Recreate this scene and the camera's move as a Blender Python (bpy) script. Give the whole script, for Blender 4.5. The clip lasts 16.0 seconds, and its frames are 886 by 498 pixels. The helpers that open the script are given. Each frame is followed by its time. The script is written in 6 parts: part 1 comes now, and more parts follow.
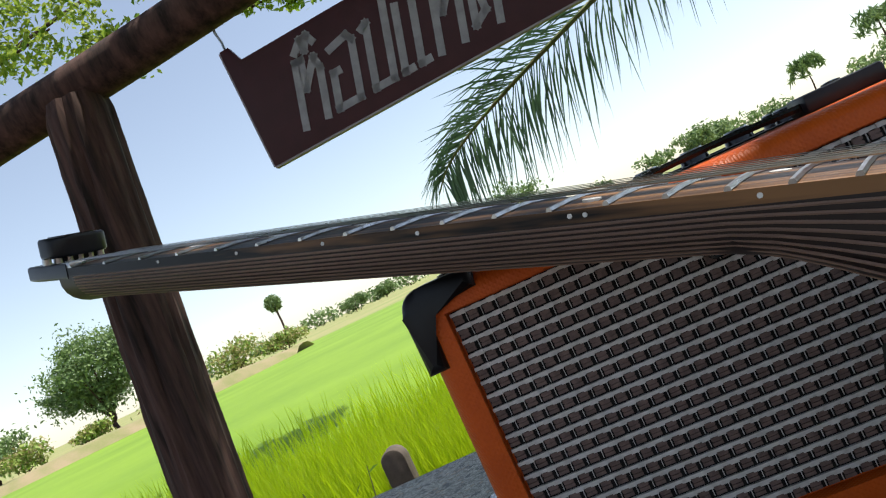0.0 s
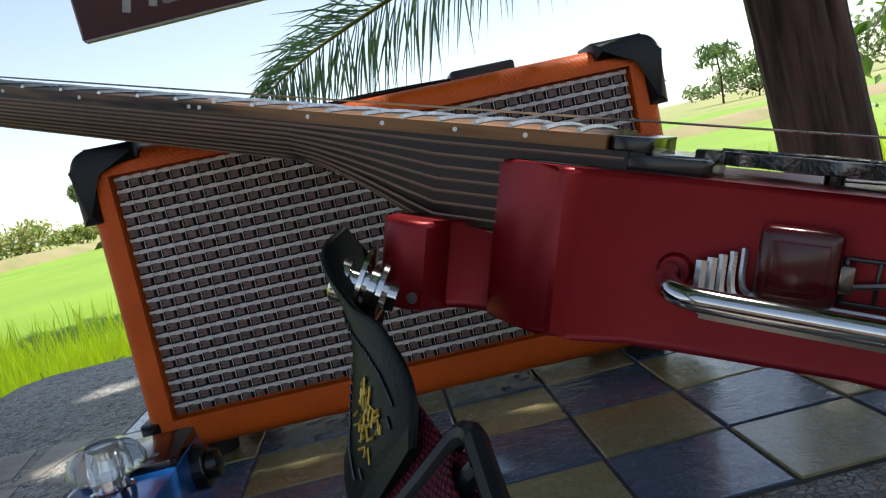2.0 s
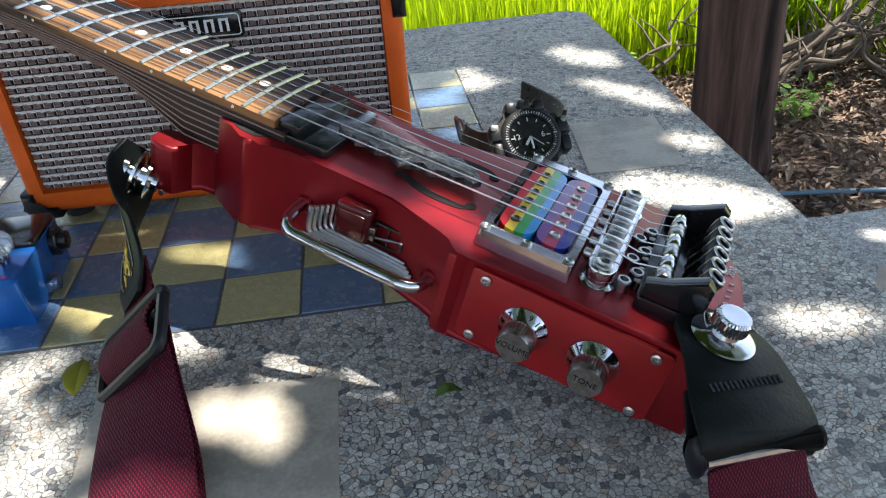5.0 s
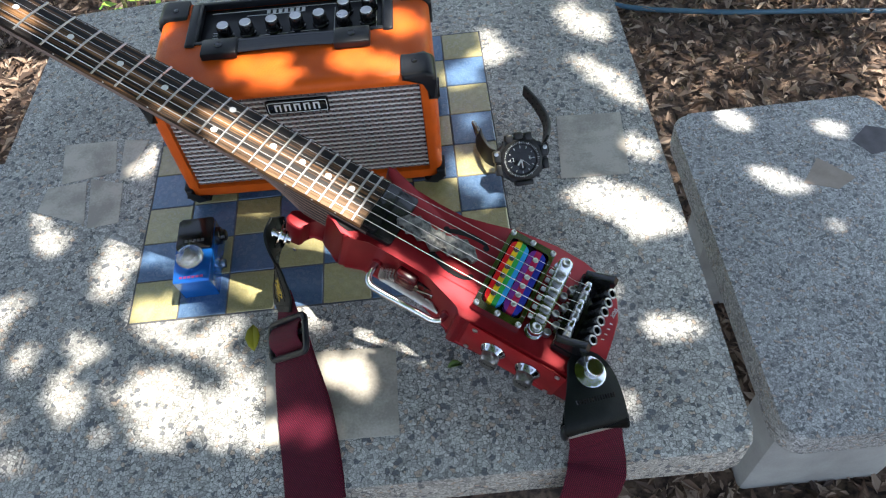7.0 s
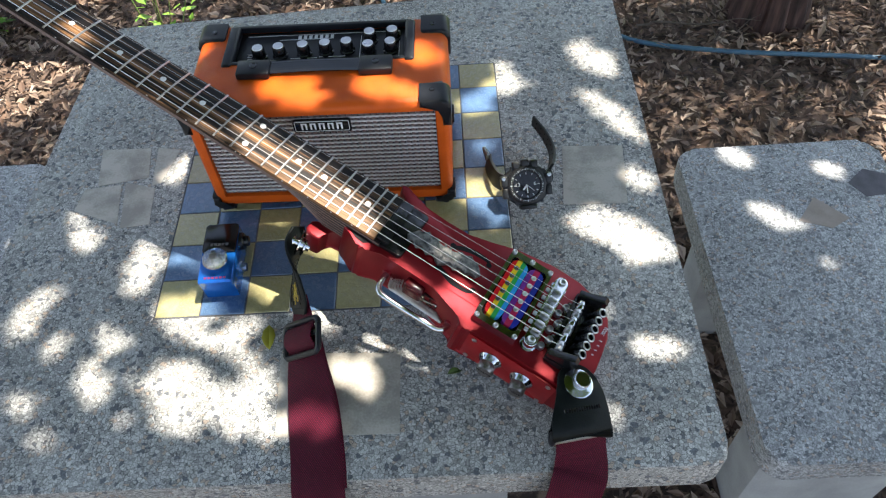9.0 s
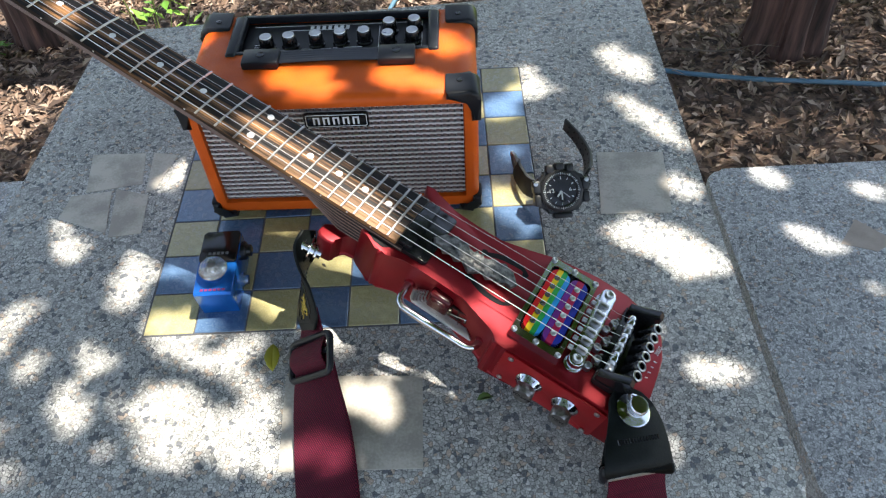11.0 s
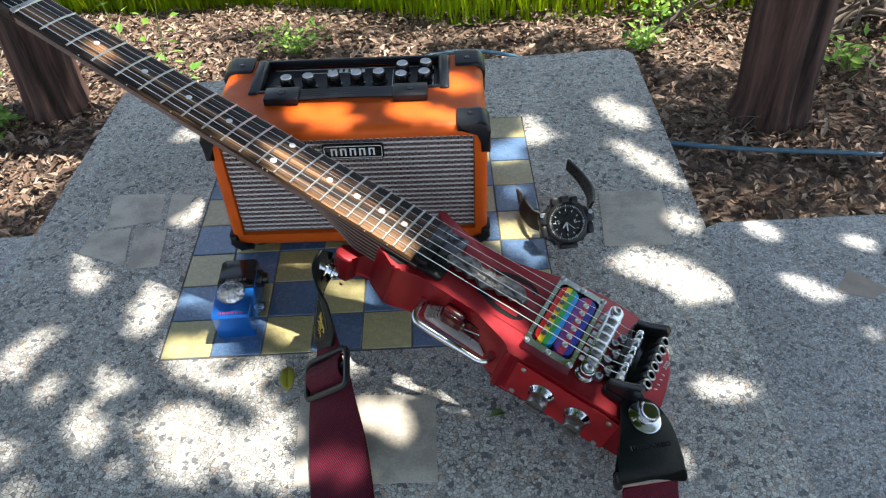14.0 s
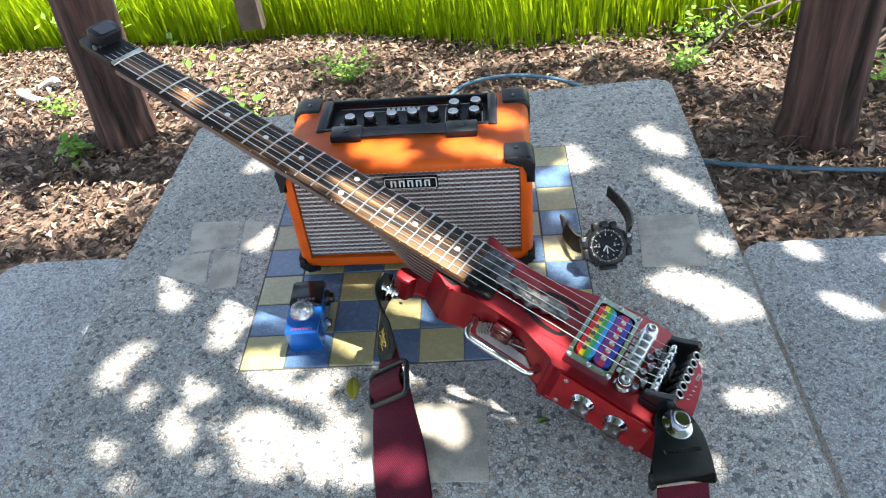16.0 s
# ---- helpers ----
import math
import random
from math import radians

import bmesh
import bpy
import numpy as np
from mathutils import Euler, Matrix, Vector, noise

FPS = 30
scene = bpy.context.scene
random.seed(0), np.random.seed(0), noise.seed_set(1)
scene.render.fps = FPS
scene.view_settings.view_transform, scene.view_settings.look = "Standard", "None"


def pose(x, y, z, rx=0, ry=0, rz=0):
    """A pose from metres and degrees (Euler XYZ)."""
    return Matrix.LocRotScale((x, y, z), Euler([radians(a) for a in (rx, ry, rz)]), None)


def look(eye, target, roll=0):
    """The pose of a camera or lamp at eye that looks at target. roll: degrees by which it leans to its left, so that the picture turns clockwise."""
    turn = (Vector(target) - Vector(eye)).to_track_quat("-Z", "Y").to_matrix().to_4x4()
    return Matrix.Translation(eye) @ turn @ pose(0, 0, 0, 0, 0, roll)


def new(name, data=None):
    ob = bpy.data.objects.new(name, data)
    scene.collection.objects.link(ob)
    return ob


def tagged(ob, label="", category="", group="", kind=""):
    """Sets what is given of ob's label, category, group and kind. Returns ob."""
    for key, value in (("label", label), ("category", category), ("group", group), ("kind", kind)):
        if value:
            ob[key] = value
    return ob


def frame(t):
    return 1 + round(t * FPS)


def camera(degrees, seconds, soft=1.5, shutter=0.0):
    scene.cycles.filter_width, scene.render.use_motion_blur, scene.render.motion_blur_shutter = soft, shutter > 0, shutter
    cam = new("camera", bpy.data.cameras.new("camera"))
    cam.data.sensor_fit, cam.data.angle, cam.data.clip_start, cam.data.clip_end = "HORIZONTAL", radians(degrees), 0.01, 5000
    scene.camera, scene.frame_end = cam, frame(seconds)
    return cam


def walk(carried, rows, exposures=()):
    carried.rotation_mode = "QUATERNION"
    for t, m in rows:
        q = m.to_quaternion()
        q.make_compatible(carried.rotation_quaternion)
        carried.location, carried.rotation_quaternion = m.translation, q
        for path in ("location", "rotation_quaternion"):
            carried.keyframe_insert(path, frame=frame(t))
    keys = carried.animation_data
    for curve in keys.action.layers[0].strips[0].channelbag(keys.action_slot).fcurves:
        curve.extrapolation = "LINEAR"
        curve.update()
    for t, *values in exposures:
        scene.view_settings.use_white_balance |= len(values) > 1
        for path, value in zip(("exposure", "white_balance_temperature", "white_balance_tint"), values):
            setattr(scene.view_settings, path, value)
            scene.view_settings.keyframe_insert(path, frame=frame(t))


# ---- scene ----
cam = camera(61.2, 16.0, 1.2)
PATH = [
    (0, (0.113, -0.151, 0.169), (-0.127, 1.834, 0.214), -25.0),
    (0.5, (0.114, -0.15, 0.169), (-0.124, 1.835, 0.219), -24.7),
    (1, (0.117, -0.147, 0.166), (-0.113, 1.84, 0.189), -24.1),
    (1.2, (0.1253, -0.1503, 0.1612), (-0.0716, 1.838, 0.1407), -23.5),
    (1.5, (0.151, -0.16, 0.146), (0.059, 1.832, -0.012), -21.1),
    (2, (0.187, -0.221, 0.127), (0.331, 1.759, -0.113), -12.5),
    (2.5, (0.213, -0.278, 0.117), (0.442, 1.685, -0.186), -7.4),
    (3, (0.237, -0.333, 0.111), (0.453, 1.595, -0.373), -5.3),
    (3.5, (0.245, -0.368, 0.139), (0.456, 1.535, -0.44), -3.9),
    (4, (0.273, -0.375, 0.174), (0.469, 1.491, -0.517), -4.2),
    (4.5, (0.29, -0.368, 0.221), (0.463, 1.438, -0.62), -4.3),
    (4.7, (0.297, -0.363, 0.232), (0.461, 1.402, -0.694), -4.4),
    (6.8, (0.339, -0.386, 0.622), (0.315, 0.773, -1.008), -8.2),
    (7, (0.339, -0.41, 0.639), (0.307, 0.763, -0.98), -7.3),
    (7.5, (0.337, -0.427, 0.653), (0.31, 0.743, -0.969), -6.1),
    (8, (0.341, -0.432, 0.66), (0.295, 0.743, -0.958), -6.1),
    (8.5, (0.338, -0.437, 0.675), (0.302, 0.746, -0.938), -5.0),
    (9, (0.343, -0.448, 0.682), (0.289, 0.769, -0.904), -5.1),
    (9.5, (0.342, -0.424, 0.641), (0.259, 0.839, -0.908), -5.9),
    (9.7, (0.333, -0.408, 0.615), (0.244, 0.86, -0.929), -6.2),
    (11.8, (0.307, -0.43, 0.579), (0.294, 0.902, -0.914), -3.1),
    (12, (0.305, -0.435, 0.571), (0.295, 0.909, -0.91), -3.1),
    (12.5, (0.299, -0.449, 0.565), (0.294, 0.984, -0.831), -3.2),
    (13, (0.299, -0.45, 0.565), (0.29, 0.999, -0.814), -3.3),
    (13.5, (0.295, -0.469, 0.571), (0.282, 0.995, -0.791), -3.4),
    (14, (0.291, -0.477, 0.572), (0.276, 0.991, -0.787), -3.3),
    (14.5, (0.289, -0.479, 0.579), (0.264, 0.986, -0.781), -3.5),
    (15, (0.286, -0.489, 0.596), (0.243, 0.987, -0.753), -4.0),
    (15.5, (0.287, -0.521, 0.627), (0.19, 0.968, -0.704), -5.5),
    (16, (0.29, -0.529, 0.627), (0.151, 0.971, -0.689), -6.7),
]
EXPOSURES = [(0, 0.62), (1.2, 0.66), (2.0, 0.85), (3.0, 1.12), (3.6, 1.6), (4.7, 1.66), (7, 1.8), (9.5, 1.8), (12, 1.8), (13, 1.68), (14.5, 1.64), (15.2, 2.02), (16, 2.2)]
walk(cam, [(t, look(eye, target, roll)) for t, eye, target, roll in PATH], EXPOSURES)

# ---- world and sun ----
SUN_FROM = Vector((0.39, 0.11, 1.0)).normalized()
world = bpy.data.worlds.new("world")
scene.world = world
world.use_nodes = True
wn = world.node_tree.nodes
sky = wn.new("ShaderNodeTexSky")
sky.sky_type = "NISHITA"
sky.sun_disc = False
sky.sun_elevation = math.asin(SUN_FROM.z)
sky.sun_rotation = math.atan2(SUN_FROM.x, SUN_FROM.y)
sky.dust_density = 0.35
sky.air_density = 1.0
wn["Background"].inputs["Strength"].default_value = 0.12
# a hazy tropical sky: paler than clear air
haze = wn.new("ShaderNodeHueSaturation")
haze.inputs["Saturation"].default_value = 0.72
world.node_tree.links.new(sky.outputs[0], haze.inputs["Color"])
world.node_tree.links.new(haze.outputs[0], wn["Background"].inputs[0])
sun_data = bpy.data.lights.new("sun", "SUN")
sun_data.energy = 5.0
sun_data.angle = radians(0.55)
sun_data.color = (1.0, 0.95, 0.86)
sun = new("sun", sun_data)
sun.matrix_world = look(SUN_FROM * 20, (0, 0, 0))


# ---- materials ----
def material(name, base, second=None, rough=0.5, metal=0.0, scale=40.0, fine=400.0, bump=0.1, coat=0.0, spread=0.5, random_tint=0.0, stretch=(1, 1, 1), transmission=0.0, ior=1.45, sheen=0.0, translucent=0.0):
    m = bpy.data.materials.new(name)
    m.use_nodes = True
    n, link = m.node_tree.nodes, m.node_tree.links.new
    p = n["Principled BSDF"]
    p.inputs["Roughness"].default_value = rough
    p.inputs["Metallic"].default_value = metal
    p.inputs["Coat Weight"].default_value = coat
    p.inputs["Coat Roughness"].default_value = 0.15
    p.inputs["Transmission Weight"].default_value = transmission
    p.inputs["IOR"].default_value = ior
    p.inputs["Sheen Weight"].default_value = sheen
    tc = n.new("ShaderNodeTexCoord")
    mp = n.new("ShaderNodeMapping")
    mp.inputs["Scale"].default_value = stretch
    link(tc.outputs["Object"], mp.inputs["Vector"])
    big = n.new("ShaderNodeTexNoise")
    big.inputs["Scale"].default_value = scale
    big.inputs["Detail"].default_value = 6
    small = n.new("ShaderNodeTexNoise")
    small.inputs["Scale"].default_value = fine
    small.inputs["Detail"].default_value = 3
    for t in (big, small):
        link(mp.outputs[0], t.inputs["Vector"])
    add = n.new("ShaderNodeMath")
    add.operation = "MULTIPLY_ADD"
    add.inputs[1].default_value = 0.35
    link(small.outputs["Fac"], add.inputs[0])
    link(big.outputs["Fac"], add.inputs[2])
    ramp = n.new("ShaderNodeMapRange")
    ramp.inputs["From Min"].default_value = 0.675 - spread * 0.4
    ramp.inputs["From Max"].default_value = 0.675 + spread * 0.4
    link(add.outputs[0], ramp.inputs["Value"])
    mix = n.new("ShaderNodeMix")
    mix.data_type = "RGBA"
    second = second or tuple(c * 0.8 for c in base)
    mix.inputs["A"].default_value = (*base, 1)
    mix.inputs["B"].default_value = (*second, 1)
    link(ramp.outputs[0], mix.inputs["Factor"])
    colour = mix.outputs["Result"]
    if random_tint:
        info = n.new("ShaderNodeObjectInfo")
        hsv = n.new("ShaderNodeHueSaturation")
        mr = n.new("ShaderNodeMapRange")
        mr.inputs["To Min"].default_value = 1 - random_tint
        mr.inputs["To Max"].default_value = 1 + random_tint
        link(info.outputs["Random"], mr.inputs["Value"])
        link(mr.outputs[0], hsv.inputs["Value"])
        link(colour, hsv.inputs["Color"])
        colour = hsv.outputs[0]
    link(colour, p.inputs["Base Color"])
    rr = n.new("ShaderNodeMapRange")
    rr.inputs["To Min"].default_value = max(0.02, rough - 0.08)
    rr.inputs["To Max"].default_value = min(1.0, rough + 0.08)
    link(big.outputs["Fac"], rr.inputs["Value"])
    link(rr.outputs[0], p.inputs["Roughness"])
    if bump:
        b = n.new("ShaderNodeBump")
        b.inputs["Strength"].default_value = bump
        b.inputs["Distance"].default_value = 0.002
        link(add.outputs[0], b.inputs["Height"])
        link(b.outputs[0], p.inputs["Normal"])
    if translucent:
        tr = n.new("ShaderNodeBsdfTranslucent")
        link(colour, tr.inputs["Color"])
        ms = n.new("ShaderNodeMixShader")
        ms.inputs[0].default_value = translucent
        out = n["Material Output"]
        link(p.outputs[0], ms.inputs[1])
        link(tr.outputs[0], ms.inputs[2])
        link(ms.outputs[0], out.inputs["Surface"])
    return m


# ---- mesh helpers ----
def link_mesh(name, bm, mat, parent=None, smooth=False):
    me = bpy.data.meshes.new(name)
    bmesh.ops.recalc_face_normals(bm, faces=bm.faces)
    if smooth:
        for f in bm.faces:
            f.smooth = True
        for e in bm.edges:
            if len(e.link_faces) == 2 and e.calc_face_angle(0) > 0.7:
                e.smooth = False
    bm.to_mesh(me)
    bm.free()
    if mat:
        me.materials.append(mat)
    ob = new(name, me)
    if parent:
        ob.parent = parent
    return ob


def part(name, bm, mat, parent, label="", smooth=True):
    ob = link_mesh(name, bm, mat, parent, smooth)
    return tagged(ob, label) if label else ob


def shared(name, me, parent, m):
    ob = new(name, me)
    ob.parent = parent
    ob.matrix_basis = m
    return ob


def thing(name, m, label, category, group="", kind=""):
    ob = new(name)
    ob.empty_display_size = 0.05
    ob.matrix_basis = m
    return tagged(ob, label, category, group, kind)


def box(bm, cx, cy, cz, sx, sy, sz, bevel=0.0, m=None, seg=2):
    mm = Matrix.Translation((cx, cy, cz)) @ Matrix.Diagonal((sx, sy, sz, 1))
    r = bmesh.ops.create_cube(bm, size=1.0, matrix=(m @ mm) if m else mm)
    if bevel:
        edges = list({e for v in r["verts"] for e in v.link_edges})
        bmesh.ops.bevel(bm, geom=edges, offset=bevel, segments=seg, profile=0.5, affect="EDGES")
    return bm


def cyl(bm, r1, r2, h, m, seg=20, caps=True):
    """A cone or cylinder that stands on the origin of m and rises along its z."""
    bmesh.ops.create_cone(bm, cap_ends=caps, segments=seg, radius1=r1, radius2=r2, depth=h, matrix=m @ Matrix.Translation((0, 0, h / 2)))
    return bm


def lathe(bm, profile, m, seg=20):
    """Turns rows of (radius, height) round the z of m."""
    rings = []
    for r, z in profile:
        rings.append([bm.verts.new(m @ Vector((r * math.cos(a), r * math.sin(a), z))) for a in (2 * math.pi * k / seg for k in range(seg))])
    for a, b in zip(rings, rings[1:]):
        for k in range(seg):
            bm.faces.new((a[k], a[(k + 1) % seg], b[(k + 1) % seg], b[k]))
    bm.faces.new(rings[0][::-1])
    bm.faces.new(rings[-1])
    return bm


def prism(bm, pts, z0, z1, bevel=0.0, m=None, seg=2, edges_of="all"):
    """An outline of (x, y) raised from z0 to z1."""
    m = m or Matrix()
    low = [bm.verts.new(m @ Vector((x, y, z0))) for x, y in pts]
    high = [bm.verts.new(m @ Vector((x, y, z1))) for x, y in pts]
    n = len(pts)
    top, bottom = bm.faces.new(high), bm.faces.new(low[::-1])
    for k in range(n):
        bm.faces.new((low[k], low[(k + 1) % n], high[(k + 1) % n], high[k]))
    if bevel:
        es = list(top.edges) + list(bottom.edges)
        bmesh.ops.bevel(bm, geom=es, offset=bevel, segments=seg, profile=0.5, affect="EDGES")
    return bm


def arc(cx, cy, r, a0, a1, n=8):
    return [(cx + r * math.cos(radians(a0 + (a1 - a0) * k / n)), cy + r * math.sin(radians(a0 + (a1 - a0) * k / n))) for k in range(n + 1)]


def round_rect(cx, cy, sx, sy, r, n=5):
    x0, x1, y0, y1 = cx - sx / 2 + r, cx + sx / 2 - r, cy - sy / 2 + r, cy + sy / 2 - r
    return arc(x1, y1, r, 0, 90, n) + arc(x0, y1, r, 90, 180, n) + arc(x0, y0, r, 180, 270, n) + arc(x1, y0, r, 270, 360, n)


def spline(pts, steps=8):
    """A smooth line through points."""
    p = [Vector(a) for a in pts]
    p = [2 * p[0] - p[1]] + p + [2 * p[-1] - p[-2]]
    out = []
    for i in range(1, len(p) - 2):
        for k in range(steps):
            t = k / steps
            a, b, c, d = p[i - 1], p[i], p[i + 1], p[i + 2]
            out.append(0.5 * ((2 * b) + (c - a) * t + (2 * a - 5 * b + 4 * c - d) * t * t + (3 * b - a - 3 * c + d) * t ** 3))
    out.append(p[-2])
    return out


def tube(bm, pts, radius, seg=8, flat=None):
    """A round tube along points; radius may be a list. flat: the height against the width, with the width level."""
    pts = [Vector(p) for p in pts]
    rad = radius if isinstance(radius, (list, tuple)) else [radius] * len(pts)
    rings, side = [], None
    for k, p in enumerate(pts):
        d = (pts[min(k + 1, len(pts) - 1)] - pts[max(k - 1, 0)]).normalized()
        side = (side - d * side.dot(d)).normalized() if side else d.cross(Vector((0, 0, 1)) if abs(d.z) < 0.95 else Vector((1, 0, 0))).normalized()
        up = side.cross(d)
        rings.append([bm.verts.new(p + rad[k] * (math.cos(a) * side + math.sin(a) * up)) for a in (2 * math.pi * j / seg for j in range(seg))])
    for a, b in zip(rings, rings[1:]):
        for j in range(seg):
            bm.faces.new((a[j], a[(j + 1) % seg], b[(j + 1) % seg], b[j]))
    bm.faces.new(rings[0][::-1])
    bm.faces.new(rings[-1])
    return bm


def ribbon(bm, pts, width, thick, sides):
    """A flat band along points: sides gives the direction of its width at each point."""
    pts = [Vector(p) for p in pts]
    rows = []
    for k, p in enumerate(pts):
        d = (pts[min(k + 1, len(pts) - 1)] - pts[max(k - 1, 0)]).normalized()
        s = Vector(sides[k])
        s = (s - d * s.dot(d)).normalized()
        u = s.cross(d)
        w = width[k] if isinstance(width, (list, tuple)) else width
        rows.append([bm.verts.new(p + a * s * w / 2 + b * u * thick / 2) for a, b in ((-1, -0.4), (-0.94, -1), (0.94, -1), (1, -0.4), (1, 0.4), (0.94, 1), (-0.94, 1), (-1, 0.4))])
    for a, b in zip(rows, rows[1:]):
        for j in range(8):
            bm.faces.new((a[j], a[(j + 1) % 8], b[(j + 1) % 8], b[j]))
    bm.faces.new(rows[0][::-1])
    bm.faces.new(rows[-1])
    return bm


def B():
    return bmesh.new()


def brick_of(bm, x, y, z, sx, sy, sz):
    """A plain six-sided block, made vertex by vertex."""
    v = [bm.verts.new((x + a * sx / 2, y + b * sy / 2, z + c * sz / 2)) for a in (-1, 1) for b in (-1, 1) for c in (-1, 1)]
    for f in ((0, 1, 3, 2), (4, 6, 7, 5), (0, 4, 5, 1), (2, 3, 7, 6), (0, 2, 6, 4), (1, 5, 7, 3)):
        bm.faces.new([v[k] for k in f])


T = Matrix.Translation
TO_Y = Matrix.Rotation(-math.pi / 2, 4, "X")      # z turned to +y
TO_MY = Matrix.Rotation(math.pi / 2, 4, "X")      # z turned to -y
TO_X = Matrix.Rotation(math.pi / 2, 4, "Y")       # z turned to +x

# ---- colours of things ----
ORANGE = material("orange_vinyl", (0.6, 0.098, 0.007), (0.47, 0.07, 0.005), rough=0.46, scale=30, fine=900, bump=0.35)
# the vinyl's pressed cross weave
vn, vl = ORANGE.node_tree.nodes, ORANGE.node_tree.links.new
vt = vn.new("ShaderNodeTexCoord")
weave_sum = vn.new("ShaderNodeMath")
weave_sum.operation = "MAXIMUM"
for slot, turn in ((0, (0, 45, 45)), (1, (0, -45, -45))):
    vm = vn.new("ShaderNodeMapping")
    vm.inputs["Rotation"].default_value = [radians(d) for d in turn]
    vw = vn.new("ShaderNodeTexWave")
    vw.inputs["Scale"].default_value = 240
    vw.inputs["Distortion"].default_value = 0.5
    vl(vt.outputs["Object"], vm.inputs["Vector"])
    vl(vm.outputs[0], vw.inputs["Vector"])
    vl(vw.outputs["Fac"], weave_sum.inputs[slot])
vb = vn.new("ShaderNodeBump")
vb.inputs["Strength"].default_value = 0.25
vb.inputs["Distance"].default_value = 0.0008
vl(weave_sum.outputs[0], vb.inputs["Height"])
vl(vb.outputs[0], vn["Principled BSDF"].inputs["Normal"])
vn["Principled BSDF"].inputs["Specular IOR Level"].default_value = 0.28
BLACK_PLASTIC = material("black_plastic", (0.008, 0.009, 0.011), (0.013, 0.014, 0.017), rough=0.36, scale=60, fine=1200, bump=0.06)
BLACK_GLOSS = material("black_gloss", (0.006, 0.006, 0.007), (0.012, 0.012, 0.012), rough=0.16, bump=0.0)
BLACK_PLASTIC.node_tree.nodes["Principled BSDF"].inputs["Specular IOR Level"].default_value = 0.28
RUBBER = material("black_rubber", (0.012, 0.012, 0.012), (0.02, 0.02, 0.02), rough=0.75, bump=0.1)
CHROME = material("chrome", (0.56, 0.57, 0.58), (0.44, 0.45, 0.46), rough=0.09, metal=1.0, scale=80, bump=0.01)
STEEL = material("steel", (0.5, 0.5, 0.5), (0.38, 0.38, 0.38), rough=0.3, metal=1.0, scale=120, bump=0.02)
RED_PAINT = material("red_satin_paint", (0.235, 0.005, 0.011), (0.175, 0.004, 0.008), rough=0.38, metal=0.5, scale=25, fine=2500, bump=0.03, coat=0.05)
RED_PLATE = material("red_plate", (0.27, 0.006, 0.009), (0.22, 0.005, 0.007), rough=0.36, metal=0.1, scale=60, fine=1500, bump=0.02)
GRILLE_BACK = material("grille_backing", (0.01, 0.008, 0.008), rough=0.9, bump=0)
GRILLE_LIGHT = material("grille_light_thread", (0.66, 0.62, 0.6), (0.48, 0.45, 0.43), rough=0.7, scale=300, fine=2500, bump=0.2)
GRILLE_BROWN = material("grille_brown_thread", (0.2, 0.13, 0.115), (0.12, 0.08, 0.07), rough=0.75, scale=300, fine=2500, bump=0.2)
WHITE_INK = material("white_print", (0.75, 0.75, 0.75), rough=0.5, bump=0)


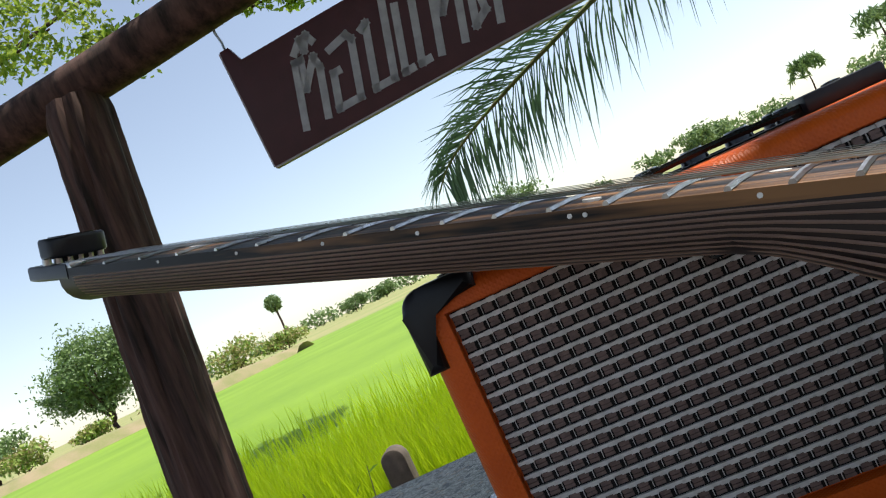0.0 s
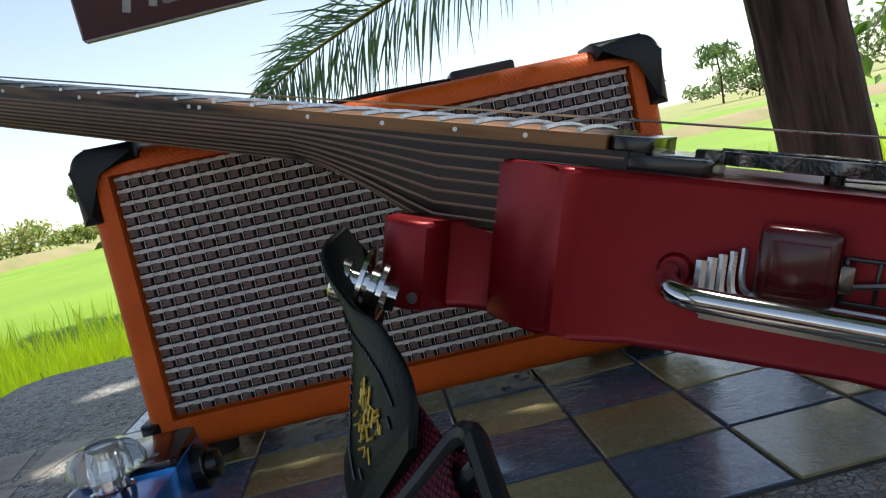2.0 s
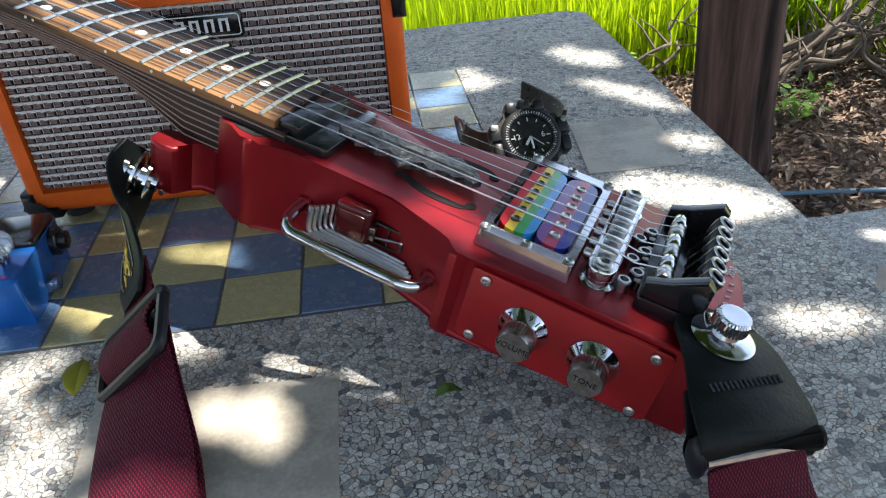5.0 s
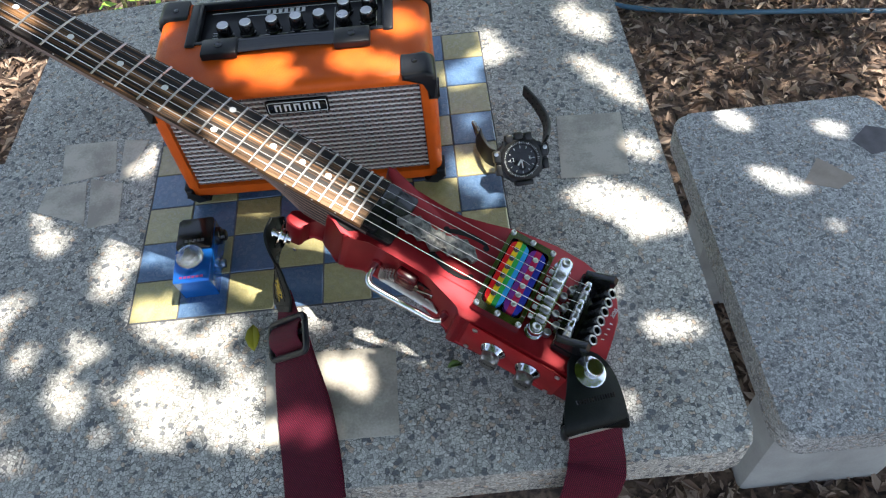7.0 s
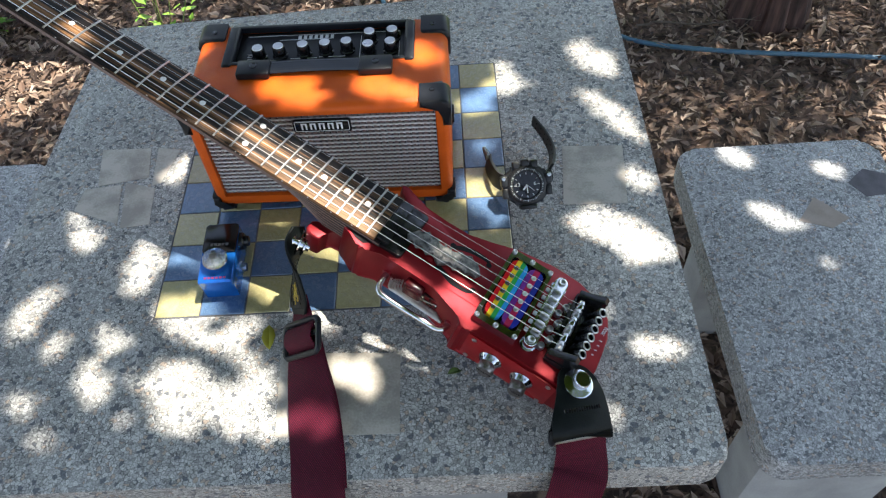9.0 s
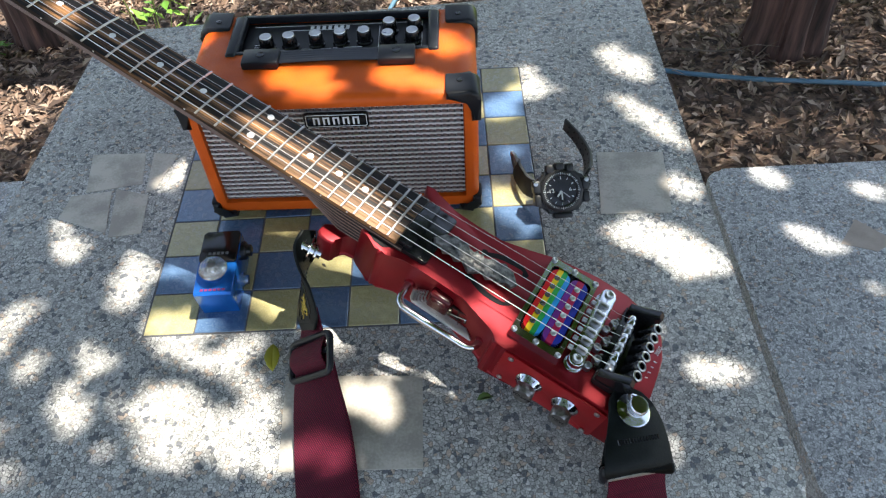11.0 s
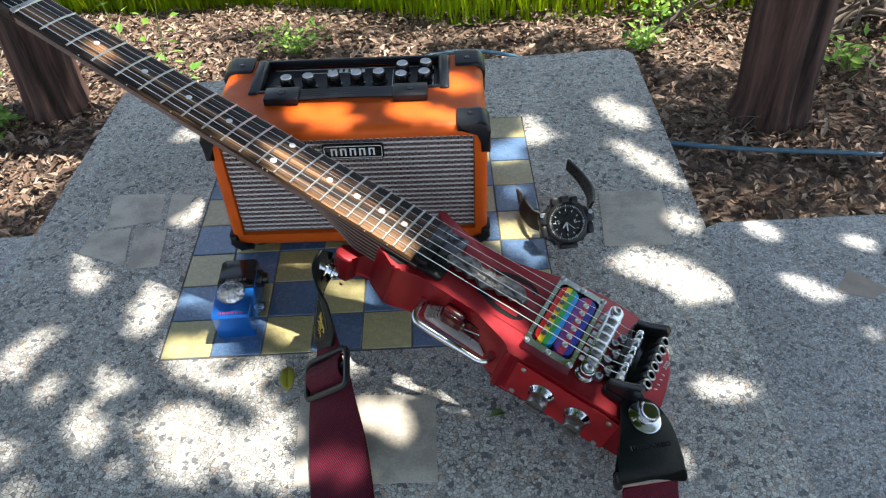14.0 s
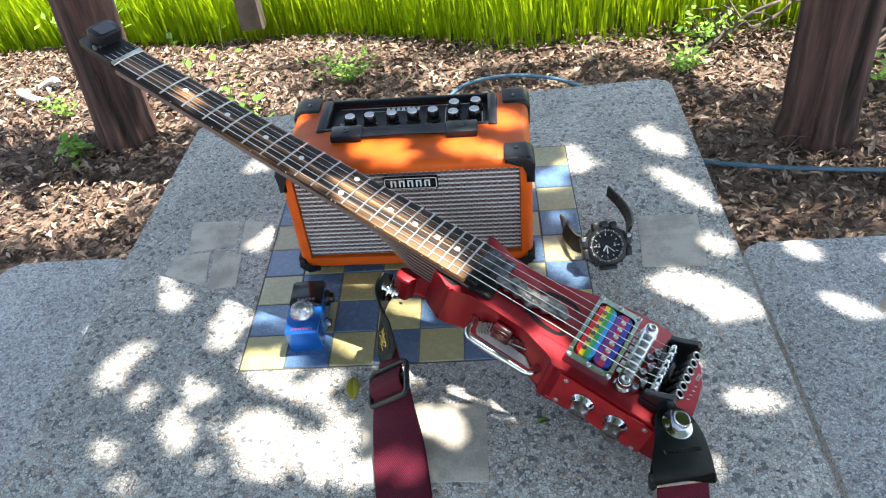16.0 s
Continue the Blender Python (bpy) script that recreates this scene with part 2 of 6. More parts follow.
# ---- table ----
def terrazzo(name, pale, dark, scale):
    """Broken stone chips in grey cement: pale chips, scattered dark ones, and dark hairlines between them."""
    m = bpy.data.materials.new(name)
    m.use_nodes = True
    n, link = m.node_tree.nodes, m.node_tree.links.new
    p = n["Principled BSDF"]
    tc = n.new("ShaderNodeTexCoord")

    def node(kind, **values):
        k = n.new(kind)
        for key, value in values.items():
            k.inputs[key.replace("_", " ")].default_value = value
        return k

    def math_node(op, a, b):
        k = n.new("ShaderNodeMath")
        k.operation = op
        for slot, value in enumerate((a, b)):
            if isinstance(value, (int, float)):
                k.inputs[slot].default_value = value
            else:
                link(value, k.inputs[slot])
        return k.outputs[0]

    def ranged(value, a, b, c, d):
        k = node("ShaderNodeMapRange", From_Min=a, From_Max=b, To_Min=c, To_Max=d)
        link(value, k.inputs["Value"])
        return k.outputs[0]

    warp = node("ShaderNodeTexNoise", Scale=150.0, Detail=2.0)
    link(tc.outputs["Object"], warp.inputs["Vector"])
    moved = n.new("ShaderNodeVectorMath")
    moved.operation = "MULTIPLY_ADD"
    moved.inputs[1].default_value = (0.0045, 0.0045, 0.0045)
    link(warp.outputs["Color"], moved.inputs[0])
    link(tc.outputs["Object"], moved.inputs[2])

    def cells(size, feature="F1"):
        v = node("ShaderNodeTexVoronoi", Scale=size)
        v.feature = feature
        link(moved.outputs[0], v.inputs["Vector"])
        return v

    chips, edges = cells(scale), cells(scale, "DISTANCE_TO_EDGE")
    sep = n.new("ShaderNodeSeparateColor")
    link(chips.outputs["Color"], sep.inputs[0])
    ramp = n.new("ShaderNodeValToRGB")
    cr = ramp.color_ramp
    cr.interpolation = "CONSTANT"
    stops = [(0, dark), (0.05, tuple(c * 0.62 for c in pale)), (0.2, tuple(c * 0.84 for c in pale)), (0.42, pale), (0.72, tuple(c * 1.2 for c in pale)), (0.93, (pale[0] * 0.98, pale[1] * 0.8, pale[2] * 0.68))]
    while len(cr.elements) < len(stops):
        cr.elements.new(0.5)
    for el, (pos, col) in zip(cr.elements, stops):
        el.position, el.color = pos, (*col, 1)
    link(sep.outputs[0], ramp.inputs[0])
    # large dark pebbles, few and far between
    pebbles, pebble_edge = cells(scale * 0.55), cells(scale * 0.55, "DISTANCE_TO_EDGE")
    sep2 = n.new("ShaderNodeSeparateColor")
    link(pebbles.outputs["Color"], sep2.inputs[0])
    few = math_node("LESS_THAN", sep2.outputs[0], 0.03)
    inside = ranged(pebble_edge.outputs["Distance"], 0.10, 0.13, 0.0, 1.0)
    pebble = math_node("MULTIPLY", few, inside)
    mixp = n.new("ShaderNodeMix")
    mixp.data_type = "RGBA"
    mixp.inputs["B"].default_value = (*dark, 1)
    link(pebble, mixp.inputs["Factor"])
    # hairlines that come and go
    fade = node("ShaderNodeTexNoise", Scale=22.0, Detail=3.0)
    link(tc.outputs["Object"], fade.inputs["Vector"])
    line = ranged(edges.outputs["Distance"], 0.02, 0.075, 0.0, 1.0)
    depth = ranged(fade.outputs["Fac"], 0.38, 0.7, 1.0, 0.5)
    joint = math_node("SUBTRACT", 1.0, math_node("MULTIPLY", math_node("SUBTRACT", 1.0, line), depth))
    mix = n.new("ShaderNodeMix")
    mix.data_type = "RGBA"
    mix.inputs["A"].default_value = (*(c * 0.12 for c in pale), 1)
    link(joint, mix.inputs["Factor"])
    link(ramp.outputs[0], mix.inputs["B"])
    link(mix.outputs["Result"], mixp.inputs["A"])
    stain = node("ShaderNodeTexNoise", Scale=6.0, Detail=8.0)
    link(tc.outputs["Object"], stain.inputs["Vector"])
    fine = node("ShaderNodeTexNoise", Scale=620.0, Detail=3.0)
    link(tc.outputs["Object"], fine.inputs["Vector"])
    tone = math_node("MULTIPLY", ranged(fine.outputs["Fac"], 0.35, 0.65, 0.64, 1.32), ranged(stain.outputs["Fac"], 0.33, 0.68, 0.82, 1.1))
    sc = n.new("ShaderNodeVectorMath")
    sc.operation = "SCALE"
    link(mixp.outputs["Result"], sc.inputs[0])
    link(tone, sc.inputs["Scale"])
    link(sc.outputs[0], p.inputs["Base Color"])
    p.inputs["Roughness"].default_value = 0.6
    b = node("ShaderNodeBump", Strength=0.5, Distance=0.0012)
    link(joint, b.inputs["Height"])
    b2 = node("ShaderNodeBump", Strength=0.3, Distance=0.001)
    link(fine.outputs["Fac"], b2.inputs["Height"])
    link(b.outputs[0], b2.inputs["Normal"])
    link(b2.outputs[0], p.inputs["Normal"])
    return m


STONE_TOP = terrazzo("terrazzo", (0.4, 0.39, 0.36), (0.11, 0.116, 0.126), 260)
BENCH_STONE = terrazzo("terrazzo_bench", (0.41, 0.41, 0.405), (0.15, 0.155, 0.165), 240)
CEMENT = material("cement", (0.36, 0.35, 0.33), (0.26, 0.25, 0.24), rough=0.85, scale=14, fine=300, bump=0.5)
SLAB = material("broken_tile_slab", (0.47, 0.43, 0.36), (0.31, 0.28, 0.235), rough=0.5, scale=34, fine=420, bump=0.3, spread=0.3)
TILE_BLUE = material("blue_glazed_tile", (0.085, 0.145, 0.24), (0.05, 0.095, 0.175), rough=0.26, coat=0.9, scale=170, fine=600, bump=0.55, random_tint=0.2)
TILE_YELLOW = material("yellow_glazed_tile", (0.4, 0.35, 0.17), (0.28, 0.245, 0.11), rough=0.26, coat=0.9, scale=170, fine=600, bump=0.55, random_tint=0.16)

table = thing("table", T((0.2, 0.19, -0.75)), "square grey terrazzo concrete garden table with inset chessboard", "table")
bm = B()
corners = [(0.588, 0.578), (-0.183, 0.535), (-0.216, -0.19), (0.581, -0.192)]     # not quite square
outline = []
for k in range(4):
    c, a, b = Vector(corners[k]), Vector(corners[k - 1]), Vector(corners[(k + 1) % 4])
    da, db = (a - c).normalized() * 0.02, (b - c).normalized() * 0.02
    for j in range(6):
        f = j / 5
        p_ = (c + da) * (1 - f) ** 2 + c * 2 * f * (1 - f) + (c + db) * f * f
        outline.append((p_.x - 0.2, p_.y - 0.19))
prism(bm, outline, 0.7, 0.75, bevel=0.006, seg=3)
tabletop = part("tabletop", bm, STONE_TOP, table)
bm = B()
prism(bm, round_rect(0, 0, 0.66, 0.66, 0.04), 0.655, 0.699, bevel=0.006)
part("apron", bm, CEMENT, table)
bm = B()
prism(bm, [(-0.2, -0.16), (0.2, -0.16), (0.2, 0.16), (-0.2, 0.16)], 0.0, 0.654, bevel=0.02)
part("pedestal", bm, CEMENT, table)
# slabs let into the top
SLABS = [((0.475, 0.229), (0.55, 0.224), (0.54, 0.129), (0.465, 0.132)), ((0.146, -0.052), (0.272, -0.058), (0.272, -0.147), (0.15, -0.145)),
         ((-0.125, 0.27), (-0.06, 0.268), (-0.052, 0.215), (-0.115, 0.205)), ((-0.05, 0.268), (-0.02, 0.262), (-0.035, 0.205), (-0.045, 0.2)),
         ((-0.13, 0.2), (-0.085, 0.205), (-0.075, 0.14), (-0.135, 0.165)), ((-0.08, 0.208), (-0.04, 0.196), (-0.035, 0.137), (-0.07, 0.133))]
for quad in SLABS:
    bm = B()
    prism(bm, [(x - 0.2, y - 0.19) for x, y in quad], 0.74, 0.7506)
    part("slab", bm, SLAB, table, smooth=False)


# ---- benches ----
def bench(m, sx, sy, label):
    t = thing("bench", m, label, "bench", "benches round the table")
    bm = B()
    prism(bm, round_rect(0, 0, sx, sy, 0.03, 6), 0.365, 0.42, bevel=0.008, seg=3)
    part("seat", bm, BENCH_STONE, t)
    for s in (-1, 1):
        bm = B()
        box(bm, 0, s * (sy / 2 - 0.11), 0.182, sx * 0.7, 0.09, 0.364, bevel=0.01)
        part("leg", bm, CEMENT, t)
    return t


bench_right = bench(T((0.925, 0.228, -0.75)), 0.36, 0.605, "pale terrazzo concrete bench with an inset dark stone chip")
bench_left = bench(T((-0.575, 0.28, -0.75)), 0.27, 0.62, "pale terrazzo concrete bench on the shaded side")
bm = B()
prism(bm, [(0.10, 0.20), (0.135, 0.23), (0.17, 0.215), (0.165, 0.17), (0.12, 0.165)], 0.41, 0.4206)
part("stone_inlay", bm, material("dark_inlay", (0.09, 0.08, 0.09), (0.05, 0.045, 0.05), rough=0.5, bump=0.1), bench_right)
bm = B()
prism(bm, [(-0.01, 0.12), (0.03, 0.17), (0.075, 0.12), (0.04, 0.1)], 0.41, 0.4206)
part("stone_inlay", bm, material("brown_inlay", (0.33, 0.27, 0.22), (0.25, 0.2, 0.16), rough=0.5, bump=0.1), bench_right)


# ---- guitar amplifier ----
AMP_LEAN = radians(0.3)
amp = thing("guitar_amplifier", T((0.1950, 0.2180, 0.0)) @ Matrix.Rotation(radians(-1.3), 4, "Z") @ Matrix.Rotation(AMP_LEAN, 4, "Y"), "small orange vinyl practice amplifier with woven grille", "amplifier")
AW, AD, AZ0, AZ1 = 0.283, 0.146, 0.011, 0.1625
FY = -AD / 2
bm = B()
zc, zh = (AZ0 + AZ1) / 2, AZ1 - AZ0
# shell: top, bottom, sides and back round a recessed front
rim = 0.0135
inner = [(-AW / 2 + rim, -zh / 2 + rim + 0.004), (AW / 2 - rim, -zh / 2 + rim + 0.004), (AW / 2 - rim, zh / 2 - 0.0115), (-AW / 2 + rim, zh / 2 - 0.0115)]
PX0, PX1, PY0, PY1 = -0.099, 0.0965, 0.002, 0.0665
profile = [(0.003, AD / 2), (0, AD / 2 - 0.004), (0, FY + 0.0095)] + [(0.0075 * (1 - math.cos(a)), FY + 0.0095 * (1 - math.sin(a))) for a in (radians(d) for d in (22, 45, 68, 90))]
shell = []
for inset, y in profile:
    o = round_rect(0, 0, AW - 2 * inset, zh - 2 * inset, 0.012 - inset, 4)
    shell.append([bm.verts.new((x, y, zc + z)) for x, z in o])
n = len(shell[0])
for lvl, (a, b) in enumerate(zip(shell, shell[1:])):
    for k in range(n):
        k2 = (k + 1) % n
        if lvl == 1 and min(a[k].co.z, a[k2].co.z) > AZ1 - 1e-5 and abs(a[k].co.x - a[k2].co.x) > 0.1:
            # the top is cut open for the sunken control panel
            hole = [bm.verts.new((x, y, AZ1)) for x, y in ((PX0, PY0), (PX1, PY0), (PX1, PY1), (PX0, PY1))]
            floor_ = [bm.verts.new((v.co.x, v.co.y, AZ1 - 0.0125)) for v in hole]
            edge = sorted((b[k], b[k2]), key=lambda v: v.co.x) + sorted((a[k], a[k2]), key=lambda v: -v.co.x)
            for e in range(4):
                e2 = (e + 1) % 4
                bm.faces.new((edge[e], edge[e2], hole[e2], hole[e]))
                bm.faces.new((hole[e], hole[e2], floor_[e2], floor_[e]))
            bm.faces.new(floor_)
            continue
        bm.faces.new((a[k], a[k2], b[k2], b[k]))
bm.faces.new(shell[0])
ring_f = shell[-1]
hole_f = [bm.verts.new((x, FY, zc + z)) for x, z in inner]
hole_b = [bm.verts.new((x, FY + 0.007, zc + z)) for x, z in inner]
q = n // 4
cut = [2 * q + q // 2, 3 * q + q // 2, q // 2, q + q // 2]
for k in range(4):
    a, b = cut[k], cut[(k + 1) % 4]
    run = [ring_f[(a + j) % n] for j in range(((b - a) % n) + 1)]
    bm.faces.new(run + [hole_f[(k + 1) % 4], hole_f[k]])
    bm.faces.new((hole_f[k], hole_f[(k + 1) % 4], hole_b[(k + 1) % 4], hole_b[k]))
bm.faces.new(hole_b)
part("cabinet", bm, ORANGE, amp, "orange vinyl covering")
gx0, gx1, gz0, gz1 = inner[0][0] + 0.001, inner[1][0] - 0.001, zc + inner[0][1] + 0.001, zc + inner[2][1] - 0.001
bm = B()
box(bm, 0, FY + 0.0065, (gz0 + gz1) / 2, gx1 - gx0, 0.001, gz1 - gz0)
grille = part("grille", bm, GRILLE_BACK, amp, "dark backing of the woven grille cloth")
# woven cloth: pale bands, brown dashes between them, thin uprights
rows = 20
pitch = (gz1 - gz0) / rows
bml, bmb = B(), B()
cols = 38
wdt = (gx1 - gx0) / cols
for r in range(rows):
    z = gz0 + (r + 0.5) * pitch
    for c in range(cols):
        x = gx0 + (c + 0.5) * wdt
        for half_, (hgt, out) in enumerate(((0.24, 0.0), (0.32, 0.0006))):
            brick_of(bml, x + (half_ - 0.5) * wdt / 2, FY + 0.0046 - out, z + 0.32 * pitch, wdt * 0.52, 0.0012, pitch * hgt)
        for dz in (0.03, -0.3):
            brick_of(bmb, x - wdt * 0.14, FY + 0.005, z + dz * pitch, wdt * 0.62, 0.001, pitch * 0.23)
        brick_of(bmb, x - wdt * 0.14, FY + 0.0056, z - 0.135 * pitch, wdt * 0.54, 0.0008, pitch * 0.2)
        brick_of(bml, x + 0.42 * wdt, FY + 0.0054, z - 0.16 * pitch, wdt * 0.04, 0.0008, pitch * 0.56)
part("pale_threads", bml, GRILLE_LIGHT, grille, "pale grey woven bands", smooth=False)["kind"] = "stuff"
part("brown_threads", bmb, GRILLE_BROWN, grille, "brown woven dashes", smooth=False)["kind"] = "stuff"
# corner caps
for sx in (-1, 1):
    for sy in (-1, 1):
        for sz in (-1, 1):
            bm = B()
            big = 0.033 if sz > 0 else 0.024
            x0, y0, z0 = sx * AW / 2, sy * AD / 2, (AZ1 if sz > 0 else AZ0)
            t, arm = 0.0028, 0.0095
            tall = 0.0335 if sz > 0 else 0.019
            flat = 0.009
            bend = [(t - 0.0095 + 0.0095 * math.cos(a), t - 0.0095 + 0.0095 * math.sin(a)) for a in (radians(15 * k) for k in range(7))]
            ell = [(t, -tall + 0.001)] + bend + [(-big + t, t), (-big + t, t - flat), (t - arm, t - flat), (t - arm, -tall + 0.001)]
            cap_m = Matrix(((sx, 0, 0, x0), (0, 0, -sy, y0 + sy * t), (0, sz, 0, z0), (0, 0, 0, 1)))
            prism(bm, ell, 0.0, big, bevel=0.004, m=cap_m, seg=3)
            cap = part("corner_cap", bm, BLACK_PLASTIC, amp)
            if sz > 0:
                bm = B()
                lathe(bm, [(0.003, 0), (0.003, 0.0008), (0.0012, 0.0012)], T((x0 - sx * 0.017, y0 - sy * 0.017, AZ1 + t - 0.0002)), 12)
                part("screw", bm, BLACK_GLOSS, cap)
for sx in (-1, 1):
    for sy in (-1, 1):
        bm = B()
        low = sx * 0.117 * math.tan(AMP_LEAN)
        lathe(bm, [(0.009, low), (0.0105, low + 0.0015), (0.011, 0.0125)], T((sx * 0.117, sy * 0.048, 0.0)), 16)
        part("foot", bm, RUBBER, amp)
# control panel, set into the rear of the top
bm = B()
PZ = AZ1 - 0.0072
box(bm, (PX0 + PX1) / 2, (PY0 + PY1) / 2, PZ - 0.0015, PX1 - PX0 - 0.001, PY1 - PY0 - 0.001, 0.003, bevel=0.001)
panel = part("control_panel", bm, BLACK_PLASTIC, amp, "black panel with white markings")
bm = B()
for x, y, w_, d_ in (((PX0 + PX1) / 2, PY0 + 0.0005, PX1 - PX0 + 0.008, 0.005), ((PX0 + PX1) / 2, PY1 + 0.0005, PX1 - PX0 + 0.008, 0.005), (PX0 + 0.0005, (PY0 + PY1) / 2, 0.005, PY1 - PY0), (PX1 - 0.0005, (PY0 + PY1) / 2, 0.005, PY1 - PY0)):
    box(bm, x, y, AZ1 - 0.0028, w_, d_, 0.0078, bevel=0.001)
part("panel_frame", bm, BLACK_PLASTIC, amp)
bm = B()
for x, y, w_, d_ in (((PX0 + PX1) / 2, PY0 + 0.0075, PX1 - PX0 - 0.02, 0.0006), ((PX0 + PX1) / 2, PY1 - 0.0075, PX1 - PX0 - 0.02, 0.0006), (PX1 - 0.0095, (PY0 + PY1) / 2, 0.0006, PY1 - PY0 - 0.015)):
    brick_of(bm, x, y, PZ + 0.0003, w_, d_, 0.0004)
part("panel_outline", bm, WHITE_INK, panel, "thin white printed outline", smooth=False)["kind"] = "stuff"
for x in (PX0 - 0.004, PX1 + 0.003):
    bm = B()
    box(bm, x, (PY0 + PY1) / 2 - 0.002, AZ1 - 0.001, 0.011, PY1 - PY0 + 0.006, 0.007, bevel=0.0028, seg=3)
    part("panel_cheek", bm, BLACK_PLASTIC, amp)
knob_places = [(-0.0695, 0.017), (-0.0465, 0.019), (-0.0197, 0.021), (0.005, 0.0225), (0.029, 0.024), (0.0535, 0.0175), (0.054, 0.039), (0.078, 0.0205), (0.0795, 0.0415)]
for kx, ky in knob_places:
    ky += 0.003
    bm = B()
    lathe(bm, [(0.0088, 0), (0.0088, 0.002), (0.0076, 0.0032), (0.0071, 0.0132), (0.0065, 0.0142)], T((kx, ky, PZ)), 20)
    k = part("knob", bm, BLACK_GLOSS, panel)
    bm = B()
    lathe(bm, [(0.006, 0), (0.0057, 0.0007)], T((kx, ky, PZ + 0.0142)), 20)
    part("knob_cap", bm, STEEL, k, "brushed silver cap")
bm = B()
for a, b, w_, h_ in ((-0.05, 0.0145, 0.018, 0.0006), (-0.02, 0.0165, 0.03, 0.0006), (0.012, 0.0175, 0.03, 0.0006), (0.066, 0.0095, 0.046, 0.0006), (-0.02, 0.0505, 0.062, 0.0006), (0.043, 0.03, 0.0006, 0.045)):
    box(bm, a, b, PZ + 0.0003, w_, h_, 0.0004)
for a in range(7):
    box(bm, -0.028 + a * 0.0062, 0.0545, PZ + 0.0003, 0.0036, 0.006, 0.0004)
for a in range(3):
    box(bm, -0.079, 0.018 + a * 0.004, PZ + 0.0003, 0.01, 0.0005, 0.0004)
part("panel_print", bm, WHITE_INK, panel, "white scale marks", smooth=False)["kind"] = "stuff"
# strap handle
hz = AZ1
for s, hx in ((-1, -0.069), (1, 0.064)):
    bm = B()
    box(bm, hx, -0.014, hz + 0.0042, 0.036, 0.024, 0.0086, bevel=0.0018, seg=2)
    e = part("handle_mount", bm, BLACK_PLASTIC, amp)
    bm = B()
    lathe(bm, [(0.0042, 0), (0.0042, 0.0007), (0.002, 0.0011)], T((hx, -0.013, hz + 0.0085)), 14)
    part("screw", bm, BLACK_GLOSS, e)
bm = B()
for k in range(5):
    tube(bm, spline([(-0.055, -0.019 + k * 0.0036, hz + 0.0038), (0.0, -0.019 + k * 0.0036, hz + 0.0052), (0.055, -0.019 + k * 0.0036, hz + 0.0038)], 6), 0.0019, 6)
part("handle", bm, BLACK_GLOSS, amp, "ribbed black rubber strap handle")
# badge with the maker's mark as plain shapes
bm = B()
bxc, bzc = 0.006, 0.136
prism(bm, round_rect(bxc, bzc, 0.062, 0.0165, 0.002), 0, 0.003, bevel=0.0005, m=T((0, FY + 0.0025, 0)) @ TO_MY)
badge = part("badge", bm, BLACK_GLOSS, amp, "black badge with chrome rim and plain pale bars")
bm = B()
o = round_rect(bxc, bzc, 0.058, 0.0135, 0.002)
for k in range(len(o)):
    a, b = o[k], o[(k + 1) % len(o)]
    tube(bm, [(a[0], FY - 0.0006, a[1]), (b[0], FY - 0.0006, b[1])], 0.0004, 5)
for k in range(5):
    x = bxc - 0.0215 + k * 0.0095
    box(bm, x, FY - 0.0006, bzc, 0.0018, 0.0006, 0.0085)
    box(bm, x + 0.0045, FY - 0.0006, bzc, 0.0018, 0.0006, 0.0085)
    box(bm, x + 0.0022, FY - 0.0006, bzc + 0.0035, 0.004, 0.0006, 0.0014)
part("badge_mark", bm, WHITE_INK, badge, smooth=False)["kind"] = "stuff"


# ---- electric guitar: x runs from the bridge to the head, y to the player's side, z up off the top ----
GX, GY = Vector((-0.8221, 0.4918, 0.2869)).normalized(), Vector((-0.4983, -0.8653, 0.0553))
GZ = GX.cross(GY).normalized()
GY = GZ.cross(GX)
GM = Matrix((GX, GY, GZ)).transposed().to_4x4()
GM.translation = (0.4113, -0.0597, 0.0592)
guitar = thing("electric_guitar", GM, "headless red electric guitar with rainbow pickup, leaning on amplifier", "guitar")
NECK_WOOD = material("laminated_dark_wood", (0.011, 0.006, 0.0055), (0.02, 0.011, 0.009), rough=0.5, scale=60, fine=800, bump=0.08, stretch=(0.1, 1, 1))
NECK_LINE = material("pale_veneer", (0.26, 0.17, 0.13), (0.17, 0.11, 0.085), rough=0.5, scale=60, fine=600, bump=0.05, stretch=(0.1, 1, 1))
FRETBOARD = material("striped_ebony", (0.22, 0.11, 0.045), (0.006, 0.004, 0.0035), rough=0.42, scale=45, fine=260, bump=0.06, stretch=(0.05, 3.2, 1), spread=0.2)
FRETBOARD.node_tree.nodes["Principled BSDF"].inputs["Specular IOR Level"].default_value = 0.25
DARK_STEEL = material("dark_steel", (0.22, 0.2, 0.18), (0.1, 0.09, 0.08), rough=0.25, metal=1.0, scale=120, bump=0.02)
KNOB_STEEL = material("worn_knob_steel", (0.34, 0.32, 0.3), (0.2, 0.18, 0.17), rough=0.34, metal=1.0, scale=300, bump=0.1)
PEARL = material("pearl", (0.75, 0.73, 0.68), (0.6, 0.6, 0.6), rough=0.25, bump=0)
STRING = material("string_steel", (0.62, 0.6, 0.57), (0.5, 0.48, 0.45), rough=0.3, metal=1.0, bump=0)

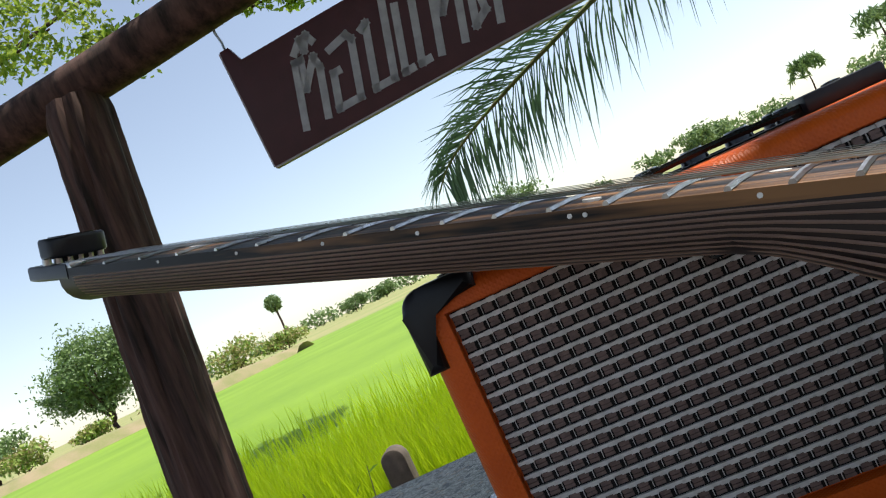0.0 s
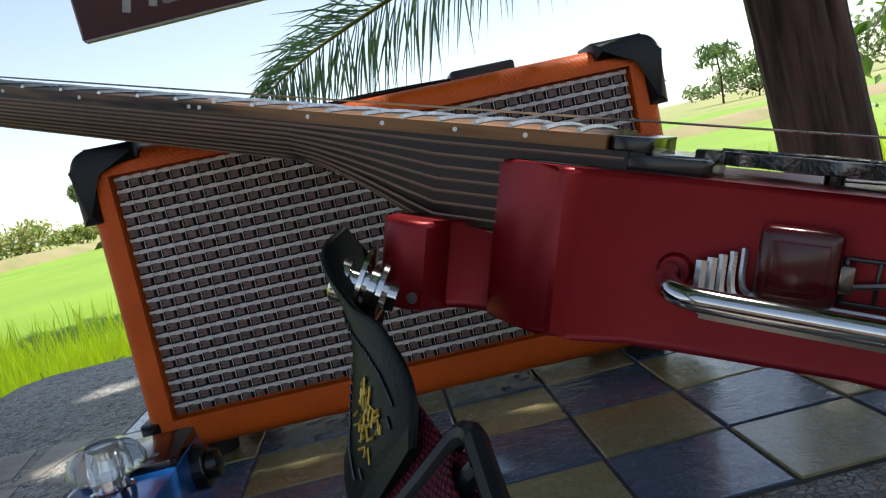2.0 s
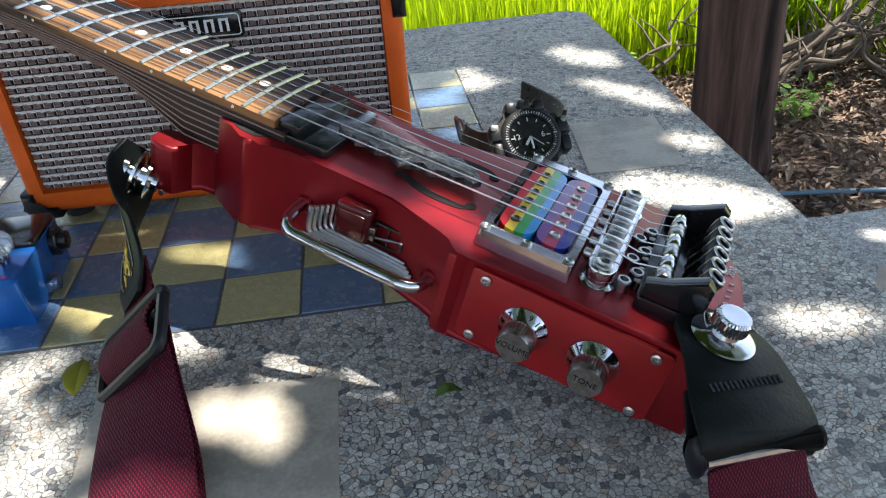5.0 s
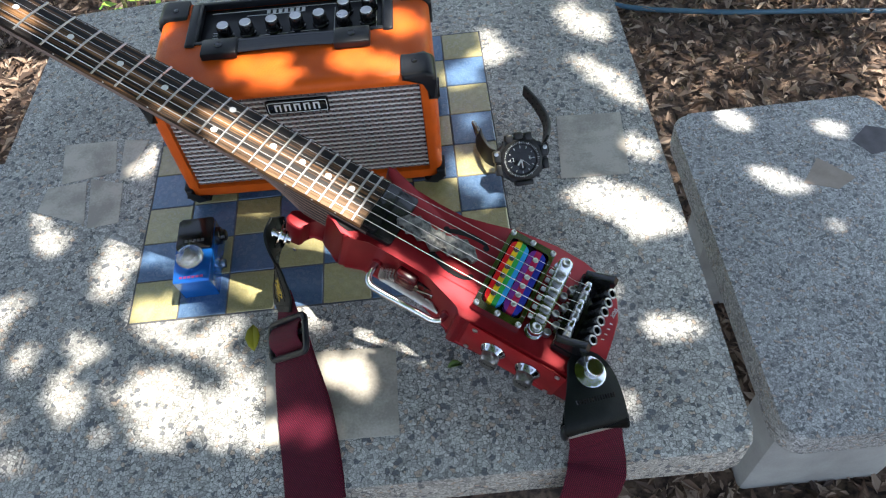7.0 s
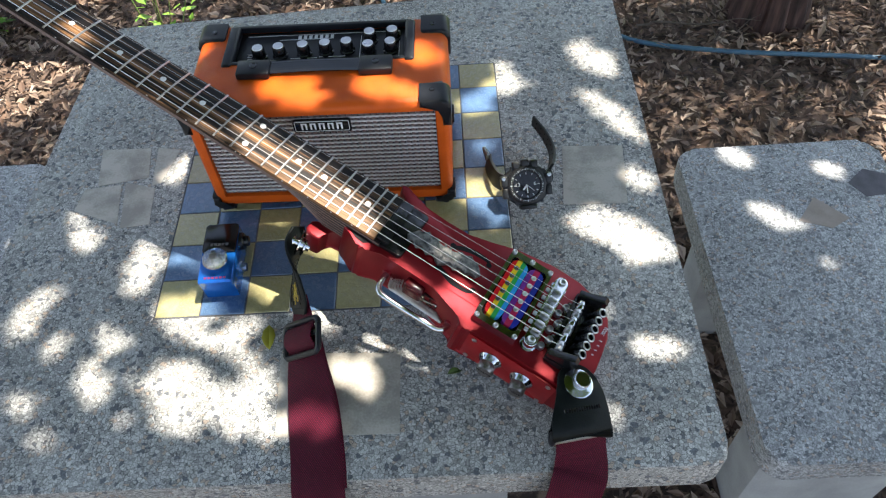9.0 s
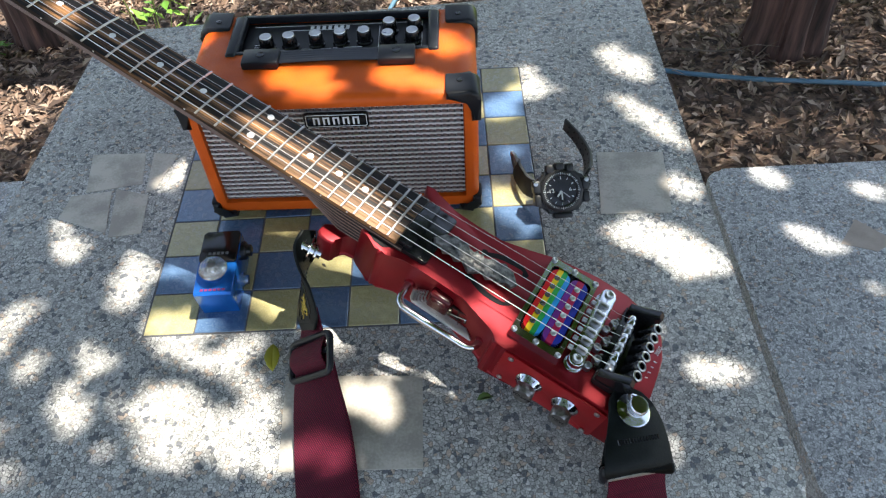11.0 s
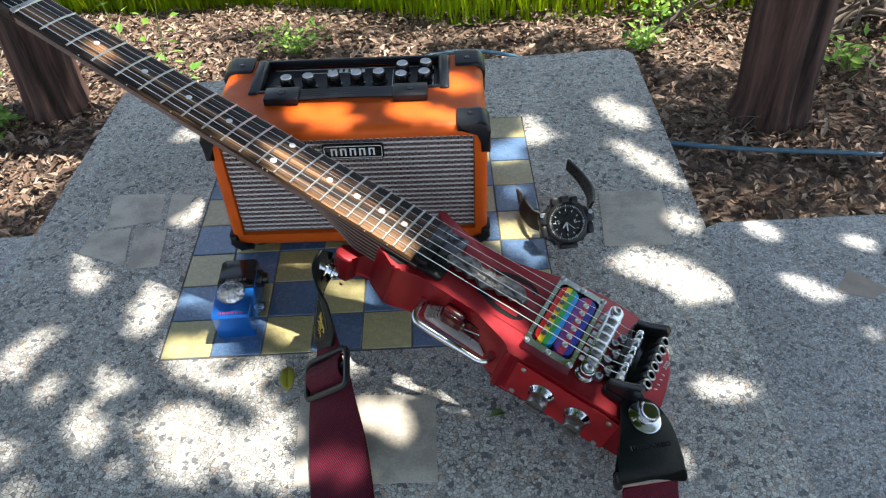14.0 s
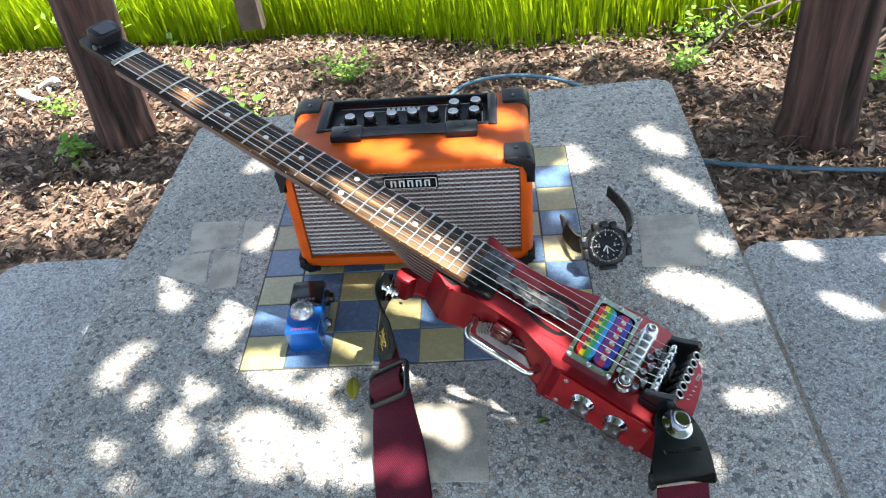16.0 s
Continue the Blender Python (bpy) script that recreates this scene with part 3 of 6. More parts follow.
DEPTH, TOP = -0.0428, 0.003
body_outline = (
    [(-0.072, 0.02), (-0.0705, 0.042), (-0.069, 0.051)] + [(-0.0655, 0.0552), (0.02, 0.0535), (0.052, 0.0535), (0.0565, 0.0575), (0.0605, 0.0565), (0.0625, 0.047), (0.07, 0.0435)]
    + [(0.1, 0.0355), (0.135, 0.032), (0.16, 0.034), (0.176, 0.0375), (0.1785, 0.0398), (0.1812, 0.0408), (0.1832, 0.0400)] + [(0.1838, 0.0375), (0.195, 0.0335), (0.203, 0.0305), (0.2065, 0.028)]
    + [(0.2, 0.021), (0.165, 0.0195), (0.152, 0.018), (0.152, -0.027), (0.168, -0.031), (0.182, -0.043), (0.186, -0.051), (0.178, -0.0525), (0.168, -0.0475), (0.15, -0.0415), (0.125, -0.0375)]
    + [(0.1, -0.04), (0.075, -0.047), (0.05, -0.0555), (0.01, -0.0625), (-0.02, -0.0615), (-0.045, -0.0545), (-0.062, -0.0405), (-0.07, -0.02), (-0.071, 0.0)]
)
bm = B()
prism(bm, body_outline[::-1], DEPTH, TOP, bevel=0.0022, seg=3)
for v in bm.verts:       # the underside falls away towards the horn
    if v.co.z < -0.02:
        v.co.z -= 0.031 * (v.co.x + 0.02)
gbody = part("body", bm, RED_PAINT, guitar, "satin metallic red body")
# horn that carries the front strap lock, cut lower than the top
horn_outline = [(0.178, 0.02), (0.186, 0.034), (0.195, 0.0275), (0.205, 0.025), (0.2165, 0.0265), (0.2205, 0.0305), (0.221, 0.041), (0.223, 0.0442), (0.23, 0.0452), (0.237, 0.0438), (0.2405, 0.0395), (0.2405, 0.0305), (0.236, 0.0265), (0.226, 0.025), (0.205, 0.019)]
bm = B()
prism(bm, [(x, y) for x, y in horn_outline], DEPTH - 0.0055, -0.0185, bevel=0.0022, seg=3)
part("horn", bm, RED_PAINT, guitar)
# neck
def half_width(x):
    return 0.0212 + (0.648 - x) / 0.486 * 0.0078


def fb_z(x):
    return 0.0122 + 0.0018 * max(0, 0.648 - x) / 0.49


bm = B()
bm2 = B()
stations = [0.166, 0.18, 0.2, 0.22, 0.235, 0.25, 0.265, 0.28, 0.3, 0.34, 0.4, 0.46, 0.52, 0.58, 0.63, 0.648, 0.656, 0.664]
rings = []
for x in stations:
    hw, zt = half_width(x), fb_z(x) - 0.0055
    deep = 0.0163 if x > 0.29 else (0.0163 + 0.0217 * min(1, (0.29 - x) / 0.06) ** 1.3)
    if x > 0.64:
        deep *= 1.0 + 4.0 * (x - 0.64)
    square = min(1, max(0, (0.28 - x) / 0.05))
    pts = []
    for k in range(13):
        a = math.pi * k / 12
        yy, zz = math.cos(a), -math.sin(a) ** 0.8 if 0 < k < 12 else 0
        sy = max(-1, min(1, yy * 1.35)) * square + yy * (1 - square)
        pts.append((hw * sy, zt + zz * deep))
    rings.append([bm.verts.new((x, y, z)) for y, z in pts])
for a, b in zip(rings, rings[1:]):
    for k in range(12):
        bm.faces.new((a[k], a[k + 1], b[k + 1], b[k]))
    bm.faces.new((a[12], a[0], b[0], b[12]))
bm.faces.new(rings[0])
bm.faces.new(rings[-1][::-1])
neck = part("neck", bm, NECK_WOOD, guitar, "dark laminated wood neck with pale veneer lines")
bm = B()
X0, X1 = 0.173, 0.652
for a, b in ((X0, X1),):
    n_ = 24
    prev = None
    for k in range(n_ + 1):
        x = a + (b - a) * k / n_
        hw, z = half_width(x), fb_z(x)
        ring = [bm.verts.new((x, y, zz)) for y, zz in ((-hw, z - 0.0055), (-hw, z - 0.0012), (-hw * 0.5, z), (0, z + 0.0004), (hw * 0.5, z), (hw, z - 0.0012), (hw, z - 0.0055))]
        if prev:
            for j in range(7):
                bm.faces.new((prev[j], prev[(j + 1) % 7], ring[(j + 1) % 7], ring[j]))
        else:
            bm.faces.new(ring)
        prev = ring
    bm.faces.new(prev[::-1])
fretboard = part("fretboard", bm, FRETBOARD, guitar, "brown and black striped fretboard")
for k in range(23):
    x = 0.648 / 2 ** (k / 12)
    hw, z = half_width(x), fb_z(x)
    bm = B()
    tube(bm, [(x, -hw, z - 0.0008), (x, -hw * 0.5, z + 0.0003), (x, 0, z + 0.0007), (x, hw * 0.5, z + 0.0003), (x, hw, z - 0.0008)], 0.0011, 6)
    part("fret", bm, STEEL, fretboard)
for k in (3, 5, 7, 9, 12, 15, 17, 19, 21):
    x = (0.648 / 2 ** (k / 12) + 0.648 / 2 ** ((k - 1) / 12)) / 2
    hw, z = half_width(x), fb_z(x)
    ys = (-hw * 0.55, hw * 0.55) if k in (12, 24) else (0,)
    for y in ys:
        bm = B()
        cyl(bm, 0.0031, 0.0031, 0.0012, T((x, y, z - (0.0005 if y == 0 else 0.0007))), 16)
        part("inlay_dot", bm, PEARL, fretboard, smooth=False)
    for d in ((-0.0026, 0.0026) if k in (12, 24) else (0,)):
        bm = B()
        cyl(bm, 0.0008, 0.0008, 0.0006, T((x + d, hw - 0.0002, z - 0.0032)) @ TO_Y, 10)
        part("side_dot", bm, PEARL, fretboard, smooth=False)
# pale veneer lines along the neck's flanks
for side in (-1, 1):
    for row in range(9):
        bm = B()
        f = 0.06 + row * 0.105
        path = []
        for x in [0.167 + k * 0.0123 for k in range(40)]:
            hw, zt = half_width(x), fb_z(x) - 0.0055
            deep = 0.0163 if x > 0.29 else (0.0163 + 0.0217 * min(1, (0.29 - x) / 0.06) ** 1.3)
            square = min(1, max(0, (0.28 - x) / 0.05))
            a = math.asin(min(1, f ** 1.25))
            yy = math.cos(a)
            sy = min(1, yy * 1.35) * square + yy * (1 - square)
            path.append((x, side * (hw * sy + 0.00005), zt - deep * f))
        tube(bm, path, 0.0005, 4)
        part("veneer_line", bm, NECK_LINE, neck, "thin pale veneer stripe")


def ball(bm, r, m, seg=12, rings=6):
    bmesh.ops.create_uvsphere(bm, u_segments=seg, v_segments=rings, radius=r, matrix=m)
    return bm


# strings
GAUGE = (0.0004, 0.00034, 0.00028, 0.0002, 0.00017, 0.00014)
for k in range(6):
    y0, y1 = 0.026 - k * 0.0104, 0.0175 - k * 0.007
    bm = B()
    tube(bm, [(-0.03, y0, 0.0196), (-0.0165, y0, 0.0165), (-0.004, y0, 0.0188), (0.648, y1, fb_z(0.648) + 0.0022), (0.69, y1 * 0.95, fb_z(0.69) - 0.0006)], GAUGE[k], 6)
    part("string", bm, STRING, guitar)
# black end plate at the last fret
bm = B()
prism(bm, round_rect(0.157, -0.0005, 0.03, 0.058, 0.003), TOP, 0.0078, bevel=0.001)
prism(bm, round_rect(0.166, -0.0005, 0.013, 0.054, 0.002), 0.0079, 0.0128, bevel=0.001)
part("end_plate", bm, BLACK_GLOSS, guitar, "black plate at the end of the fretboard")
# head piece with string clamps
bm = B()
prism(bm, [(0.6525, -0.0215), (0.69, -0.0195), (0.708, -0.0165), (0.708, 0.0165), (0.69, 0.0195), (0.6525, 0.0215)], 0.0045, 0.0135, bevel=0.0015)
head = part("head_piece", bm, BLACK_PLASTIC, guitar, "short black string clamp head")
for k in range(6):
    bm = B()
    lathe(bm, [(0.0026, 0), (0.0026, 0.0035), (0.0016, 0.004)], T((0.682, 0.0165 - k * 0.0066, 0.0135)), 10)
    part("clamp_screw", bm, STEEL, head)
bm = B()
box(bm, 0.6505, 0, fb_z(0.65) - 0.0005, 0.004, 0.042, 0.005, bevel=0.0006)
part("nut", bm, STEEL, guitar)
# pickup in its chrome ring
PUX, PUY = 0.031, -0.0025
bm = B()
o = round_rect(PUX, PUY, 0.0475, 0.092, 0.002)
i_ = round_rect(PUX, PUY, 0.0385, 0.0765, 0.005)
lo = [bm.verts.new((x, y, TOP)) for x, y in o]
hi = [bm.verts.new((PUX + (x - PUX) * 0.97, PUY + (y - PUY) * 0.985, 0.0115)) for x, y in o]
ih = [bm.verts.new((x, y, 0.0115)) for x, y in i_]
il = [bm.verts.new((x, y, 0.0055)) for x, y in i_]
n = len(o)
for a, b in ((lo, hi), (hi, ih), (ih, il)):
    for k in range(n):
        bm.faces.new((a[k], a[(k + 1) % n], b[(k + 1) % n], b[k]))
pickup = part("pickup_ring", bm, CHROME, guitar, "chrome pickup ring")
bm = B()
prism(bm, round_rect(PUX, PUY, 0.0378, 0.0758, 0.005), 0.0035, 0.006)
part("pickup_base", bm, BLACK_GLOSS, pickup)
# two clear bobbins, each cut lengthwise into coloured stripes
def bobbin(x_hi, wide, bands, name):
    """Stripes of one bobbin with rounded ends; bands are colour names with shares of its width, from the neck's side."""
    r_end, ln = wide / 2 * 0.92, 0.0725
    top_z = 0.0118

    def reach(x):
        d = max(0.0, abs(x - (x_hi - wide / 2)) - (wide / 2 - r_end))
        return ln / 2 - r_end + math.sqrt(max(0.0, r_end ** 2 - d ** 2))

    x = x_hi
    for cname, col, share, poles in bands:
        w_ = wide * share
        sm = material("pickup_" + cname + name, col, tuple(c * 0.7 for c in col), rough=0.12, scale=80, bump=0, coat=0.6)
        xs_ = [x - w_ * k / 5 for k in range(6)]
        pts = [(q, PUY + reach(q)) for q in xs_] + [(q, PUY - reach(q)) for q in xs_[::-1]]
        bm = B()
        prism(bm, pts, 0.0062, top_z)
        st = part("coil_stripe", bm, sm, pickup, cname.replace("_", " ") + " glossy pickup stripe", smooth=False)
        if poles:
            for k in range(6):
                bm = B()
                lathe(bm, [(0.0027, -0.001), (0.0027, 0.0006), (0.0021, 0.001), (0.0014, 0.0004)], T((x - w_ / 2, PUY + 0.026 - k * 0.0104, top_z)), 14)
                part("pole_piece", bm, STEEL if poles > 1 else DARK_STEEL, pickup)
        x -= w_


bobbin(PUX + 0.0178, 0.0182, [("red", (0.62, 0.012, 0.015), 0.25, 0), ("yellow", (0.8, 0.55, 0.02), 0.26, 1), ("green", (0.03, 0.33, 0.07), 0.25, 0), ("blue", (0.03, 0.28, 0.62), 0.24, 0)], "")
bobbin(PUX - 0.0009, 0.0168, [("violet", (0.16, 0.03, 0.22), 0.3, 0), ("crimson", (0.4, 0.02, 0.07), 0.36, 2), ("dark_blue", (0.02, 0.03, 0.26), 0.34, 0)], "")
for px, py in [(PUX + sx * 0.0205, PUY + sy * 0.0425) for sx in (-1, 1) for sy in (-1, 1)] + [(PUX, PUY + 0.0425), (PUX, PUY - 0.0425)]:
    bm = B()
    lathe(bm, [(0.0027, 0), (0.0027, 0.0012), (0.0018, 0.0018), (0.0008, 0.001)], T((px, py, 0.0115)), 12)
    part("ring_screw", bm, STEEL, pickup)
# bridge with saddles
bm = B()
prism(bm, round_rect(-0.004, -0.0025, 0.0135, 0.088, 0.0066), 0.0088, 0.0148, bevel=0.0012, seg=3)
bridge = part("bridge", bm, CHROME, guitar, "chrome bridge with six saddles")
for s in (-1, 1):
    bm = B()
    lathe(bm, [(0.0082, TOP), (0.0082, TOP + 0.002), (0.0066, TOP + 0.0028), (0.006, TOP + 0.003), (0.006, 0.009)], T((-0.004, -0.0025 + s * 0.0365, 0)), 22)
    part("bridge_post", bm, CHROME, bridge)
    bm = B()
    lathe(bm, [(0.0044, 0.0146), (0.0044, 0.0158), (0.0034, 0.0162), (0.002, 0.0152)], T((-0.004, -0.0025 + s * 0.0375, 0)), 18)
    part("post_screw", bm, STEEL, bridge)
for k in range(6):
    y = 0.026 - k * 0.0104
    bm = B()
    box(bm, -0.004, y, 0.0163, 0.0088, 0.0052, 0.0042, bevel=0.0009)
    part("saddle", bm, STEEL, bridge)
    bm = B()
    lathe(bm, [(0.0023, 0), (0.0023, 0.0042), (0.0014, 0.0047)], T((0.002, y, 0.0118)) @ TO_X, 10)
    part("saddle_screw", bm, STEEL, bridge)
# tuner block behind the bridge
bm = B()
prism(bm, round_rect(-0.037, -0.0025, 0.029, 0.084, 0.002), TOP, 0.0095, bevel=0.001)
tuners = part("tuner_block", bm, BLACK_GLOSS, guitar, "black tailpiece with six fine tuners")
for y, w_ in ((0.0352, 0.0075), (-0.0402, 0.0075)):
    bm = B()
    prism(bm, [(-0.0515, 0.0095), (-0.0515, 0.0255), (-0.0475, 0.0285), (-0.034, 0.0205), (-0.0235, 0.0165), (-0.0235, 0.0095)], -w_ / 2, w_ / 2, bevel=0.001, m=T((0, y, 0)) @ TO_MY)
    part("tuner_cheek", bm, BLACK_GLOSS, tuners)
for k in range(6):
    y = 0.026 - k * 0.0104
    bm = B()
    lathe(bm, [(0.0036, 0), (0.0041, 0.0008), (0.0041, 0.0042), (0.0034, 0.0046), (0.0034, 0.0056), (0.0041, 0.006), (0.0041, 0.009), (0.0036, 0.0098)], T((-0.0305, y + 0.0049, 0.0158)) @ TO_MY, 18)
    part("string_barrel", bm, CHROME if k % 2 else STEEL, tuners)
    tilt = T((-0.0468, y, 0.0175)) @ Matrix.Rotation(radians(-24), 4, "Y")
    bm = B()
    lathe(bm, [(0.0044, -0.008), (0.0046, 0.0), (0.005, 0.001), (0.005, 0.0085), (0.0046, 0.0094), (0.0032, 0.0094), (0.003, 0.004)], tilt, 18)
    tk = part("tuner_knob", bm, BLACK_GLOSS, tuners)
    bm = B()
    ring_pts = [tilt @ Vector((0.0039 * math.cos(a), 0.0039 * math.sin(a), 0.0094)) for a in (2 * math.pi * j / 18 for j in range(19))]
    tube(bm, ring_pts, 0.0009, 6)
    part("tuner_rim", bm, STEEL, tk, "worn steel rim")
    bm = B()
    lathe(bm, [(0.0037, 0), (0.0037, 0.0052), (0.003, 0.0058), (0.0022, 0.0058), (0.0018, 0.003)], T((-0.0152 - 0.0045 * (k % 2), y + 0.0035, TOP)), 16)
    part("anchor_screw", bm, STEEL, guitar)
    bm = B()
    lathe(bm, [(0.0024, 0), (0.0024, 0.0048), (0.0014, 0.005)], T((-0.0215, y - 0.001, TOP)), 12)
    part("anchor_screw", bm, DARK_STEEL, guitar)
# strip at the tail with small carved bars
bm = B()
for k in range(4):
    a = radians(-58 + k * 13)
    box(bm, 0, 0, 0, 0.0026, 0.0007, 0.0006, m=T((-0.0585 - 0.006 * math.cos(a * 0.8), 0.006 - k * 0.0062, TOP + 0.0002)) @ Matrix.Rotation(0.12 * (3 - k), 4, "Z"))
part("tail_marks", bm, WHITE_INK, guitar, "small pale engraved bars at the tail", smooth=False)["kind"] = "stuff"
# winged metal plaque on the top
half = [(0.0, 0.0045), (0.0025, 0.0075), (0.004, 0.004), (0.009, 0.005), (0.012, 0.0085), (0.0165, 0.0065), (0.0215, 0.0095), (0.0255, 0.006), (0.0295, 0.0065), (0.0365, -0.001), (0.0335, -0.0055), (0.0285, -0.0035), (0.0245, -0.0075), (0.0195, -0.0045), (0.0135, -0.0085), (0.0085, -0.0045), (0.004, -0.009), (0.0, -0.011)]
outline = half + [(-x, y) for x, y in half[::-1] if x > 0]
PEWTER = material("pewter", (0.24, 0.235, 0.22), (0.05, 0.05, 0.05), rough=0.42, metal=1.0, scale=180, fine=700, bump=0.8)
bm = B()
prism(bm, outline[::-1], TOP + 0.003, TOP + 0.0072, bevel=0.0006, m=T((0.109, -0.001, 0)) @ Matrix.Rotation(radians(182), 4, "Z") @ Matrix.Diagonal((1.12, 1.35, 1, 1)))
plaque = part("winged_plaque", bm, PEWTER, guitar, "pewter plaque shaped like spread wings")
bm = B()
for a in range(-3, 4):
    tube(bm, [(0.109 + a * 0.0085, -0.0015, TOP + 0.0072), (0.109 + a * 0.0098, 0.0025 - abs(a) * 0.0005, TOP + 0.0074)], 0.0006, 5)
tube(bm, [(0.142, -0.0015, TOP + 0.0073), (0.109, -0.001, TOP + 0.0078), (0.073, -0.0015, TOP + 0.0073)], 0.0007, 5)
part("plaque_relief", bm, PEWTER, plaque)
bm = B()
cyl(bm, 0.003, 0.003, 0.004, T((0.109, -0.001, TOP - 0.0005)), 12)
part("plaque_stud", bm, BLACK_GLOSS, plaque)
# sound slots: flat near-black inlays stand for the shade inside them
HOLE_SHADE = material("slot_shade", (0.004, 0.002, 0.002), rough=0.9, bump=0)
for s in (1, -1):
    bm = B()
    cy = -0.0025 + s * 0.021
    pts = spline([(0.066, cy - s * 0.002, 0), (0.073, cy + s * 0.001, 0), (0.088, cy + s * 0.0005, 0), (0.1, cy - s * 0.0035, 0), (0.108, cy - s * 0.008, 0)], 6)
    wd = [0.0011, 0.0018] + [0.0016 + 0.0012 * math.sin(math.pi * k / (len(pts) - 3)) for k in range(len(pts) - 3)] + [0.0008]
    left, right = [], []
    for k, p in enumerate(pts):
        d = (pts[min(k + 1, len(pts) - 1)] - pts[max(k - 1, 0)]).normalized()
        nrm = Vector((-d.y, d.x, 0))
        left.append((p + nrm * wd[k]).to_2d())
        right.append((p - nrm * wd[k]).to_2d())
    prism(bm, [tuple(p) for p in right + left[::-1]], TOP - 0.001, TOP + 0.0003)
    cyl(bm, 0.0029, 0.0029, 0.00135, T((0.0665, cy - s * 0.0035, TOP - 0.001)), 14)
    cyl(bm, 0.0029, 0.0029, 0.00138, T((0.107, cy - s * 0.005, TOP - 0.001)), 14)
    part("sound_slot_shade", bm, HOLE_SHADE, guitar, "curved sound slot, its inner shade a flat black inlay", smooth=False)
# opening by the horn: its inner shade is a black inlay too
bm = B()
prism(bm, [(0.2, 0.0285), (0.19, 0.0335), (0.181, 0.0345), (0.172, 0.0275), (0.185, 0.0245)], TOP - 0.001, TOP + 0.0003)
part("cutaway_shade", bm, HOLE_SHADE, guitar, smooth=False)
# control plate, knobs and screws on the side
side_turn = pose(0, 0, 0, 0, 0, -1.1)
bm = B()
prism(bm, round_rect(0.0, -0.0205, 0.096, 0.0405, 0.0025), 0, 0.0016, bevel=0.0004, m=T((0.0, 0.0548, 0)) @ side_turn @ TO_Y @ Matrix.Scale(-1, 4, (0, 1, 0)))
cplate = part("control_plate", bm, RED_PLATE, guitar, "bright red control plate")
for x in (0.0405, -0.0405):
    for z in (-0.0045, -0.0375):
        bm = B()
        lathe(bm, [(0.0026, 0), (0.0026, 0.0008), (0.0015, 0.0012), (0.0012, 0.0004)], T((x, 0.0568 - x * 0.02, z)) @ TO_Y, 14)
        part("plate_screw", bm, STEEL, cplate)


def control_knob(x, z, word):
    place = T((x, 0.0565 - x * 0.02, z)) @ TO_Y
    bm = B()
    lathe(bm, [(0.0118, 0), (0.012, 0.0008), (0.0086, 0.0052), (0.0084, 0.006)], place, 36)
    kn = part("control_knob", bm, CHROME, guitar, "chrome knob with numbered skirt marked " + word)
    bm = B()
    prof = []
    for h in (0.006, 0.0145):
        prof.append([place @ Vector((r * math.cos(a), r * math.sin(a), h)) for a, r in ((2 * math.pi * j / 72, 0.0084 if j % 2 else 0.0079) for j in range(72))])
    lo_, hi_ = [[bm.verts.new(p) for p in ring] for ring in prof]
    for j in range(72):
        bm.faces.new((lo_[j], lo_[(j + 1) % 72], hi_[(j + 1) % 72], hi_[j]))
    top_ = [bm.verts.new(place @ Vector((0.0076 * math.cos(2 * math.pi * j / 72), 0.0076 * math.sin(2 * math.pi * j / 72), 0.0152))) for j in range(72)]
    for j in range(72):
        bm.faces.new((hi_[j], hi_[(j + 1) % 72], top_[(j + 1) % 72], top_[j]))
    bm.faces.new(top_)
    part("knurled_top", bm, KNOB_STEEL, kn, "worn knurled metal top")
    text_part(word, 0.0042, 0.0002, place @ T((0, 0, 0.0153)) @ Matrix.Rotation(math.pi, 4, "Z"), BLACK_GLOSS, kn)
    for j in range(10):
        a = radians(130 - j * 29)
        text_part(str(j + 1), 0.0042, 0.0002, place @ Matrix.Rotation(a, 4, "Z") @ T((0.0102, 0, 0.0034)) @ pose(0, 0, 0, 0, 52, 0) @ pose(0, 0, 0, 0, 0, -90), BLACK_GLOSS, kn)


def text_part(word, size, depth, m, mat, parent):
    cu = bpy.data.curves.new("text", "FONT")
    cu.body, cu.size, cu.extrude = word, size, depth / 2
    cu.align_x, cu.align_y = "CENTER", "CENTER"
    tmp = bpy.data.objects.new("text", cu)
    me = bpy.data.meshes.new_from_object(tmp)
    bpy.data.objects.remove(tmp)
    me.materials.clear()
    me.materials.append(mat)
    ob = new("lettering", me)
    ob.parent = parent
    ob.matrix_basis = m
    return ob


text_part("2020", 0.0052, 0.0002, T((-0.0635, -0.0245, TOP + 0.0003)) @ Matrix.Rotation(radians(-97), 4, "Z"), WHITE_INK, guitar)
control_knob(0.0175, -0.0212, "VOLUME")
control_knob(-0.017, -0.0212, "TONE")
# chrome grab bar, key set, red block and clip on the narrow flank
bm = B()
tube(bm, spline([(0.148, 0.03, -0.0235), (0.1485, 0.039, -0.024), (0.148, 0.0485, -0.025), (0.1435, 0.0545, -0.026), (0.134, 0.056, -0.0265), (0.09, 0.0555, -0.0275), (0.08, 0.0555, -0.0275), (0.0735, 0.053, -0.0275), (0.0705, 0.047, -0.027), (0.0695, 0.038, -0.0265)], 5), 0.0033, 12)
part("grab_bar", bm, CHROME, guitar, "polished chrome grab bar")
for x, y in ((0.148, 0.0325), (0.0695, 0.0425)):
    bm = B()
    lathe(bm, [(0.0052, 0), (0.0052, 0.002), (0.0042, 0.0035)], T((x, y - 0.001, -0.0238 if x > 0.1 else -0.0266)) @ TO_Y, 16)
    part("bar_boss", bm, RED_PAINT, guitar)
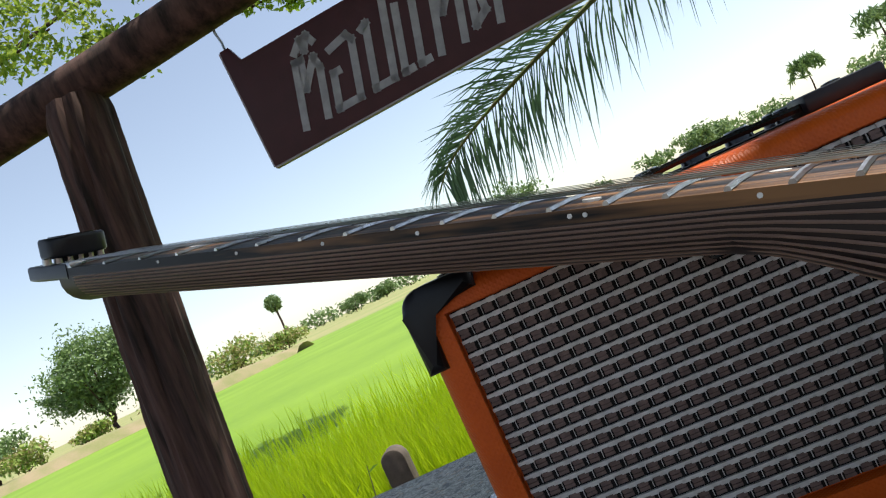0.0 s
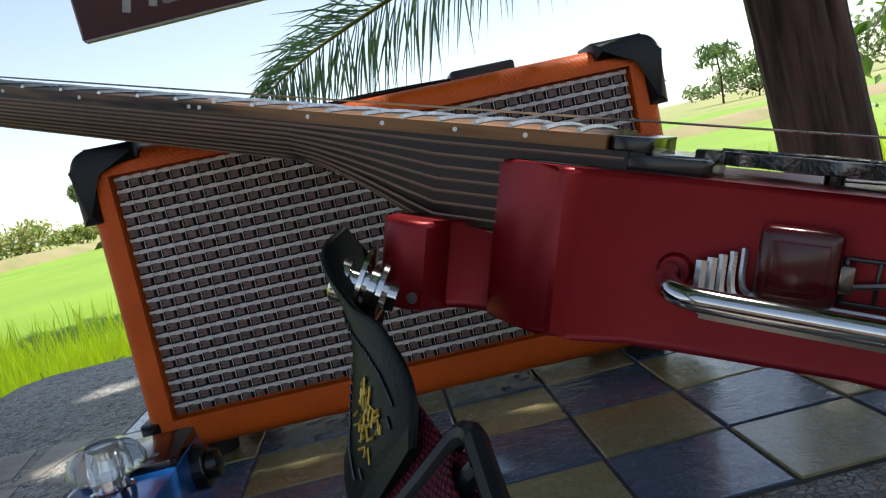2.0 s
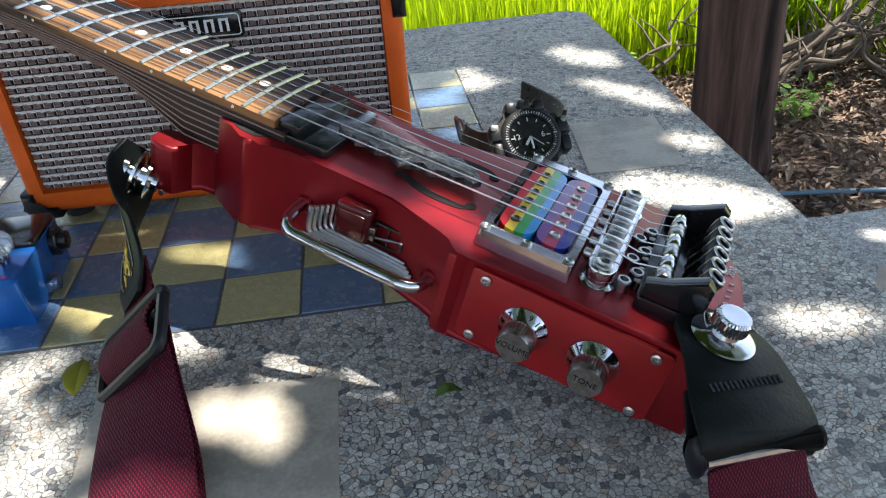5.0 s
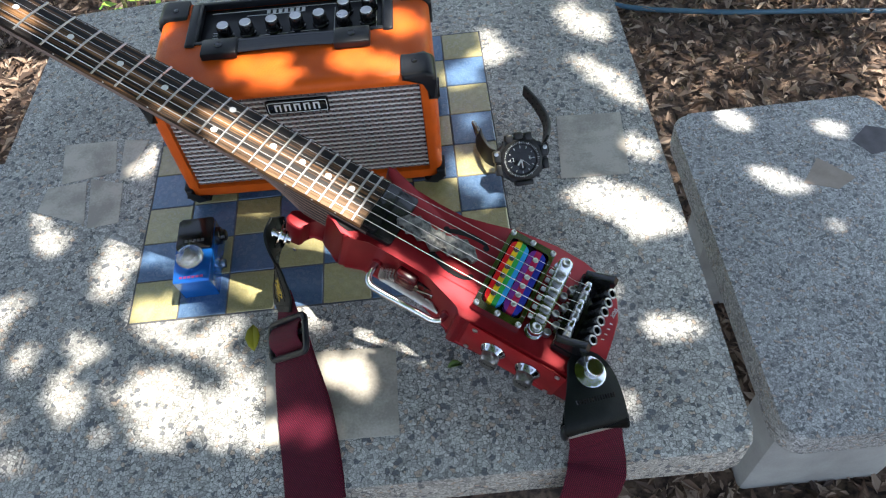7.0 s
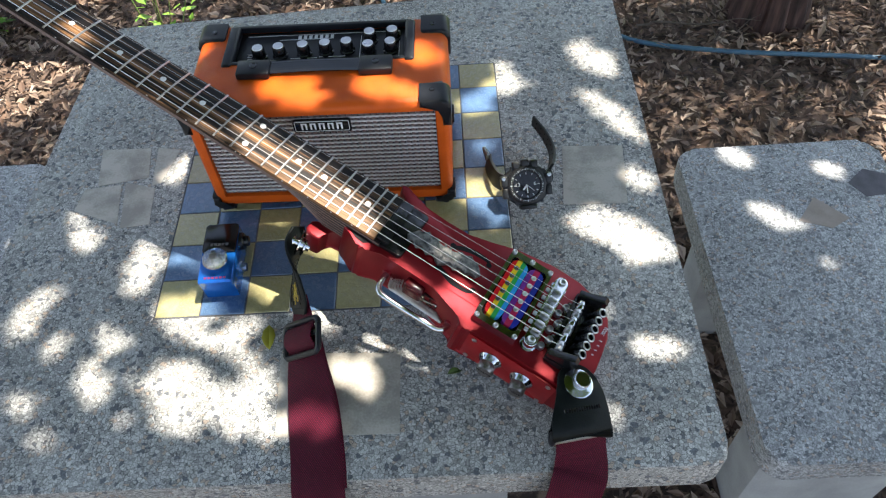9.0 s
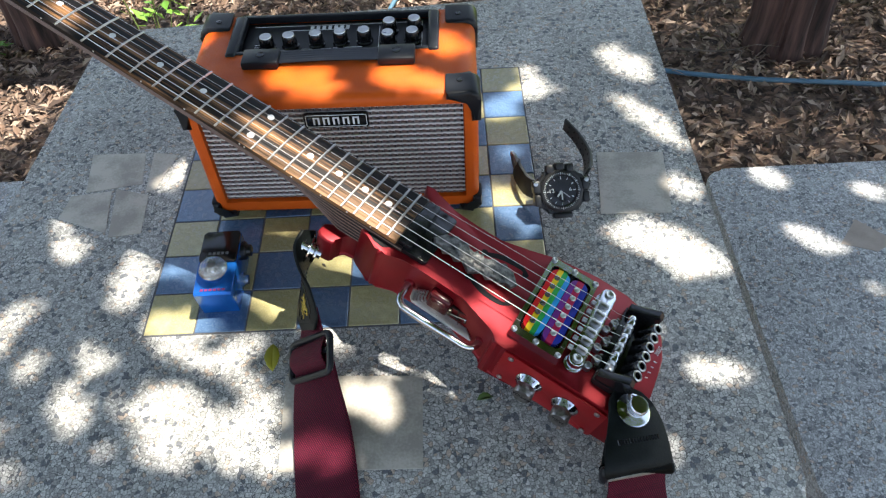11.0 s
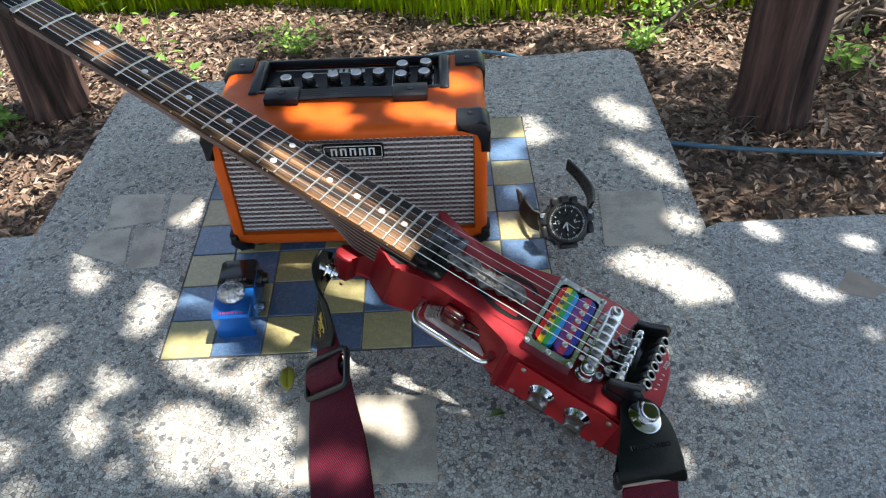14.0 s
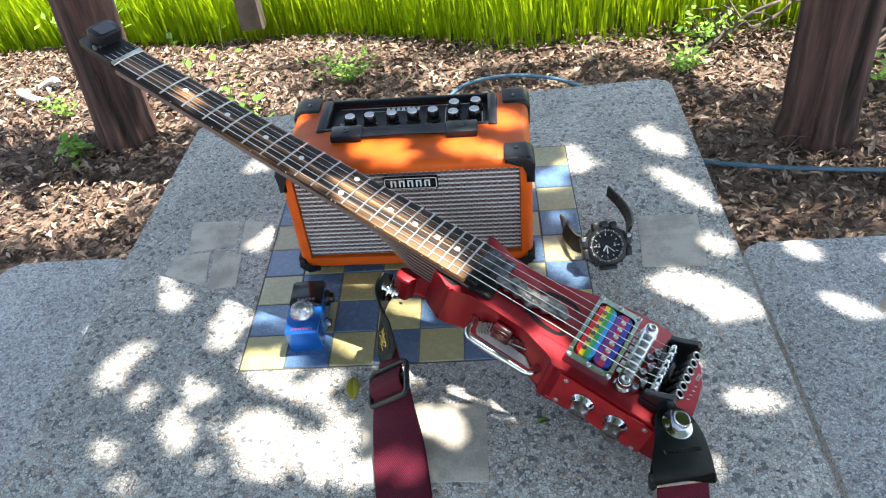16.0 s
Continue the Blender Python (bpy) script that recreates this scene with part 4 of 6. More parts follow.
for k in range(5):
    f = k / 4
    r = 0.0017 - k * 0.00018
    xt, yt, zt = 0.1405 - 0.0105 * f, 0.0385 - 0.0025 * f, -0.019 + 0.0045 * f
    zb = -0.0335 + 0.0065 * f
    bm = B()
    tube(bm, spline([(xt, yt, zt), (xt - 0.0003, yt + 0.0015, zb + 0.004), (xt - 0.0022, yt + 0.002, zb + 0.0006), (xt - 0.007, yt + 0.0022, zb), (0.0775 + 0.0075 * f, yt + 0.004, zb - 0.0005)], 5), r, 6)
    part("hex_key", bm, STEEL, guitar)
RED_CLEAR = material("dark_red_plastic", (0.06, 0.002, 0.004), (0.03, 0.0015, 0.003), rough=0.2, scale=120, bump=0.05)
bm = B()
box(bm, 0.1165, 0.0368, -0.0168, 0.0205, 0.010, 0.0205, bevel=0.0025, seg=3)
box(bm, 0.1165, 0.0421, -0.0168, 0.014, 0.0012, 0.013, bevel=0.0005)
part("red_block", bm, RED_CLEAR, guitar, "dark red translucent block")
bm = B()
for x, z, wx, hz_ in ((0.0965, -0.0134, 0.0185, 0.0012), (0.0965, -0.0252, 0.0185, 0.0012), (0.0879, -0.0193, 0.0012, 0.0118), (0.0975, -0.0193, 0.001, 0.0118), (0.1052, -0.0193, 0.0012, 0.0118)):
    box(bm, x, 0.0362, z, wx, 0.0034, hz_, bevel=0.0003)
box(bm, 0.0965, 0.0345, -0.0193, 0.0185, 0.001, 0.0118)
clip = part("clip_frame", bm, BLACK_GLOSS, guitar, "small open black clip frame")
bm = B()
box(bm, 0.105, 0.0395, -0.0185, 0.0036, 0.004, 0.0075, bevel=0.0006)
tube(bm, [(0.105, 0.04, -0.0205), (0.0895, 0.0385, -0.018)], 0.0009, 6)
tube(bm, [(0.0895, 0.0386, -0.0182), (0.0893, 0.0384, -0.0225)], 0.0014, 8)
part("clip_pin", bm, DARK_STEEL, clip)
bm = B()
ball(bm, 0.0013, T((0.0895, 0.0387, -0.018)))
part("pin_ball", bm, CHROME, clip)
# strap locks
LOCK = [(0.0052, 0), (0.0052, 0.003), (0.0112, 0.0045), (0.0112, 0.0062), (0.0075, 0.0072), (0.0075, 0.0098), (0.0138, 0.011), (0.014, 0.0125), (0.005, 0.0128), (0.005, 0.0166), (0.0076, 0.0168), (0.0078, 0.021), (0.007, 0.0218)]
bm = B()
LOCK_AT = GM.inverted() @ T((0.1865, 0.0216, 0.0854)) @ Vector((-0.84, 0.15, 0.5)).to_track_quat("Z", "Y").to_matrix().to_4x4()
lathe(bm, LOCK, LOCK_AT, 24)
part("strap_lock", bm, CHROME, guitar)
TAIL_UP = Vector((0.26, -0.14, 0.955)).normalized()
tail_lock = GM.inverted() @ T(Vector((0.4415, -0.1314, 0.0556)) - TAIL_UP * 0.0072) @ TAIL_UP.to_track_quat("Z", "Y").to_matrix().to_4x4()
bm = B()
lathe(bm, [(0.0045, -0.012), (0.0045, 0.006), (0.0138, 0.0072), (0.014, 0.0084), (0.0125, 0.0092), (0.0075, 0.0094), (0.0062, 0.0102), (0.0062, 0.0132)], tail_lock, 32)
lock_ = part("strap_lock", bm, CHROME, guitar)
bm = B()
rings = [[bm.verts.new(tail_lock @ Vector((r * (1.0 if k % 2 else 0.955) * math.cos(2 * math.pi * k / 64), r * (1.0 if k % 2 else 0.955) * math.sin(2 * math.pi * k / 64), z))) for k in range(64)] for r, z in ((0.007, 0.0132), (0.008, 0.0137), (0.008, 0.0192), (0.0072, 0.0202), (0.006, 0.0203))]
for a, b in zip(rings, rings[1:]):
    for k in range(64):
        bm.faces.new((a[k], a[(k + 1) % 64], b[(k + 1) % 64], b[k]))
bm.faces.new(rings[0][::-1])
bm.faces.new(rings[-1])
part("knurled_head", bm, CHROME, lock_, smooth=False)
bm = B()
lathe(bm, [(0.0006, 0), (0.0018, 0.0006), (0.0018, 0.0012)], T((0.222, 0.0525, -0.041)) @ TO_Y, 10)
part("horn_screw", bm, STEEL, guitar)

# clip-on tuner on the head
tuner = thing("clip_on_tuner", GM @ T((0.688, -0.004, 0.0135)), "small black clip-on tuner on the guitar head", "tuner")
bm = B()
prism(bm, round_rect(0.0, 0.0, 0.027, 0.036, 0.01, 6), 0.003, 0.0155, bevel=0.002, seg=3)
part("case", bm, BLACK_PLASTIC, tuner)
bm = B()
prism(bm, round_rect(0.0, 0.0, 0.018, 0.022, 0.003), 0.0155, 0.0161)
part("screen", bm, BLACK_GLOSS, tuner, "dark blank screen")
bm = B()
box(bm, 0, 0, 0.0025, 0.016, 0.02, 0.005, bevel=0.001)
box(bm, 0.016, -0.006, -0.004, 0.006, 0.02, 0.022, bevel=0.0015)
part("clip", bm, RUBBER, tuner)


# ---- guitar strap ----
def webbing(name):
    """Maroon webbing with a ribbed diagonal weave."""
    m = bpy.data.materials.new(name)
    m.use_nodes = True
    n, link = m.node_tree.nodes, m.node_tree.links.new
    p = n["Principled BSDF"]
    tc = n.new("ShaderNodeTexCoord")
    uv = n.new("ShaderNodeAttribute")
    uv.attribute_name = "weave"
    waves = []
    for turn in (28, -28):
        mp = n.new("ShaderNodeMapping")
        mp.inputs["Rotation"].default_value = (0, 0, radians(turn))
        link(uv.outputs["Vector"], mp.inputs["Vector"])
        w = n.new("ShaderNodeTexWave")
        w.inputs["Scale"].default_value = 210
        w.inputs["Distortion"].default_value = 0.6
        link(mp.outputs[0], w.inputs["Vector"])
        waves.append(w)
    mx = n.new("ShaderNodeMath")
    mx.operation = "MULTIPLY"
    link(waves[0].outputs["Fac"], mx.inputs[0])
    link(waves[1].outputs["Fac"], mx.inputs[1])
    mix = n.new("ShaderNodeMix")
    mix.data_type = "RGBA"
    mix.inputs["A"].default_value = (0.03, 0.0012, 0.008, 1)
    mix.inputs["B"].default_value = (0.23, 0.008, 0.036, 1)
    link(mx.outputs[0], mix.inputs["Factor"])
    link(mix.outputs["Result"], p.inputs["Base Color"])
    p.inputs["Roughness"].default_value = 0.7
    p.inputs["Specular IOR Level"].default_value = 0.2
    p.inputs["Sheen Weight"].default_value = 0.0
    b = n.new("ShaderNodeBump")
    b.inputs["Strength"].default_value = 0.8
    b.inputs["Distance"].default_value = 0.0012
    link(mx.outputs[0], b.inputs["Height"])
    link(b.outputs[0], p.inputs["Normal"])
    return m


WEB = webbing("maroon_webbing")
LEATHER = material("dark_green_black_leather", (0.0035, 0.005, 0.0047), (0.007, 0.009, 0.0085), rough=0.45, scale=90, fine=700, bump=0.25)
LEATHER.node_tree.nodes["Principled BSDF"].inputs["Specular IOR Level"].default_value = 0.15
GOLD_INK = material("gold_stamp", (0.55, 0.4, 0.08), (0.4, 0.28, 0.05), rough=0.4, metal=0.6, bump=0)


def band(name, pts, sides, width, thick, mat, parent, label="", steps=8):
    """A strap along points, with its own lengthwise coordinates."""
    line = spline(pts, steps)
    sd = spline(sides, steps)
    wd = width if not isinstance(width, (list, tuple)) else [v.x for v in spline([(w_, 0, 0) for w_ in width], steps)]
    bm = B()
    lay = bm.verts.layers.float_vector.new("weave")
    ribbon(bm, line, wd, thick, sd)
    bm.verts.ensure_lookup_table()
    along = 0.0
    for k in range(len(line)):
        if k:
            along += (line[k] - line[k - 1]).length
        w_ = wd[k] if isinstance(wd, list) else wd
        for j, a in enumerate((-1, -0.94, 0.94, 1, 1, 0.94, -0.94, -1)):
            bm.verts[k * 8 + j][lay] = (a * w_ / 2, along, 0)
    return part(name, bm, mat, parent, label)


strap = thing("guitar_strap", T((0.19, -0.1, 0.0)), "maroon woven guitar strap with black leather ends", "strap")
SO = Vector((0.19, -0.1, 0.0))


def rel(rows_):
    return [tuple(Vector(r) - SO) for r in rows_]


# front end: leather from the lock, buckle, webbing over the table edge
lock_mid = GM @ LOCK_AT @ Vector((0, 0, 0.0147))
lp = rel([(0.1775, 0.0345, 0.1035), lock_mid, (0.1708, 0.005, 0.0735), (0.1715, -0.011, 0.0635), (0.173, -0.024, 0.0545), (0.174, -0.034, 0.0468)])
ls = [(-0.38, -0.76, 0.53), (-0.4, -0.75, 0.53), (0.18, -0.72, 0.67), (0.42, -0.5, 0.76), (0.5, -0.42, 0.76), (0.5, -0.42, 0.76)]
leather = band("leather_end", lp, ls, [0.022, 0.037, 0.043, 0.05, 0.049, 0.034], 0.003, LEATHER, strap, "black leather end with gold stamp and stitching")
wp = rel([(0.1755, -0.018, 0.0555), (0.1765, -0.036, 0.0455), (0.1775, -0.057, 0.035), (0.1805, -0.083, 0.0245), (0.187, -0.125, 0.011), (0.194, -0.175, 0.0035), (0.1965, -0.2, 0.0015), (0.197, -0.212, -0.012), (0.195, -0.217, -0.06), (0.187, -0.218, -0.16), (0.2, -0.212, -0.3)])
ws = [(0.5, -0.44, 0.75), (0.62, -0.32, 0.72), (0.7, -0.24, 0.67), (0.84, -0.1, 0.48), (0.96, 0.04, 0.2), (1, 0, 0), (1, 0, 0), (1, 0, 0), (1, 0, 0), (1, 0, 0), (1, 0.1, 0)]
band("webbing", wp, ws, [0.034, 0.042] + [0.05] * 9, 0.0022, WEB, strap)
wp2 = rel([(0.1785, -0.05, 0.0322), (0.182, -0.083, 0.0195), (0.1895, -0.125, 0.0065), (0.1965, -0.175, 0.0008), (0.199, -0.2, -0.0008)])
band("webbing", wp2, [(0.7, -0.24, 0.67), (0.84, -0.1, 0.46), (0.97, 0.04, 0.16), (1, 0, 0), (1, 0, 0)], 0.049, 0.002, WEB, strap)
# buckle: rounded frame with a cross bar
bx = Vector((0.703, -0.24, 0.67)).normalized()
nrm = bx.cross(Vector((0.05, -0.9, -0.3)).normalized()).normalized()
if nrm.z < 0:
    nrm = -nrm
by = nrm.cross(bx)
BK = Matrix((bx, by, nrm)).transposed().to_4x4()
BK.translation = Vector((0.1767, -0.057, 0.0372)) - SO
bm = B()
fr = round_rect(0, 0, 0.06, 0.034, 0.006, 4)
tube(bm, [BK @ Vector((x, y, 0.001)) for x, y in fr + fr[:1]], 0.0031, 8)
tube(bm, [BK @ Vector((-0.029, 0.002, 0.002)), BK @ Vector((0.029, 0.002, 0.002))], 0.0026, 8)
part("buckle", bm, BLACK_PLASTIC, strap, "black slider buckle")
# webbing folded over the cross bar
band("webbing", [BK @ Vector((0, y, z)) for y, z in ((0.0145, -0.0035), (0.010, 0.0035), (0.003, 0.0062), (-0.004, 0.0058), (-0.010, 0.001), (-0.013, -0.004))], [tuple(bx)] * 6, 0.049, 0.0022, WEB, strap)
lm = spline(lp, 8)
lsd = spline(ls, 8)
bm = B()
bms = B()
rngs = random.Random(5)
for k in range(14, 34):
    d = (lm[k + 1] - lm[k - 1]).normalized()
    s_ = (lsd[k] - d * lsd[k].dot(d)).normalized()
    u_ = s_.cross(d)
    up = u_ if u_.z > 0 or u_.y < 0 else -u_
    for e in (-1, 1):
        for off in (0.0019, -0.0019):
            tube(bms, [lm[k] + s_ * e * (0.0105 + 0.005 * min(1, max(0, k - 14) / 12) if k < 32 else 0.011) + u_ * off - d * 0.0011, lm[k] + s_ * e * (0.0105 + 0.005 * min(1, max(0, k - 14) / 12) if k < 32 else 0.011) + u_ * off + d * 0.0011], 0.0004, 4)
    if 22 < k < 32:
        for j in range(3):
            a = rngs.uniform(-0.007, 0.007)
            for off in (0.0018, -0.0018):
                c = lm[k] + s_ * a + u_ * off
                tube(bm, [c - s_ * 0.0024 + d * rngs.uniform(-0.003, 0.003), c + s_ * 0.0018, c + d * rngs.uniform(-0.004, 0.004)], 0.00045, 4)
part("gold_stamp", bm, GOLD_INK, leather, "gold stamped shape")["kind"] = "stuff"
part("stitching", bms, BLACK_GLOSS, leather)["kind"] = "stuff"
# tail end
TAIL_SIDE = Vector((0.93, 0.22, -0.22)).normalized()
tp = rel([(0.4385, -0.112, 0.0555), (0.439, -0.116, 0.0553), (0.44, -0.123, 0.0548), (0.4415, -0.1314, 0.0536), (0.4425, -0.142, 0.0515), (0.4422, -0.156, 0.0465), (0.4415, -0.1665, 0.0425), (0.441, -0.1715, 0.0388), (0.4405, -0.1722, 0.0345), (0.4405, -0.169, 0.0315), (0.441, -0.16, 0.034), (0.4415, -0.148, 0.0405)])
tl = band("leather_end", tp, [tuple(TAIL_SIDE)] * 12, [0.012, 0.026, 0.036, 0.042, 0.048, 0.055, 0.058, 0.059, 0.059, 0.058, 0.056, 0.05], 0.0034, LEATHER, strap, "black leather end with stitching")
bm = B()
for k in range(15):
    c = Vector((0.4424, -0.1515, 0.0502)) - SO + TAIL_SIDE * (-0.0175 + k * 0.0025)
    tube(bm, [c, c + Vector((0.0006, -0.0035, -0.0014))], 0.0006, 4)
part("stitching", bm, BLACK_GLOSS, tl)["kind"] = "stuff"
bm = B()
tube(bm, [Vector((0.4410, -0.1728, 0.0305)) - SO + TAIL_SIDE * e for e in (-0.0265, 0.0265)], 0.0021, 8)
part("loop_bar", bm, STEEL, strap, "flat steel loop bar")
for s in (-1, 1):
    bm = B()
    c = Vector((0.4410, -0.1690, 0.0300)) - SO + TAIL_SIDE * s * 0.029
    ball(bm, 0.0062, T(c) @ Matrix.Diagonal((0.6, 1, 1.6, 1)))
    part("loop_cheek", bm, BLACK_PLASTIC, strap)
tp2 = rel([(0.4410, -0.1718, 0.0292), (0.4415, -0.179, 0.0145), (0.4405, -0.192, 0.005), (0.437, -0.203, 0.0005), (0.43, -0.214, -0.016), (0.418, -0.219, -0.06), (0.395, -0.22, -0.12), (0.35, -0.215, -0.22), (0.29, -0.208, -0.3), (0.2, -0.212, -0.31)])
band("webbing", tp2, [(0.93, 0.22, -0.26), (0.96, 0.25, -0.1), (1, 0.15, 0), (1, 0.05, 0), (1, 0, -0.05), (0.97, 0, -0.2), (0.9, 0, -0.4), (0.75, 0.2, -0.6), (0.5, 0.6, -0.5), (0.5, 0.8, 0.2)], 0.05, 0.0024, WEB, strap)

# ---- effects pedal ----
PEDAL_BLUE = material("blue_anodised", (0.01, 0.13, 0.48), (0.008, 0.095, 0.38), rough=0.22, metal=0.45, scale=50, fine=900, bump=0.03, coat=0.4)
pedal = thing("effects_pedal", T((0.073, 0.060, 0.0)) @ pose(0, 0, 0, 0, 0, 1), "tiny blue guitar effects pedal with clear footswitch cap", "effects pedal")
bm = B()
prof = [(-0.0355, 0.001), (-0.0395, 0.0335), (-0.0375, 0.0355), (-0.004, 0.0358), (0.038, 0.0352), (0.0385, 0.001)]
prism(bm, prof, -0.0188, 0.0188, bevel=0.0018, m=Matrix(((0, 0, 1, 0), (1, 0, 0, 0), (0, 1, 0, 0), (0, 0, 0, 1))), seg=3)
part("case", bm, PEDAL_BLUE, pedal, "glossy blue metal case")
bm = B()
prism(bm, round_rect(0, 0.0185, 0.0365, 0.0395, 0.003), 0.035, 0.0385, bevel=0.0012, seg=3)
top = part("top_cover", bm, BLACK_GLOSS, pedal, "glossy black control cover")
bm = B()
for k in range(5):
    box(bm, -0.0085 + k * 0.0042, 0.009, 0.0386, 0.003, 0.0035, 0.0003)
part("cover_print", bm, material("grey_print", (0.09, 0.09, 0.09), bump=0), top, "small grey bars of lettering", smooth=False)["kind"] = "stuff"
bm = B()
for k in range(6):
    box(bm, -0.0105 + k * 0.0042, -0.0345, 0.0358, 0.003, 0.0026, 0.0003)
part("case_print", bm, material("red_print", (0.16, 0.012, 0.09), bump=0), top, "small dull red bars of lettering", smooth=False)["kind"] = "stuff"
bm = B()
fs = T((0.001, -0.0175, 0.0358))
lathe(bm, [(0.0075, 0), (0.0075, 0.003), (0.0062, 0.0034), (0.0062, 0.006), (0.0072, 0.0064), (0.0072, 0.0085), (0.0045, 0.009), (0.0045, 0.016)], fs, 20)
foot = part("footswitch", bm, CHROME, pedal)
GLASS = material("clear_plastic", (0.9, 0.92, 0.93), (0.85, 0.88, 0.9), rough=0.06, transmission=0.92, ior=1.46, bump=0)
bm = B()
lathe(bm, [(0.0085, 0.0105), (0.0135, 0.0095), (0.0138, 0.0115), (0.012, 0.0155), (0.0085, 0.019), (0.0055, 0.0195), (0.005, 0.0185)], fs, 28)
part("footswitch_cap", bm, GLASS, pedal, "clear plastic domed cap")
bm = B()
for k in range(12):
    a = 2 * math.pi * k / 12
    box(bm, 0.0095, 0, 0.0135, 0.006, 0.0007, 0.006, m=fs @ Matrix.Rotation(a, 4, "Z"))
part("cap_ribs", bm, GLASS, pedal)["kind"] = "stuff"
for y, z in ((-0.003, 0.0095),):
    bm = B()
    lathe(bm, [(0.0068, 0), (0.0068, 0.0022), (0.0055, 0.0026), (0.005, 0.0026), (0.005, 0.005), (0.0034, 0.0052), (0.0032, 0.001)], T((0.0188, y, z)) @ TO_X, 6)
    lathe(bm, [(0.0048, 0.0026), (0.0048, 0.006), (0.0035, 0.0062)], T((0.0188, y, z)) @ TO_X, 18)
    part("jack_socket", bm, CHROME, pedal)
    bm = B()
    lathe(bm, [(0.0068, 0), (0.0068, 0.0022), (0.005, 0.0026), (0.005, 0.005), (0.003, 0.0052)], T((-0.0188, y, z)) @ pose(0, 0, 0, 0, -90, 0), 16)
    part("jack_socket", bm, CHROME, pedal)
bm = B()
lathe(bm, [(0.0095, 0), (0.0095, 0.004), (0.0085, 0.0048), (0.0062, 0.005), (0.006, 0.009), (0.005, 0.0096)], T((0.0188, 0.022, 0.0255)) @ TO_X, 22)
part("side_knob", bm, BLACK_GLOSS, pedal, "black knob on the case's side")

# ---- wristwatch, standing open on its strap ----
WATCH_BLACK = material("watch_resin", (0.006, 0.006, 0.006), (0.011, 0.011, 0.011), rough=0.4, scale=120, bump=0.05)
WATCH_OLIVE = material("watch_strap_resin", (0.022, 0.023, 0.02), (0.012, 0.013, 0.012), rough=0.5, scale=120, bump=0.08)
WT = T((0.4225, 0.151, 0.0)) @ pose(0, 0, 0, 0, 0, 8)
watch = thing("wristwatch", WT, "chunky black digital wristwatch standing open on its strap", "watch")
FACE = T((-0.004, -0.011, 0.031)) @ pose(0, 0, 0, 46, 0, -4)
bm = B()
rim = []
for k in range(48):
    a = 2 * math.pi * k / 48
    bumpy = 1.0 + (0.05 if k % 6 in (0, 1) else 0.0) + (0.06 if abs(math.cos(a)) > 0.9 else 0)
    rim.append((0.0255 * bumpy * math.cos(a), 0.0245 * bumpy * math.sin(a)))
prism(bm, rim, -0.008, 0.005, bevel=0.0022, m=FACE, seg=3)
case = part("case", bm, WATCH_BLACK, watch)
bm = B()
lathe(bm, [(0.0225, 0.004), (0.0225, 0.0075), (0.0205, 0.0088), (0.0165, 0.0084), (0.0155, 0.006)], FACE, 40)
part("bezel", bm, WATCH_BLACK, watch)
bm = B()
lathe(bm, [(0.0158, 0.0056), (0.0156, 0.0062)], FACE, 40)
dial = part("dial", bm, BLACK_GLOSS, watch, "black dial with pale hands and marks")
WATCH_WHITE = material("watch_print", (0.6, 0.62, 0.6), bump=0)
bm = B()
for k in range(12):
    box(bm, 0.0135, 0, 0.0064, 0.0022 if k % 3 else 0.003, 0.0008, 0.0004, m=FACE @ Matrix.Rotation(math.pi * k / 6, 4, "Z"))
part("hour_marks", bm, WATCH_WHITE, dial, smooth=False)["kind"] = "stuff"
for ln, wd, ang in ((0.0075, 0.0018, 232), (0.0095, 0.0014, 272), (0.0115, 0.0005, 318)):
    bm = B()
    box(bm, ln / 2, 0, 0.0069, ln, wd, 0.0005, m=FACE @ Matrix.Rotation(radians(ang), 4, "Z"))
    part("hand", bm, WATCH_WHITE, dial, smooth=False)
bm = B()
for x, y in ((-0.006, -0.003), (0.0, -0.0085)):
    lathe(bm, [(0.0036, 0.0062), (0.0037, 0.0066), (0.0033, 0.0066), (0.0032, 0.0062)], FACE @ T((x, y, 0)), 20)
part("subdial", bm, WATCH_BLACK, dial, smooth=False)
text_part("12", 0.006, 0.0002, FACE @ T((-0.0105, 0.0005, 0.0066)) @ pose(0, 0, 0, 0, 0, 8), WATCH_WHITE, dial)
text_part("6", 0.006, 0.0002, FACE @ T((0.0095, 0.0005, 0.0066)) @ pose(0, 0, 0, 0, 0, 8), WATCH_WHITE, dial)
# guards round the case: ribbed blocks above and below, side frames with screws
for gx_, gy_, wx, wy in ((-0.0105, 0.0235, 0.008, 0.009), (0.0, 0.0255, 0.009, 0.008), (0.0105, 0.0235, 0.008, 0.009), (0.0255, 0.006, 0.008, 0.013), (0.0255, -0.008, 0.007, 0.012), (-0.0255, 0.006, 0.008, 0.013), (-0.0255, -0.008, 0.007, 0.012), (0.0, -0.0255, 0.02, 0.006)):
    bm = B()
    box(bm, gx_, gy_, 0.001, wx, wy, 0.015, bevel=0.002, m=FACE, seg=2)
    part("guard", bm, WATCH_BLACK, case)
for gx_ in (-0.0265, 0.0265):
    bm = B()
    lathe(bm, [(0.0024, 0), (0.0024, 0.0008), (0.0012, 0.001)], FACE @ T((gx_, 0.0095, 0.0084)), 12)
    part("screw", bm, STEEL, case)
bm = B()
for k in range(60):
    box(bm, 0.0182, 0, 0.0087, 0.0014 if k % 5 else 0.0024, 0.0004 if k % 5 else 0.0008, 0.0004, m=FACE @ Matrix.Rotation(math.pi * k / 30, 4, "Z"))
part("bezel_marks", bm, WATCH_WHITE, case, smooth=False)["kind"] = "stuff"
